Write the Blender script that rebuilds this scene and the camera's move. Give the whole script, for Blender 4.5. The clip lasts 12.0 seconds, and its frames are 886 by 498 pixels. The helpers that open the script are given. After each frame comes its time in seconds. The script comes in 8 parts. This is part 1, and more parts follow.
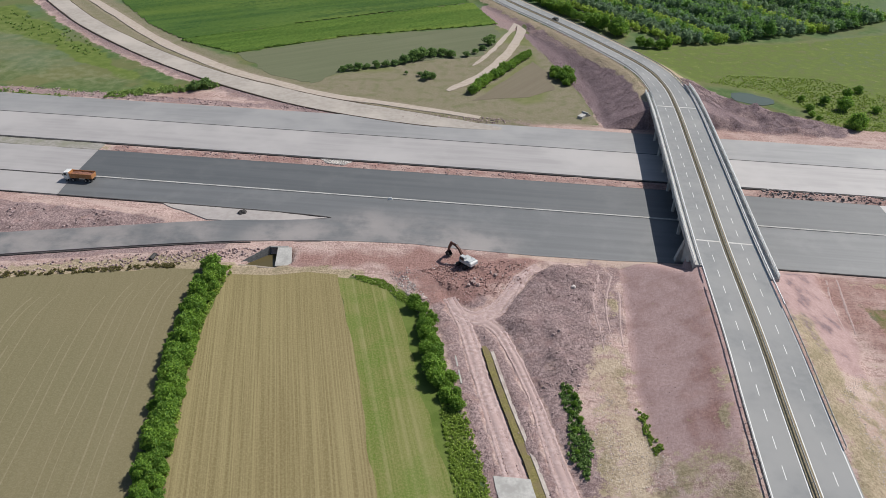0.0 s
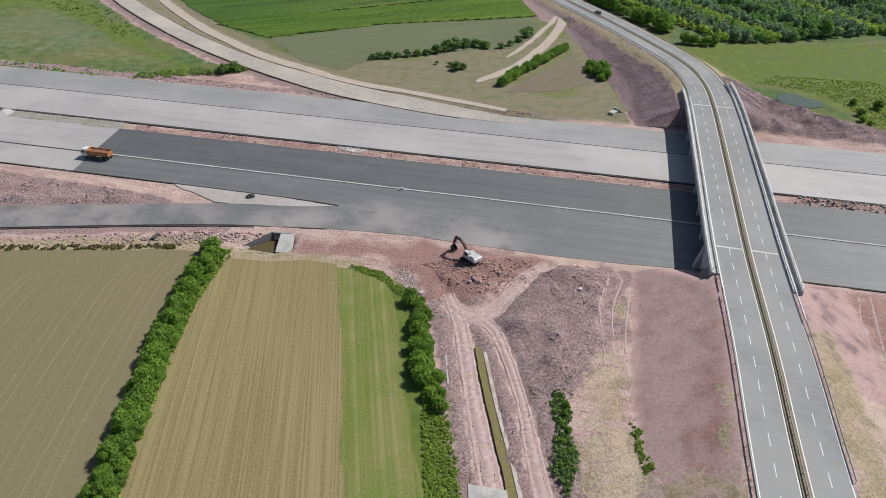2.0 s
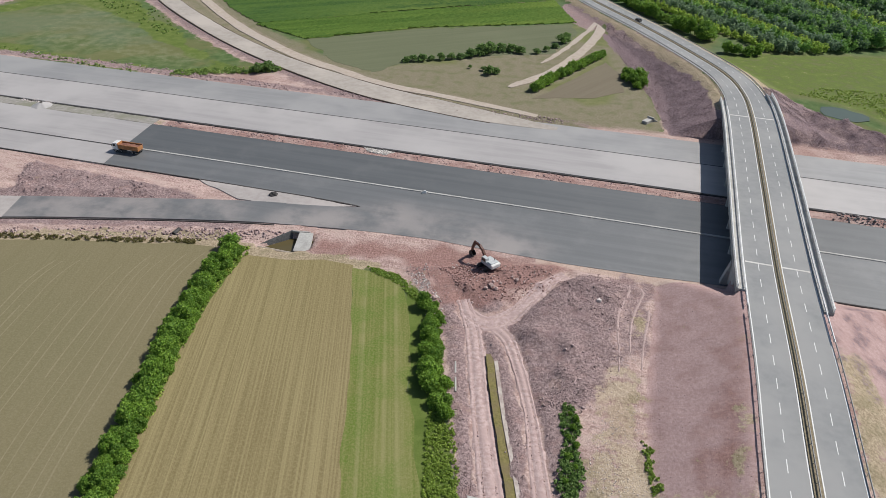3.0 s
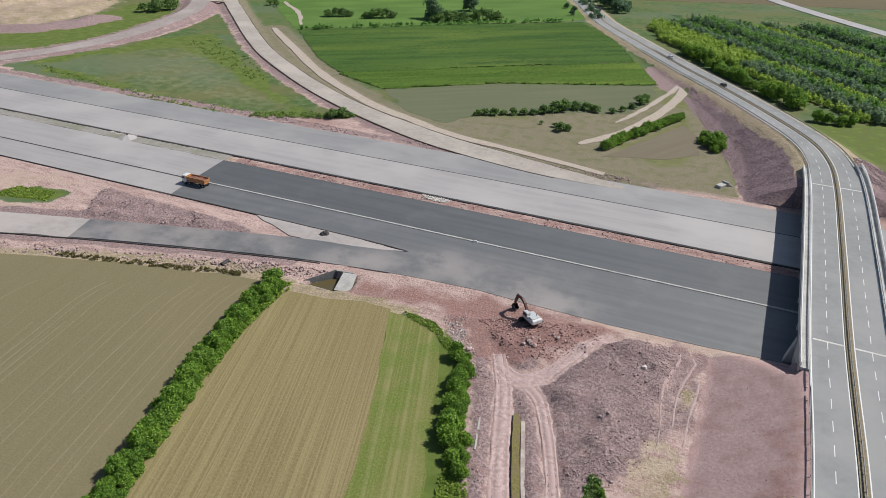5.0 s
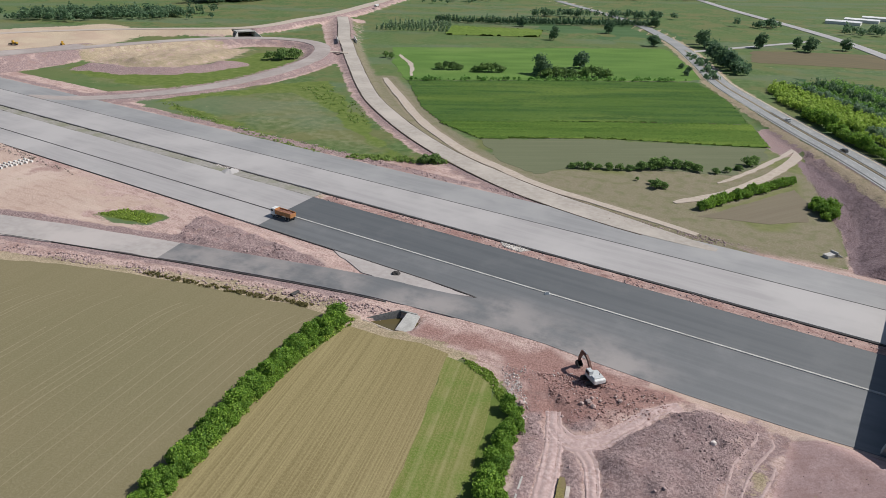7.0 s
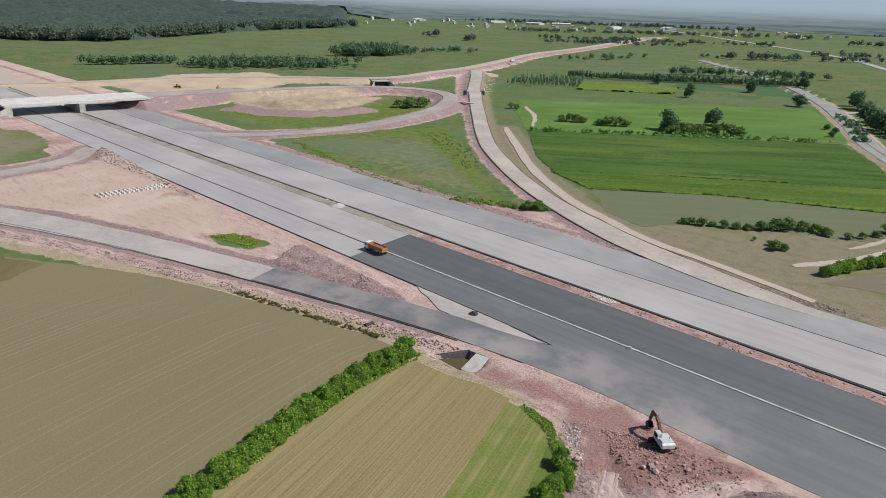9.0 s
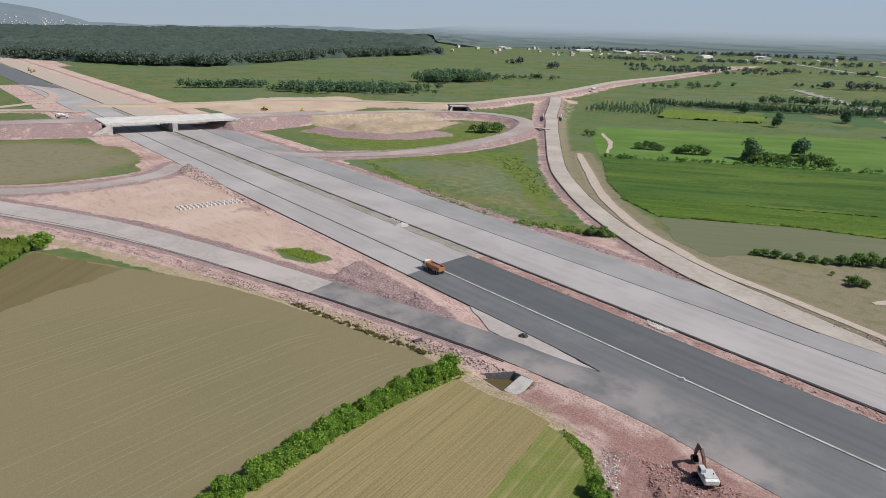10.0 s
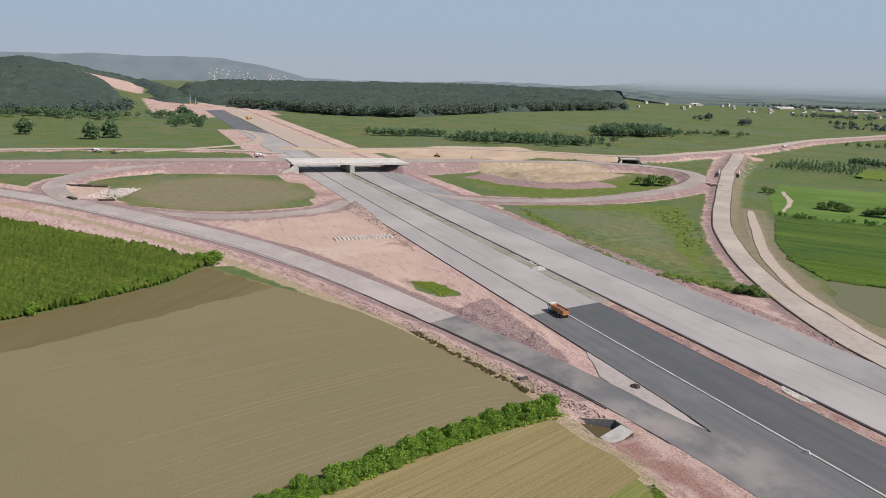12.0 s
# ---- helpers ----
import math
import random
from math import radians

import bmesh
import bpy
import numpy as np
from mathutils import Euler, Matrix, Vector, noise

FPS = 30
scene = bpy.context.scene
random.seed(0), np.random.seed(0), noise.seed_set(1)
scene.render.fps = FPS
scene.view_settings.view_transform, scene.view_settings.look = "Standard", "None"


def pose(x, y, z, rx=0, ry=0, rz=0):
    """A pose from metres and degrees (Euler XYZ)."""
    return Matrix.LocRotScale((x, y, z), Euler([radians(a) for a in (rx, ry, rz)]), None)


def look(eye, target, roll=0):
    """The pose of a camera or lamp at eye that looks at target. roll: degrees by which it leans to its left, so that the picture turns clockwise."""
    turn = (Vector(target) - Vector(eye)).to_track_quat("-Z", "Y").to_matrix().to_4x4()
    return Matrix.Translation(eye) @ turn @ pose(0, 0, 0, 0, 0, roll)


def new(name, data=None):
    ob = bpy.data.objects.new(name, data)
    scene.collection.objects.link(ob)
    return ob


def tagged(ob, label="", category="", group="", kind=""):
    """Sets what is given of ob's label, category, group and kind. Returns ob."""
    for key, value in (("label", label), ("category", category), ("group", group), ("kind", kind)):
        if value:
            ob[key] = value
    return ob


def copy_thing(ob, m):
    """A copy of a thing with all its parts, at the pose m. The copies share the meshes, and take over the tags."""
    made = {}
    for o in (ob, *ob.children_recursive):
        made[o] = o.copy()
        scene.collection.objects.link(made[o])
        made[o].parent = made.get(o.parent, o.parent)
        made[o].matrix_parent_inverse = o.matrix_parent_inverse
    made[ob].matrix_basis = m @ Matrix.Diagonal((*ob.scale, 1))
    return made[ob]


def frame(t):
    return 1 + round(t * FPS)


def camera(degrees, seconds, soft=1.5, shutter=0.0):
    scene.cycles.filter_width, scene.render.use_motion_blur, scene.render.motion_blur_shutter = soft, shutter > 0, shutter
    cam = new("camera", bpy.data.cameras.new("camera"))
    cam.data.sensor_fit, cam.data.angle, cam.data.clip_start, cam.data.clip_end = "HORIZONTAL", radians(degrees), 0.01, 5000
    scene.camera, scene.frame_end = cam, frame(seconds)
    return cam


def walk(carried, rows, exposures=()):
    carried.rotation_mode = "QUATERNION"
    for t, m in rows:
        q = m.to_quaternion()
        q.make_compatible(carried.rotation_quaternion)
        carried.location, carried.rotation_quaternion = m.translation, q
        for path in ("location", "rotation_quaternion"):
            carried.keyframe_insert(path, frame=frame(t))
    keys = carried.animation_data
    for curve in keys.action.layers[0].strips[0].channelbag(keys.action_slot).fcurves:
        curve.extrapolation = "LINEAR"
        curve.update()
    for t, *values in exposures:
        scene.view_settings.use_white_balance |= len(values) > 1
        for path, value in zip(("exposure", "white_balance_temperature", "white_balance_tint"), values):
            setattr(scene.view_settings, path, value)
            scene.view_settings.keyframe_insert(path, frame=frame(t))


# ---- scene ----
cam = camera(65.0, 12.0, soft=0.85)
PATH = [
    (0, (-29.956, -18.196, 99.677), (-29.889, -16.524, 98.58), 1.5),
    (0.5, (-26.996, -16.648, 99.037), (-26.964, -14.979, 97.936), 1.5),
    (1, (-24.109, -15.437, 98.094), (-24.112, -13.77, 96.988), 1.5),
    (1.5, (-21.505, -14.251, 97.005), (-21.542, -12.586, 95.898), 1.5),
    (2, (-18.871, -12.854, 95.969), (-18.944, -11.191, 94.859), 1.6),
    (2.5, (-16.32, -11.716, 95.01), (-16.442, -10.056, 93.902), 1.6),
    (3, (-14.022, -10.395, 94.218), (-14.207, -8.733, 93.121), 1.6),
    (5, (-5.268, -5.455, 89.863), (-5.705, -3.756, 88.904), 1.7),
    (5.5, (-3.263, -4.256, 89.024), (-3.772, -2.559, 88.097), 1.8),
    (6, (-1.491, -3.041, 88.047), (-2.076, -1.348, 87.155), 1.8),
    (6.5, (0.537, -1.59, 86.994), (-0.127, 0.09, 86.135), 1.8),
    (7, (3.055, 0.295, 86.07), (2.302, 1.954, 85.244), 1.6),
    (9, (13.672, 8.767, 81.425), (12.566, 10.284, 80.734), 1.5),
    (9.5, (16.563, 10.845, 80.814), (15.365, 12.304, 80.153), 1.4),
    (10, (19.973, 12.852, 79.925), (18.675, 14.239, 79.3), 1.4),
    (10.5, (22.971, 15.293, 79.167), (21.583, 16.605, 78.573), 1.4),
    (11, (26.535, 17.675, 78.017), (25.047, 18.89, 77.46), 1.5),
    (11.5, (29.768, 20.414, 77.307), (28.197, 21.534, 76.78), 1.3),
    (12, (33.277, 23.499, 76.514), (31.626, 24.516, 76.023), 1.4),
]
walk(cam, [(t, look(eye, target, roll)) for t, eye, target, roll in PATH], [(0, 0.0, 6500, 10), (8, 0.0, 6500, 10), (9.5, 0.0, 6550, 11), (12, 0.0, 6850, 15)])

# ---- world and light ----
SUN_AZ = math.atan2(0.50, 0.87)          # towards the sun, from +x
SUN_EL = radians(48.5)
world = bpy.data.worlds.new("sky")
scene.world = world
world.use_nodes = True
wn = world.node_tree
wn.nodes.clear()
sky = wn.nodes.new("ShaderNodeTexSky")
sky.sky_type, sky.sun_disc = "NISHITA", False
sky.sun_elevation = SUN_EL
sky.sun_rotation = math.pi / 2 - SUN_AZ
sky.altitude, sky.air_density, sky.dust_density, sky.ozone_density = 100, 1.0, 0.8, 1.2
bg = wn.nodes.new("ShaderNodeBackground")
bg.inputs["Strength"].default_value = 0.07
wo = wn.nodes.new("ShaderNodeOutputWorld")
wn.links.new(sky.outputs[0], bg.inputs["Color"])
wn.links.new(bg.outputs[0], wo.inputs["Surface"])
sun = new("sun", bpy.data.lights.new("sun", "SUN"))
sun.data.energy, sun.data.angle, sun.data.color = 4.65, radians(0.6), (1.0, 0.965, 0.915)
sun.matrix_world = look((0, 0, 300), (-math.cos(SUN_AZ) * math.cos(SUN_EL), -math.sin(SUN_AZ) * math.cos(SUN_EL), 300 - math.sin(SUN_EL)))
scene.view_settings.exposure = 0.0

# ---- small tools ----
rng = np.random.default_rng(7)


def obj(name, verts, faces, material, parent=None, label="", smooth=False):
    """A mesh object from arrays of points and faces."""
    me = bpy.data.meshes.new(name)
    verts = np.asarray(verts, float)
    if isinstance(faces, np.ndarray):
        n, k = faces.shape
        me.vertices.add(len(verts))
        me.vertices.foreach_set("co", verts.astype(np.float32).ravel())
        me.loops.add(n * k)
        me.loops.foreach_set("vertex_index", faces.astype(np.int32).ravel())
        me.polygons.add(n)
        me.polygons.foreach_set("loop_start", np.arange(0, n * k, k, dtype=np.int32))
        me.update(calc_edges=True)
        me.validate()
    else:
        me.from_pydata(verts.tolist(), [], faces)
    if smooth:
        me.polygons.foreach_set("use_smooth", np.ones(len(me.polygons), bool))
    me.materials.append(material)
    ob = new(name, me)
    if parent:
        ob.parent = parent
    if label:
        tagged(ob, label)
    return ob


def part(name, bm, material, parent=None, label="", smooth=False):
    """A bmesh as one mesh object under a thing or a part."""
    me = bpy.data.meshes.new(name)
    bm.normal_update()
    bm.to_mesh(me)
    bm.free()
    if smooth:
        me.polygons.foreach_set("use_smooth", np.ones(len(me.polygons), bool))
    me.materials.append(material)
    ob = new(name, me)
    if parent:
        ob.parent = parent
    if label:
        tagged(ob, label)
    return ob


def thing(name, label, category, group="", kind=""):
    return tagged(new(name), label, category, group, kind)


def box(bm, cx, cy, cz, sx, sy, sz, bevel=0.0, m=None, taper=1.0):
    """A block with its centre and full sizes; taper narrows its top."""
    made = bmesh.ops.create_cube(bm, size=1.0)["verts"]
    for v in made:
        k = taper if v.co.z > 0 else 1.0
        v.co = Vector((cx + v.co.x * sx * k, cy + v.co.y * sy * k, cz + v.co.z * sz))
    if bevel:
        edges = {e for v in made for e in v.link_edges}
        made = [v for f in bmesh.ops.bevel(bm, geom=list(edges), offset=bevel, segments=1, affect="EDGES")["faces"] for v in f.verts] + [v for v in made if v.is_valid]
    if m is not None:
        bmesh.ops.transform(bm, matrix=m, verts=list({v for v in made if v.is_valid}))
    return bm


def rod(bm, a, b, r, seg=8, r2=None):
    """A round bar from a to b."""
    a, b = Vector(a), Vector(b)
    m = Matrix.Translation((a + b) / 2) @ (b - a).to_track_quat("Z", "Y").to_matrix().to_4x4()
    bmesh.ops.create_cone(bm, cap_ends=True, segments=seg, radius1=r, radius2=r if r2 is None else r2, depth=(b - a).length, matrix=m)
    return bm


def prism(bm, outline, depth, m):
    """An outline in x and z, drawn out along y by its depth, centred, then moved by m."""
    lo = [bm.verts.new(m @ Vector((x, -depth / 2, z))) for x, z in outline]
    hi = [bm.verts.new(m @ Vector((x, depth / 2, z))) for x, z in outline]
    n = len(outline)
    bm.faces.new(lo)
    bm.faces.new(hi[::-1])
    for i in range(n):
        bm.faces.new((lo[i], hi[i], hi[(i + 1) % n], lo[(i + 1) % n]))
    bmesh.ops.recalc_face_normals(bm, faces=bm.faces[:])
    return bm


def lattice(ix, iy, seed):
    h = (ix * 374761393 + iy * 668265263 + seed * 974634777) & 0xFFFFFFFF
    h = ((h ^ (h >> 13)) * 1274126177) & 0xFFFFFFFF
    return ((h ^ (h >> 16)) & 0xFFFF) / 65535.0


def vnoise(x, y, size, seed=0):
    """Smooth noise from 0 to 1 with cells of the given size."""
    x, y = np.asarray(x, float) / size, np.asarray(y, float) / size
    ix, iy = np.floor(x).astype(np.int64), np.floor(y).astype(np.int64)
    fx, fy = x - ix, y - iy
    fx, fy = fx * fx * (3 - 2 * fx), fy * fy * (3 - 2 * fy)
    a, b = lattice(ix, iy, seed), lattice(ix + 1, iy, seed)
    c, d = lattice(ix, iy + 1, seed), lattice(ix + 1, iy + 1, seed)
    return (a * (1 - fx) + b * fx) * (1 - fy) + (c * (1 - fx) + d * fx) * fy


def fbm(x, y, size, seed=0, octaves=4):
    total, amp, norm = 0.0, 1.0, 0.0
    for k in range(octaves):
        total, norm = total + amp * vnoise(x, y, size / 2**k, seed + k), norm + amp
        amp *= 0.55
    return total / norm


def inside(x, y, poly):
    """Signed distance to an outline, positive within."""
    x, y = np.asarray(x, float), np.asarray(y, float)
    best, odd = np.full(x.shape, 1e12), np.zeros(x.shape, bool)
    for (x0, y0), (x1, y1) in zip(poly, poly[1:] + poly[:1]):
        dx, dy = x1 - x0, y1 - y0
        t = np.clip(((x - x0) * dx + (y - y0) * dy) / (dx * dx + dy * dy), 0, 1)
        best = np.minimum(best, (x - x0 - t * dx) ** 2 + (y - y0 - t * dy) ** 2)
        if y0 != y1:
            odd ^= ((y0 > y) != (y1 > y)) & (x < (y - y0) * dx / dy + x0)
    return np.where(odd, 1, -1) * np.sqrt(best)


def along(x, y, line):
    """Distance to a line of points (x, y, z, width), and the height and width at the nearest place."""
    x, y = np.asarray(x, float), np.asarray(y, float)
    best, z, w = np.full(x.shape, 1e12), np.zeros(x.shape), np.zeros(x.shape)
    for p, q in zip(line, line[1:]):
        dx, dy = q[0] - p[0], q[1] - p[1]
        t = np.clip(((x - p[0]) * dx + (y - p[1]) * dy) / (dx * dx + dy * dy), 0, 1)
        d = (x - p[0] - t * dx) ** 2 + (y - p[1] - t * dy) ** 2
        near = d < best
        best, z, w = np.where(near, d, best), np.where(near, p[2] + t * (q[2] - p[2]), z), np.where(near, p[3] + t * (q[3] - p[3]), w)
    return np.sqrt(best), z, w


def spline(points, step):
    """Points eased through the given ones, about step apart."""
    pts = [np.array(p, float) for p in points]
    pts = [2 * pts[0] - pts[1], *pts, 2 * pts[-1] - pts[-2]]
    out = []
    for a, b, c, d in zip(pts, pts[1:], pts[2:], pts[3:]):
        n = max(1, int(np.linalg.norm((c - b)[:2]) / step))
        for i in range(n):
            t = i / n
            out.append(0.5 * (2 * b + (c - a) * t + (2 * a - 5 * b + 4 * c - d) * t * t + (3 * b - a - 3 * c + d) * t**3))
    out.append(pts[-2])
    return [tuple(float(v) for v in p) for p in out]


# The motorway runs straight: s along it, w across it.
MA = radians(-7.94)


def on_mot(s, w):
    return (s * math.cos(MA) - w * math.sin(MA), s * math.sin(MA) + w * math.cos(MA))


def mot_of(x, y):
    return (x * math.cos(MA) + y * math.sin(MA), -x * math.sin(MA) + y * math.cos(MA))


# ---- materials ----
def nodes_of(name):
    m = bpy.data.materials.new(name)
    m.use_nodes = True
    nt = m.node_tree
    return m, nt, nt.nodes["Principled BSDF"]


def add_noise(nt, vec, scale, detail=5.0, rough=0.6, stretch=None):
    if stretch:
        mp = nt.nodes.new("ShaderNodeMapping")
        mp.vector_type = "TEXTURE"
        mp.inputs["Rotation"].default_value = (0, 0, stretch[0])
        mp.inputs["Scale"].default_value = (1 / stretch[1], 1 / stretch[2], 1)
        nt.links.new(vec, mp.inputs["Vector"])
        vec = mp.outputs[0]
    n = nt.nodes.new("ShaderNodeTexNoise")
    n.inputs["Scale"].default_value, n.inputs["Detail"].default_value, n.inputs["Roughness"].default_value = scale, detail, rough
    nt.links.new(vec, n.inputs["Vector"])
    return n.outputs["Fac"]


def add_ramp(nt, fac, lo, hi, a=0.0, b=1.0):
    r = nt.nodes.new("ShaderNodeMapRange")
    r.interpolation_type = "SMOOTHSTEP"
    for key, v in (("From Min", lo), ("From Max", hi), ("To Min", a), ("To Max", b)):
        r.inputs[key].default_value = v
    nt.links.new(fac, r.inputs["Value"])
    return r.outputs[0]


def add_mix(nt, fac, a, b):
    m = nt.nodes.new("ShaderNodeMix")
    m.data_type = "RGBA"
    if isinstance(fac, (int, float)):
        m.inputs[0].default_value = fac
    else:
        nt.links.new(fac, m.inputs[0])
    for sock, v in ((m.inputs[6], a), (m.inputs[7], b)):
        if isinstance(v, (tuple, list)):
            sock.default_value = (*v, 1)
        else:
            nt.links.new(v, sock)
    return m.outputs[2]


def add_math(nt, op, a, b):
    m = nt.nodes.new("ShaderNodeMath")
    m.operation = op
    for sock, v in zip(m.inputs, (a, b)):
        if isinstance(v, (int, float)):
            sock.default_value = v
        else:
            nt.links.new(v, sock)
    return m.outputs[0]


def place_of(nt, world_place=True):
    if world_place:
        return nt.nodes.new("ShaderNodeNewGeometry").outputs["Position"]
    return nt.nodes.new("ShaderNodeTexCoord").outputs["Object"]


def add_bump(nt, bsdf, height, strength, distance):
    b = nt.nodes.new("ShaderNodeBump")
    b.inputs["Strength"].default_value, b.inputs["Distance"].default_value = strength, distance
    nt.links.new(height, b.inputs["Height"])
    nt.links.new(b.outputs[0], bsdf.inputs["Normal"])


def surface(name, c1, c2, c3=None, big=0.06, fine=1.5, rough=0.9, metal=0.0, bump=0.3, depth=0.05, stretch=None, here=True, spec=0.3):
    """A surface with colour varied at two scales and fine relief."""
    m, nt, bsdf = nodes_of(name)
    vec = place_of(nt, here)
    f = add_noise(nt, vec, fine, stretch=stretch)
    g = add_noise(nt, vec, big, 4)
    col = add_mix(nt, add_ramp(nt, f, 0.3, 0.7), c1, c2)
    if c3:
        col = add_mix(nt, add_ramp(nt, g, 0.42, 0.66), col, c3)
    nt.links.new(col, bsdf.inputs["Base Color"])
    bsdf.inputs["Roughness"].default_value, bsdf.inputs["Metallic"].default_value = rough, metal
    bsdf.inputs["Specular IOR Level"].default_value = spec
    if bump:
        add_bump(nt, bsdf, f, bump, depth)
    return m


def leafy(name, c1, c2, rough=0.6):
    """Leaves: each clump its own green, some light through them."""
    m, nt, bsdf = nodes_of(name)
    geo = nt.nodes.new("ShaderNodeNewGeometry")
    col = add_mix(nt, geo.outputs["Random Per Island"], c1, c2)
    own = nt.nodes.new("ShaderNodeObjectInfo").outputs["Random"]
    col = add_mix(nt, add_ramp(nt, own, 0.25, 1.0, 0, 0.35), col, (c1[0] * 0.9, c1[1] * 0.95, c1[2] * 1.4))
    nt.links.new(col, bsdf.inputs["Base Color"])
    bsdf.inputs["Roughness"].default_value = rough
    bsdf.inputs["Specular IOR Level"].default_value = 0.25
    tr = nt.nodes.new("ShaderNodeBsdfTranslucent")
    nt.links.new(col, tr.inputs["Color"])
    mx = nt.nodes.new("ShaderNodeMixShader")
    mx.inputs[0].default_value = 0.48
    nt.links.new(bsdf.outputs[0], mx.inputs[1])
    nt.links.new(tr.outputs[0], mx.inputs[2])
    nt.links.new(mx.outputs[0], nt.nodes["Material Output"].inputs["Surface"])
    return m


def asphalt(name, c1, c2, c3, dust):
    """New asphalt with lane-long streaks; dust: places (x, y, radius) where pale soil dust lies on it."""
    m, nt, bsdf = nodes_of(name)
    vec = place_of(nt)
    streak = add_noise(nt, vec, 0.3, 4, 0.6, stretch=(MA, 0.05, 1.5))
    cloud = add_noise(nt, vec, 0.09, 6, 0.65)
    grain = add_noise(nt, vec, 3.0, 4, 0.7)
    col = add_mix(nt, add_ramp(nt, streak, 0.35, 0.65), c1, c2)
    col = add_mix(nt, add_ramp(nt, cloud, 0.48, 0.72, 0, 0.7), col, c3)
    col = add_mix(nt, add_ramp(nt, grain, 0.4, 0.8, 0, 0.25), col, c3)
    for x, y, r in dust:
        far = nt.nodes.new("ShaderNodeVectorMath")
        far.operation = "DISTANCE"
        far.inputs[1].default_value = (x, y, 0.3)
        nt.links.new(vec, far.inputs[0])
        f = add_math(nt, "MULTIPLY", add_ramp(nt, far.outputs["Value"], r * 0.1, r, 0.75, 0), add_ramp(nt, cloud, 0.3, 0.62))
        col = add_mix(nt, f, col, (0.3, 0.27, 0.255))
    nt.links.new(col, bsdf.inputs["Base Color"])
    bsdf.inputs["Roughness"].default_value = 0.64
    bsdf.inputs["Specular IOR Level"].default_value = 0.9
    bsdf.inputs["IOR"].default_value = 1.54
    add_bump(nt, bsdf, grain, 0.1, 0.03)
    return m


M_ASPH = asphalt("fresh_asphalt", (0.067, 0.073, 0.076), (0.086, 0.092, 0.095), (0.108, 0.112, 0.113), [])
M_ASPH2 = asphalt("dusty_asphalt", (0.1, 0.105, 0.108), (0.126, 0.131, 0.134), (0.158, 0.16, 0.16), [(-46, 145, 13), (-30, 137, 20), (-14, 134, 15), (-60, 141, 12), (-70, 139, 12), (-134, 135, 26), (-112, 138, 20), (-92, 140, 14)])
M_BASE = surface("gravel_base_course", (0.312, 0.295, 0.288), (0.37, 0.35, 0.342), (0.405, 0.384, 0.372), 0.03, 0.3, 0.62, bump=0.15, stretch=(MA, 0.12, 1.4), spec=0.8)
M_RAMP = surface("ramp_base_course", (0.33, 0.3, 0.285), (0.39, 0.36, 0.342), (0.43, 0.39, 0.37), 0.05, 0.5, 0.8, bump=0.15)
M_BASE2 = surface("grey_base_course", (0.232, 0.23, 0.228), (0.275, 0.272, 0.268), (0.315, 0.308, 0.3), 0.03, 0.3, 0.62, bump=0.12, stretch=(MA, 0.12, 1.4), spec=0.8)
M_ROAD = surface("worn_road_asphalt", (0.23, 0.236, 0.236), (0.27, 0.274, 0.272), (0.3, 0.3, 0.294), 0.05, 0.6, 0.85, bump=0.1)
M_DIRTROAD = surface("beaten_dirt_road", (0.37, 0.31, 0.255), (0.46, 0.395, 0.33), (0.42, 0.36, 0.31), 0.04, 0.5, 0.95)
M_HAUL = surface("grey_pink_haul_road", (0.33, 0.297, 0.262), (0.4, 0.362, 0.322), (0.45, 0.405, 0.358), 0.04, 0.5, 0.95)
M_PINKROAD = surface("pink_gravel_road", (0.285, 0.245, 0.228), (0.345, 0.302, 0.283), (0.39, 0.345, 0.322), 0.04, 0.5, 0.95)
M_CONC = surface("cast_concrete", (0.4, 0.39, 0.37), (0.5, 0.49, 0.46), (0.34, 0.33, 0.31), 0.3, 2.0, 0.85)
M_CONC_PALE = surface("new_pale_concrete", (0.55, 0.54, 0.51), (0.66, 0.65, 0.62), (0.5, 0.48, 0.45), 0.2, 1.5, 0.85)
# darker concrete for bridge girders, culvert lintel and side walls
M_CONC_DK = surface("dark_concrete", (0.27, 0.26, 0.25), (0.34, 0.33, 0.31), None, 0.3, 2.0, 0.85)
# near-black concrete: the culvert walls' shade is put into the colour
M_CONC_SHADE = surface("shaded_concrete", (0.09, 0.092, 0.095), (0.15, 0.15, 0.148), None, 0.3, 2.0, 0.7)
M_WHITE = surface("road_paint", (0.68, 0.68, 0.66), (0.78, 0.78, 0.76), None, 0.3, 3.0, 0.7, bump=0)
M_STEEL = surface("galvanised_steel", (0.55, 0.56, 0.58), (0.66, 0.67, 0.68), None, 0.4, 3.0, 0.45, 0.6, bump=0, spec=0.5)
M_SEAM = surface("tar_edge", (0.045, 0.043, 0.042), (0.07, 0.066, 0.064), None, 0.2, 1.0, 0.9)

# ---- the roads' lines: x, y, height, width ----
ROAD = spline([(-14, -260, 6.0, 15), (9, -95, 6.6, 15), (25.4, 2, 7.0, 15.6), (35.4, 62, 7.2, 15.6), (40.4, 90, 7.3, 15.4), (46.1, 126, 7.3, 15.2), (54.1, 171, 7.3, 15),
               (61.8, 216, 7.3, 15), (64.2, 240, 7.2, 15), (62.5, 262, 6.6, 15), (54, 295, 5.0, 15), (41, 332, 3.8, 15), (23, 376, 2.6, 15), (0, 434, 1.6, 14),
               (-26, 500, 1.0, 13), (-50, 586, 0.8, 13), (-88, 700, 0.8, 12), (-160, 850, 0.8, 12), (-300, 1050, 0.8, 12)], 6)
SPAN0, SPAN1 = 127.5, 214.5             # the bridge stands between these, in y along its axis
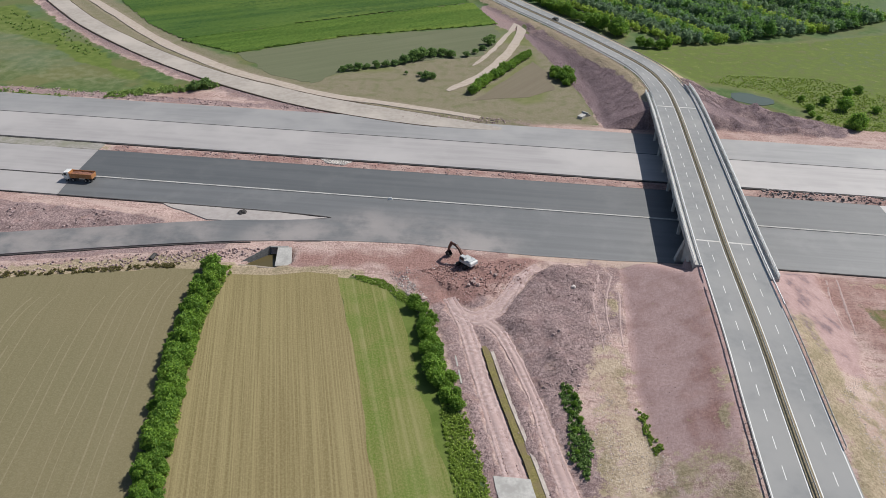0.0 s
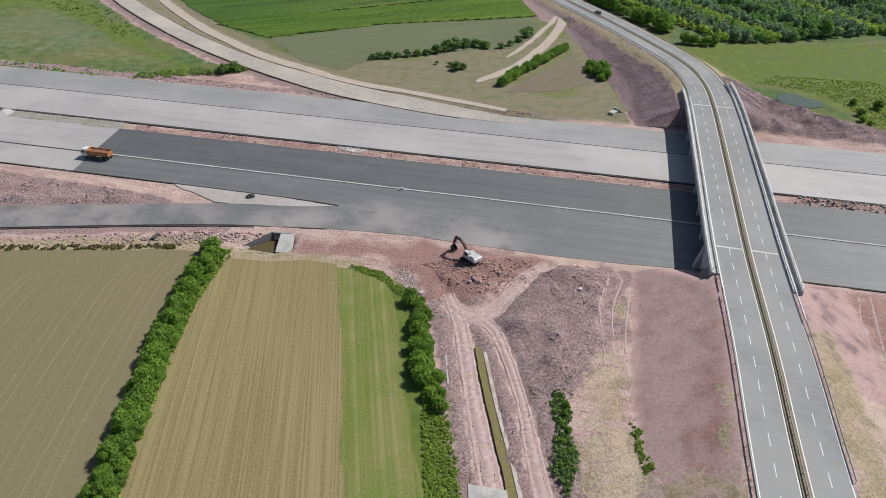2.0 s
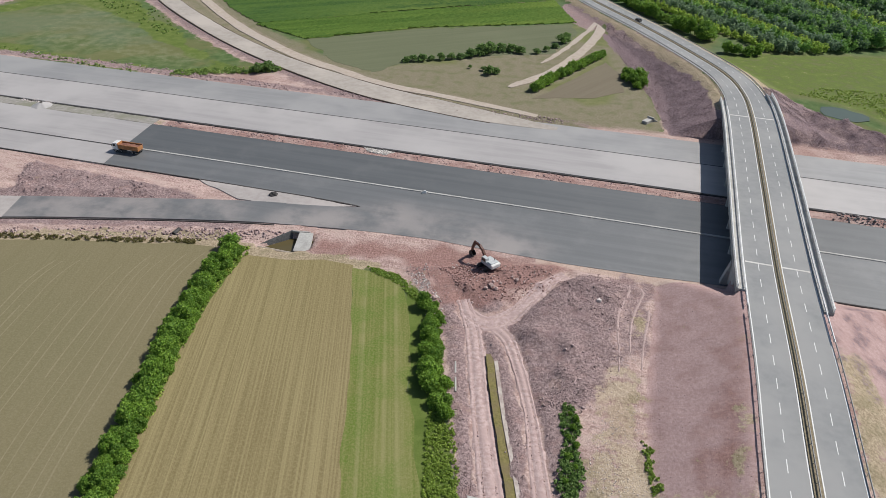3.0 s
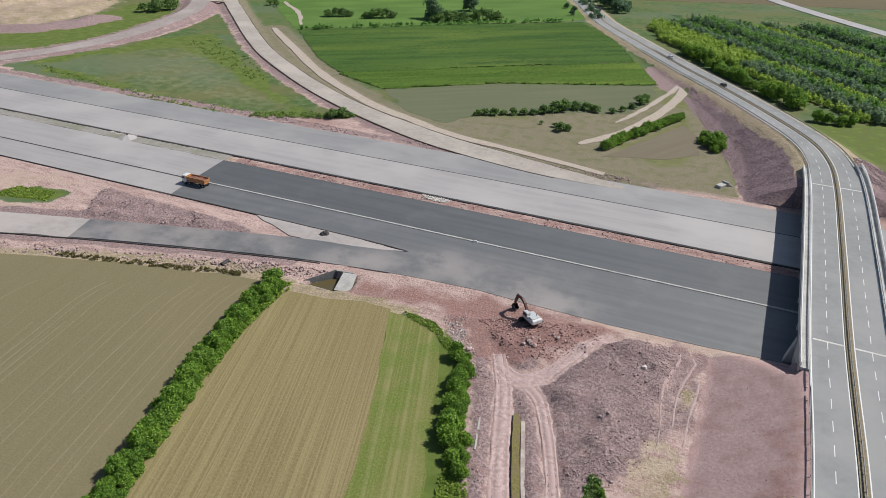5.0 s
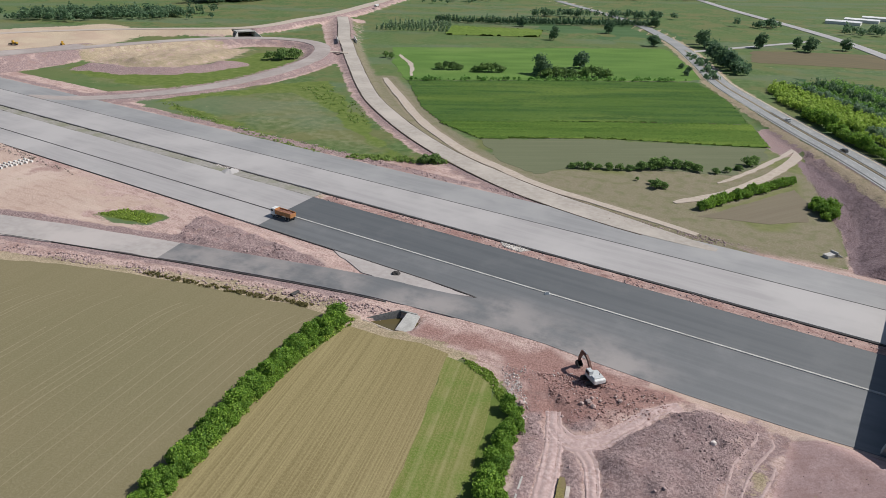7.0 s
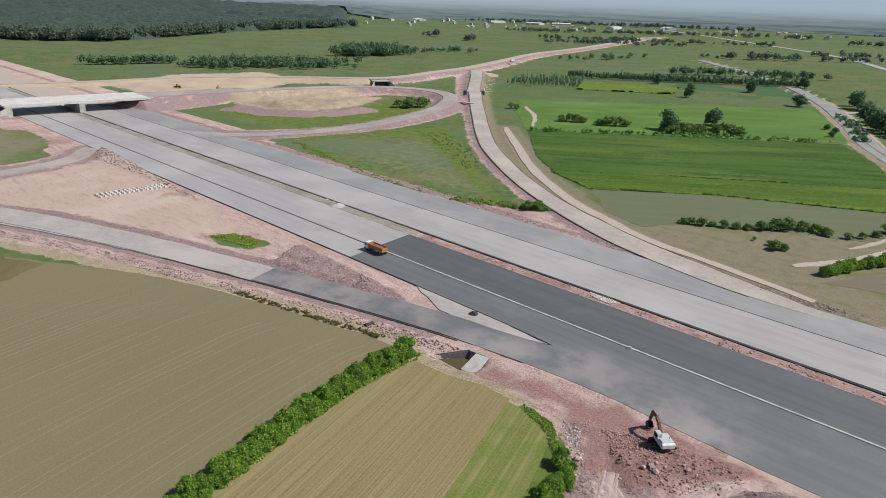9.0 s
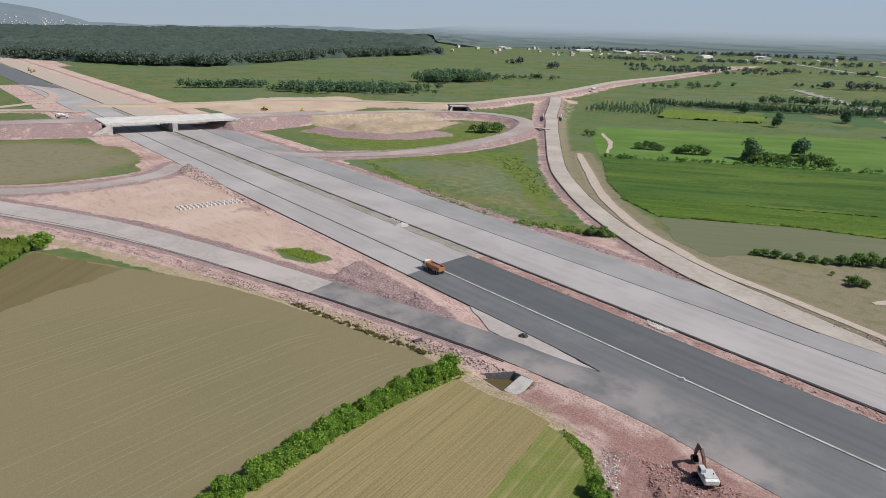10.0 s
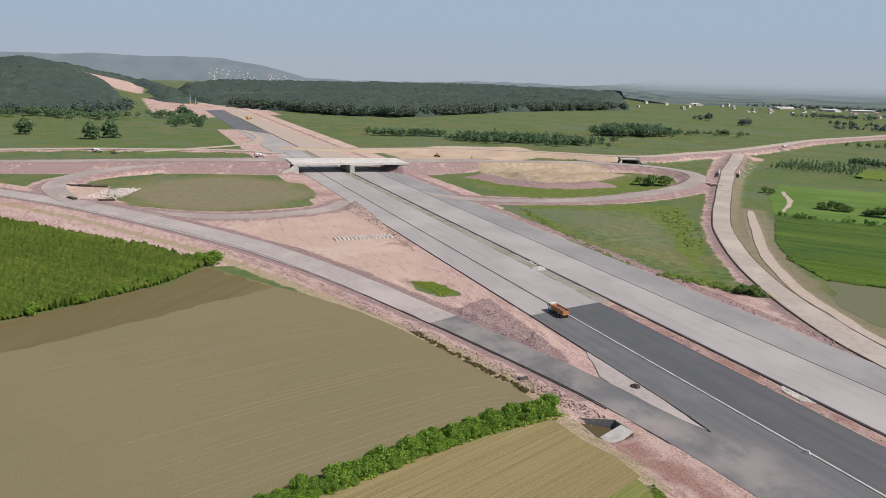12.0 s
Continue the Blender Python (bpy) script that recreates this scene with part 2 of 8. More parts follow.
RAMP = spline([(-74.5, 142.4, 0.14, 10.6), (-80, 142.2, 0.14, 10.7), (-94, 141.0, 0.15, 10.8), (-118, 138, 0.15, 10.6), (-145, 134.2, 0.18, 11.0), (-205, 124, 0.2, 13),
               (-264, 109, 0.2, 15), (-332, 82, 0.2, 16), (-405, 46, 0.2, 15), (-460, 12, 0.2, 14), (-560, -50, 0.2, 14)], 5)
CONN = spline([(4, 210.8, 0.0, 0.8), (-10, 213.8, 0.1, 6), (-30, 219.5, 0.15, 10), (-58, 230, 0.2, 11.6), (-72, 236.2, 0.25, 11.6), (-86.7, 244.2, 0.3, 11.2), (-105, 255.4, 0.4, 10.2), (-125.8, 270.6, 0.45, 9.4),
               (-152.2, 293.3, 0.5, 9.2), (-190.9, 332.2, 0.7, 9.2), (-222.1, 371.1, 1.0, 9.3), (-267.5, 432.9, 1.8, 9.5), (-288, 461, 2.2, 9.5), (-316, 501, 2.8, 10.2), (-333, 524, 3.0, 10.4), (-372, 585, 3.8, 11), (-412, 645, 4.6, 11)], 6)
TRACK2 = spline([(-8, 222, 0.05, 4), (-40, 234, 0.08, 5), (-69, 244, 0.1, 6), (-88, 256, 0.1, 6.5), (-104, 265.4, 0.1, 7), (-126, 284.2, 0.12, 7), (-154, 312.4, 0.15, 7), (-188, 355, 0.2, 7), (-209, 381, 0.2, 6), (-222, 398, 0.2, 4)], 6)
LOOP = spline([(-360, 247, 0.12, 8), (-333, 258, 0.15, 10), (-311, 280, 0.3, 11), (-293, 320, 0.6, 12), (-288, 370, 1.4, 12), (-295, 425, 2.6, 12), (-318, 468, 3.5, 12), (-346, 482, 4.2, 12),
               (-378, 470, 5.0, 12), (-405, 440, 5.6, 12), (-425, 395, 6.2, 12), (-442, 340, 6.8, 12), (-462, 290, 7.0, 16)], 6)
CROSS = spline([(-700, -190, 3.5, 18), (-612, -60, 4.6, 20), (-566, 40, 5.6, 22), (-540, 110, 6.3, 24), (-517, 168, 6.9, 28), (-496, 212, 7.0, 32), (-464, 288, 7.0, 32), (-455, 320, 6.8, 24), (-452, 360, 6.4, 16)], 8)
UPPER = spline([(-640, 250, 1.5, 9), (-592, 320, 2.8, 9), (-563, 388, 3.6, 9), (-519, 437, 4.4, 10), (-476, 471, 5.0, 10), (-446, 489, 5.5, 11), (-426, 511, 5.7, 12), (-422, 545, 5.6, 12), (-428, 590, 5.4, 12), (-434, 668, 5.0, 13),
                (-465, 800, 4.2, 13), (-491, 917, 3.8, 13), (-506, 1109, 3.2, 13), (-560, 1500, 3.0, 13)], 8)
LOOPB = spline([(-350, 190, 0.1, 9), (-330, 165, 0.12, 11), (-331, 120, 0.12, 12), (-360, 80, 0.15, 12), (-394, 56, 0.2, 12), (-430, 44, 0.4, 13), (-474, 42, 1.0, 14), (-508, 60, 2.4, 14), (-522, 95, 4.2, 14), (-524, 130, 5.8, 14)], 6)
SIDE = spline([(-640, 120, 2.0, 9), (-655, 170, 1.6, 9), (-690, 230, 1.0, 9), (-760, 262, 0.6, 8), (-860, 270, 0.4, 7)], 8)
LEFTROAD = spline([(-720, -80, 1.2, 10), (-690, 60, 1.6, 10), (-665, 120, 1.8, 10), (-625, 200, 1.8, 9), (-590, 225, 1.8, 8)], 8)

# ---- fields and other ground covers, as outlines ----
FIELD_LEFT = [(-83.5, 124), (-95, 124.3), (-110, 122.3), (-125, 121.3), (-138, 119.3), (-160, 115), (-174, 111), (-203, 98.5), (-234, 85.2), (-242, 83), (-222, 65), (-211, 37), (-203, 12), (-190, -60), (-60, -60), (-74, 30), (-77.2, 54), (-79.2, 66), (-81.8, 84), (-83.2, 96), (-83.8, 110)]
FIELD_MID = [(-76.6, 122.4), (-66, 121.8), (-58, 123), (-50, 122), (-44.5, 96), (-41, 79), (-37, 57), (-31, 10), (-61, 10), (-71.2, 48), (-74, 62), (-75.6, 76), (-77.6, 91), (-77.6, 107)]
FIELD_GREEN = [(-48.7, 121), (-43, 120), (-38, 117), (-35, 110), (-32.5, 97), (-29.5, 81), (-26.5, 68), (-24, 57), (-18, 12), (-30.3, 10), (-36.3, 57), (-40.3, 79), (-43.8, 96)]
F_OLIVE = [(-113, 292), (-64, 321), (-6, 339), (8, 344), (8.5, 329), (4.5, 307), (-3, 293), (-17, 289.5), (-40, 281), (-63, 270), (-74, 257), (-92, 266)]
F_CORN1 = [(-143, 311), (-76, 350), (0, 388), (10, 346), (-6, 340), (-64, 322), (-113, 293)]
F_CORN2 = [(-206, 398), (-125, 450), (-40, 496), (-16, 447), (-1, 390), (-76, 351), (-142, 312), (-165, 336)]
F_GRASS = [(-282, 518), (-84, 645), (-34, 514), (-50, 495), (-208, 401), (-245, 450)]
F_YELLOW = [(-305, 672), (-210, 698), (-198, 650), (-279, 612)]
F_BROWN = [(-12, 610), (74, 632), (140, 641), (260, 650), (280, 725), (151, 723), (82, 718), (-15, 680)]
F_TRI = [(-10, 238.5), (-5, 245.5), (6, 264), (20, 286.5), (24.5, 274), (24.5, 252), (13.5, 244)]
CORN_LEFT = [(-371, 13), (-280, 69), (-243, 84), (-224, 65), (-213, 37), (-205, 12), (-215, -60), (-430, -40)]
MEADOW = [(68, 285), (64, 305), (78, 312), (158, 322), (214, 342), (300, 330), (320, 180), (138, 208), (124, 209), (117, 232), (106, 252), (88, 262), (76, 262)]
POPLARS = [(44, 405), (54, 374), (76, 343), (95, 318), (117, 317), (169, 336), (197, 339), (240, 350), (300, 420), (200, 470), (80, 520), (2, 505)]
HEDGE_BED = [(-82.6, 125), (-76, 123), (-77.4, 107), (-77, 91), (-73.4, 62), (-62, 10), (-50, -40), (-66, -40), (-73, 30), (-80.6, 84), (-82.6, 98)]
FIELDS = [HEDGE_BED, FIELD_LEFT, FIELD_MID, FIELD_GREEN, F_OLIVE, F_CORN1, F_CORN2, F_GRASS, F_YELLOW, F_BROWN, F_TRI, CORN_LEFT]
ISLAND_A = [(-300, 268), (-270, 342), (-247, 376), (-228, 352), (-207, 328), (-183, 302), (-160, 278), (-134, 259), (-128, 246), (-147, 238), (-172, 236.5), (-202, 243), (-248, 258)]
LOOP_GRASS = [(-420, 310), (-350, 298), (-302, 300), (-297, 360), (-302, 420), (-325, 452), (-345, 448), (-352, 400), (-345, 363), (-360, 335), (-416, 336)]
LOOPB_GRASS = [(-455, 74), (-482, 104), (-484, 150), (-424, 190), (-378, 182), (-345, 150), (-352, 108), (-386, 72)]
PATCH = [(-188, 144), (-178, 156), (-165, 153), (-166, 146)]
WORKS = [(-40, 124), (-35, 113), (-29, 98), (-23, 78), (-18, 55), (-8, -40), (60, -60), (110, 40), (140, 118), (60, 130), (0, 130)]
RUBBLE = [(-11, 107.5), (-6.5, 115.5), (-1.5, 122), (5, 126), (13, 125.5), (14, 121), (11, 108), (8, 96), (4.5, 87), (1, 79), (-2.5, 83), (-4.5, 92), (-7, 98), (-10.3, 102)]
HEAPS = ((4, 120.5, 6, 3, 1.3), (-5, 110, 3.5, 4, 1.0), (-7, 102.5, 3, 2, 1.1), (0, 100, 2.2, 5, 0.9), (-1.5, 91, 2, 4, 0.9), (5, 108, 3, 5, 0.8), (9.5, 117, 2.5, 4, 0.8), (0, 114, 3, 2.5, 0.8), (3, 93, 2, 4, 0.5))
DRY = [(9, 98), (13.5, 98), (12.6, 75), (14.4, 62), (13, 40), (-1, 40), (0.2, 57), (3, 75), (4.6, 84)]
RIGHT_SLOPE = [(52, 124), (69, 122), (67, 100), (62, 84), (55, 81), (48, 96)]
LANES = ([(-22.8, 113, 0, 3.4), (-21, 107, 0, 3.8), (-19.3, 100, 0, 4), (-16.6, 81.5, 0, 4), (-13.6, 64, 0, 4.8), (-12.8, 60, 0, 4.8)],
         [(-14.5, 104, 0, 4), (-11.6, 99, 0, 3.2), (-7.6, 82.3, 0, 2.8), (-5.3, 64.8, 0, 3.8), (0, 30, 0, 4)],
         [(-22, 109, 0, 4), (-17.5, 105.5, 0, 5.5), (-12.5, 108.3, 0, 5), (-8.5, 114.3, 0, 4), (-4.5, 120.8, 0, 3.6), (0, 125, 0, 3.2)])
DITCH = [(-16.0, 95.5, 0.06, 0.8), (-15.6, 93.5, 0.06, 1.4), (-13.2, 78.6, 0.06, 1.5), (-9.5, 59, 0.06, 1.6), (-4.5, 25, 0.06, 1.6)]
PAD = [(-17.0, 61.3), (-10.6, 60.5), (-6, 25), (-12.6, 25)]
SMOOTH = [(20.5, 124.5), (39.5, 126), (33, 92), (30.5, 75), (25, 59), (16, 59), (13, 70), (13.5, 85), (16, 98)]
EMBANK = [(23, 350), (38, 320), (52, 282), (57, 238), (58, 212), (36, 213), (34, 247), (26, 303)]
FAR_SOIL = [(66, 214), (74, 250), (84, 262), (94, 240), (108, 228), (128, 213), (120, 206)]
DRYBANK = [(-62, 236), (-90, 256), (-75, 262), (-60, 270), (-30, 275), (-10, 255), (10, 235), (34, 232), (34, 214), (0, 218), (-30, 224)]
APRON = [(-134, 136), (-160, 152), (-250, 168), (-330, 196), (-350, 188), (-330, 160), (-330, 115), (-350, 74), (-264, 112), (-205, 127)]
SANDY = [(-574, 340), (-595, 407), (-572, 476), (-520, 470), (-490, 420), (-480, 370), (-500, 330)]


def grade(x, y):
    """The height of the bare ground."""
    x, y = np.asarray(x, float), np.asarray(y, float)
    s, w = mot_of(x, y)
    calm = np.zeros(x.shape)
    for f in FIELDS:
        calm = np.maximum(calm, np.clip(inside(x, y, f) / 4 + 1.5, 0, 1))
    calm = np.maximum(calm, np.clip((45 - np.abs(w - 171.5)) / 3, 0, 1) * (np.abs(s + 300) < 1500))
    calm = np.maximum(calm, np.clip(inside(x, y, PAD) / 1 + 1, 0, 1))
    for line in (RAMP, TRACK2, CONN):
        d, _, width = along(x, y, line)
        calm = np.maximum(calm, np.clip((width / 2 + 2.5 - d) / 2, 0, 1))
    h = (fbm(x, y, 30, 3) - 0.5) * 0.9
    h = h * (1 - 0.8 * np.clip(inside(x, y, [(-70, 230), (-20, 295), (10, 350), (26, 340), (36, 280), (38, 212), (0, 214)]) / 4, 0, 1))
    # broken rock and tipped heaps
    heap = np.clip(inside(x, y, RUBBLE) / 9 + 0.12, 0, 1) * (0.1 + 0.9 * np.abs(vnoise(x + 0.5 * y, y, 4.5, 12) - 0.5)) + np.clip(inside(x, y, RUBBLE) / 2, 0, 1) * 0.55 * vnoise(x, y, 2.4, 5)
    for hx, hy, rx, ry, hz in HEAPS:
        heap = heap + hz * np.exp(-(((x - hx + 1.2 * (vnoise(x, y, 3, 13) - 0.5)) / rx) ** 2 + ((y - hy) / ry) ** 2))
    h = h + heap
    bank = np.clip(inside(x, y, WORKS) / 3, 0, 1)
    lane = np.ones(x.shape)
    for ln in LANES:
        d, _, wd = along(x, y, ln)
        lane = np.minimum(lane, np.clip((d - wd / 2) / 1.2, 0, 1))
    smooth_fill = np.clip(inside(x, y, SMOOTH) / 2, 0, 1)
    h = h + bank * (1 - smooth_fill) * (lane * 0.75 * fbm(x, y, 2.6, 21, 3) - 0.3 * (1 - lane))
    h = h + 0.9 * np.exp(-((x + 3) ** 2 / 30 + (y - 127) ** 2 / 5)) - 1.1 * np.exp(-((x + 22) ** 2 / 14 + (y - 124) ** 2 / 7)) + 1.0 * np.exp(-((x + 20) ** 2 / 40 + (y - 117) ** 2 / 16)) * vnoise(x, y, 2, 9)
    h = h + 2.4 * np.exp(-(((x + 13) / 10) ** 2 + ((y - 121.5) / 4.5) ** 2)) * fbm(x, y, 2.8, 79, 3) ** 1.5
    h = h * (1 - calm) - 0.05 * calm
    h = h + np.clip(inside(x, y, [(-462, 332), (-436, 395), (-400, 436), (-368, 436), (-356, 400), (-354, 366), (-374, 342), (-420, 342)]) / 8, 0, 1) * 5.0 * fbm(x, y, 16, 67, 3) ** 1.4
    d_face, _, _ = along(x, y, [(-400, 325, 0, 1), (-372, 331, 0, 1), (-350, 344, 0, 1), (-341, 364, 0, 1), (-338, 385, 0, 1)])
    h = h + 2.6 * np.exp(-(d_face / 7) ** 2) * (0.5 + vnoise(x, y, 9, 15))
    h = h + np.clip(inside(x, y, SANDY) / 10, 0, 1) * 4.0 * fbm(x, y, 40, 68, 3) ** 1.3
    h = h + np.clip(inside(x, y, FAR_SOIL) / 3, 0, 1) * 4.2 * fbm(x, y, 7, 55, 3) ** 1.6
    # soil levelled up to the asphalt's edge
    short = np.interp(s, [-76.7, -65, -50.5, -40, -18.5, 2, 12.6, 43], [127.9, 129.2, 130.1, 129.6, 129.1, 129.7, 130.6, 132.0]) - w
    fill = 0.17 - 0.04 * np.clip(short, 0, 20) + 0.12 * (vnoise(x, y, 1.6, 14) - 0.5) * np.clip(short - 0.6, 0, 1)
    h = np.where((s > -74) & (s < 43) & (short > -3), np.maximum(h, fill), h)
    # the heaped earth of the median
    h = h + np.clip((2.3 - np.abs(w - 173.4)) / 1.2, 0, 1) * ((s > -156) & (s < 84)) * (0.75 * fbm(x, y, 4, 33, 3) - 0.05)
    h = h + np.clip((2.3 - np.abs(w - 173.8)) / 1.2, 0, 1) * ((s >= 50) & (s < 150)) * (1.2 * fbm(x, y, 3, 34, 3))
    # soil heaps between the exit ramp and the carriageway
    d_ramp, _, w_ramp = along(x, y, RAMP)
    mid = np.clip((140 - w) / 2, 0, 1) * np.clip((d_ramp - w_ramp / 2 - 1) / 2, 0, 1) * ((w > 120) & (s < -112) & (s > -175))
    mid = mid * np.clip((-s - 116) / 10, 0, 1) * np.clip((139 - w) / 3, 0, 1)
    h = h + mid * (2.2 * fbm(x, y, 3.6, 31, 3) ** 1.8 - 0.25)
    # the low bank below the ramp's edge
    below = (d_ramp > w_ramp / 2) & (w < 130) & (s < -75)
    h = h + np.where(below, 0.5 * np.exp(-((d_ramp - w_ramp / 2 - 4) / 2.5) ** 2) * (0.3 + vnoise(x, y, 3, 8)), 0)
    heap_w = np.clip(inside(x, y, [(-350, 196), (-318, 190), (-280, 181), (-226, 170), (-224, 168), (-282, 176), (-330, 180)]) / 2 + 0.3, 0, 1)
    h = h + heap_w * 1.3 * fbm(x, y, 7, 63, 3) ** 1.5
    # ditch beside the haul track, and the culvert's pool
    d, _, _ = along(x, y, DITCH)
    h = h - 0.45 * np.clip(2.2 - d, 0, 1)
    pool = inside(x, y, [(-75.6, 127.0), (-73.0, 129.6), (-68.8, 133.6), (-63.0, 133.4), (-62.6, 126.4), (-69, 125.8)])
    h = h - 2.6 * np.clip(pool / 0.8 + 0.4, 0, 1)
    # embankments
    for line, batter in ((ROAD, 2.3), (LOOP, 1.9), (CROSS, 2.0), (UPPER, 2.0), (LOOPB, 2.0), (CONN, 2.5), (SIDE, 2.5), (LEFTROAD, 2.5)):
        d, z, width = along(x, y, line)
        top = z - 0.25 - np.maximum(0, d - width / 2 - 1.2) / batter
        if line is ROAD:
            rough = np.clip(inside(x, y, EMBANK) / 3, 0, 1) * 0.9 * (fbm(x, y, 4, 41, 3) - 0.3)
            top = np.where((d < width / 2 + 1), top, top + rough + 0.15 * (vnoise(x, y, 2.5, 4) - 0.5))
            edge_w = np.interp(s, [-54, -18, 12, 70, 160], [129.8, 128.8, 130.2, 131.9, 133.2])
            front = 0.05 + (edge_w - w) / 1.9 + 0.5 * (fbm(x, y, 6, 43, 3) - 0.5)
            top = np.where((d > 8.8) & (w < 140), np.minimum(top, front), top)
            top = np.where((y - 0.02 * (x - 46) > SPAN0 - 0.7) & (y < SPAN1 - 0.5), -9, top)
        if line is CROSS:
            top = np.where(np.abs(w - 173) < 39.5, -9, top)
        h = np.maximum(h, top)
    # the passage under the upper road
    u = (x + 413) * math.cos(radians(55.7)) + (y - 494) * math.sin(radians(55.7))
    v = -(x + 413) * math.sin(radians(55.7)) + (y - 494) * math.cos(radians(55.7))
    h = np.where((np.abs(u) < 7.6) & (v > -14) & (v < 18), np.minimum(h, -0.1), h)
    # wooded hills in the west
    far = np.clip((-x - 1250) / 700, 0, 1)
    h = h + far * far * (3 - 2 * far) * np.clip(1.0 - np.abs(y - 60) / 330, 0, 1) ** 0.7 * 80
    h = np.where((np.abs(w - 172) < 70) & (x < -1150), np.minimum(h, np.maximum(0, (-x - 1150) * 0.03)), h)
    return h


def steps(*runs):
    out = [runs[0][0]]
    for a, b, d in runs:
        n = max(1, round((b - a) / d))
        out += [a + (b - a) * (i + 1) / n for i in range(n)]
    return np.array(out)


gx = steps((-4700, -2400, 230), (-2400, -1200, 30), (-1200, -640, 11), (-640, -470, 3.2), (-470, -215, 2.2), (-215, 130, 1.15), (130, 330, 5), (330, 900, 40), (900, 4700, 300))
gy = steps((-4700, -700, 400), (-700, -40, 40), (-40, 48, 3), (48, 262, 1.1), (262, 420, 1.9), (420, 540, 2.6), (540, 720, 5), (720, 1500, 25), (1500, 4700, 200))
GX, GY = np.meshgrid(gx, gy)
px, py = GX.ravel(), GY.ravel()
pz = grade(px, py)
nx, ny = len(gx), len(gy)
ii = (np.arange(ny - 1)[:, None] * nx + np.arange(nx - 1)[None, :]).ravel()
quads = np.stack([ii, ii + 1, ii + 1 + nx, ii + nx], 1)


def cover(x, y):
    """How much of each soil lies at a place: pink soil, broken purple rock, tan dirt, dry grass; smooth fill, wet or lush green."""
    s, w = mot_of(x, y)
    soft = lambda d, k=2.5: np.clip(d / k + 0.5, 0, 1)
    pink = soft(np.where(w > 171, 229 - w, w - 120)) * (s < 200) * (s > -900)
    pink = np.maximum(pink, soft(inside(x, y, WORKS)))
    pink = np.maximum(pink, soft(inside(x, y, APRON), 6))
    d_ramp, _, w_ramp = along(x, y, RAMP)
    pink = np.maximum(pink, soft(w_ramp / 2 + 7 + 8 * np.clip((-x - 130) / 80, 0, 1) - d_ramp, 3) * (x < -45))
    pink = np.maximum(pink, soft(inside(x, y, EMBANK)))
    pink = np.maximum(pink, soft(inside(x, y, [(-52, 124.5), (-44, 121.8), (-36, 114), (-28, 116), (-36, 130), (-54, 130)]), 2))
    pink = np.maximum(pink, soft(inside(x, y, [(-241, 85), (-280, 71), (-371, 15), (-432, -38), (-520, -40), (-460, 12), (-405, 46), (-332, 82), (-264, 109), (-236, 112)]) + 1.5, 3))
    pink = np.maximum(pink, soft(inside(x, y, FAR_SOIL)))
    for line, extra in ((LOOP, 10), (CROSS, 18), (UPPER, 9), (LOOPB, 10), (LEFTROAD, 5)):
        d, z, width = along(x, y, line)
        pink = np.maximum(pink, soft(width / 2 + extra - d + 4 * (fbm(x, y, 12, 69, 3) - 0.5), 6))
    d, z, width = along(x, y, CONN)
    east = inside(x, y, [p[:2] for p in CONN[::4]] + [(-300, 700), (150, 645), (150, 205)]) > 0
    pink = np.maximum(pink, np.where(east, 0.4, 1.0) * soft(width / 2 + 5.5 + np.maximum(0, y - 400) * 0.05 - d + 2.5 * (fbm(x, y, 9, 70, 3) - 0.5), 5))
    d, z, width = along(x, y, ROAD)
    pink = np.maximum(pink, soft(width / 2 + 18 - d, 6) * (y < 130))
    for p in (ISLAND_A, LOOP_GRASS, LOOPB_GRASS, PATCH):
        pink = pink * (1 - soft(inside(x, y, p) + 12 * (fbm(x, y, 16, 66, 4) - 0.5), 6))
    zone = soft(inside(x, y, [(-60, 240), (-15, 290), (8, 345), (24, 340), (33, 280), (35, 216), (0, 221), (-30, 228)]), 5) * (1 - soft(inside(x, y, EMBANK)))
    pink = pink * (1 - 0.9 * zone)
    rub = np.maximum(soft(inside(x, y, RUBBLE) + 13 * (fbm(x, y, 8, 24, 4) - 0.45), 9), soft(inside(x, y, EMBANK)))
    rub = np.maximum(rub, soft(inside(x, y, FAR_SOIL) + 4 * (fbm(x, y, 7, 50, 3) - 0.5)))
    for line, extra in ((LOOP, 9), (CROSS, 18), (UPPER, 8), (LOOPB, 8), (CONN, 6), (LEFTROAD, 4)):
        d, z, width = along(x, y, line)
        rub = np.maximum(rub, soft(width / 2 + extra - d, 8) * (0.45 + 0.5 * fbm(x, y, 14, 53, 4)))
    rub = np.maximum(rub, soft(w_ramp / 2 + 4 - d_ramp, 2) * (w < 130) * (x < -80) * 0.8)
    rub = np.maximum(rub, soft(inside(x, y, [(5, 384), (17, 376), (24, 345), (16, 333), (7, 348), (2, 366)]), 4))
    pink = np.maximum(pink, soft(inside(x, y, [(5, 384), (17, 376), (24, 345), (16, 333), (7, 348), (2, 366)]), 4))
    pink = np.maximum(pink, soft(inside(x, y, [(-79, 126), (-74, 131), (-60, 131.5), (-38, 128), (-44, 123.5), (-60, 124.8), (-72, 123.6)]) + 1, 2))
    rub = np.maximum(rub, 0.7 * soft(np.minimum(w - 214, 220 - w)) * (s < -20))
    rub = np.maximum(rub, soft(inside(x, y, [(-150, 141), (-158, 160), (-118, 152), (-96, 147), (-115, 143)])))
    tan = soft(inside(x, y, SANDY) + 40 * (fbm(x, y, 50, 18, 3) - 0.5), 20)
    rub = rub * (1 - 0.9 * soft(inside(x, y, SANDY) + 30 * (fbm(x, y, 40, 18, 3) - 0.4), 16))
    tan = np.maximum(tan, soft(np.minimum(w - 176, 235 - w)) * (s < -530) * (s > -1500) * 0.9)
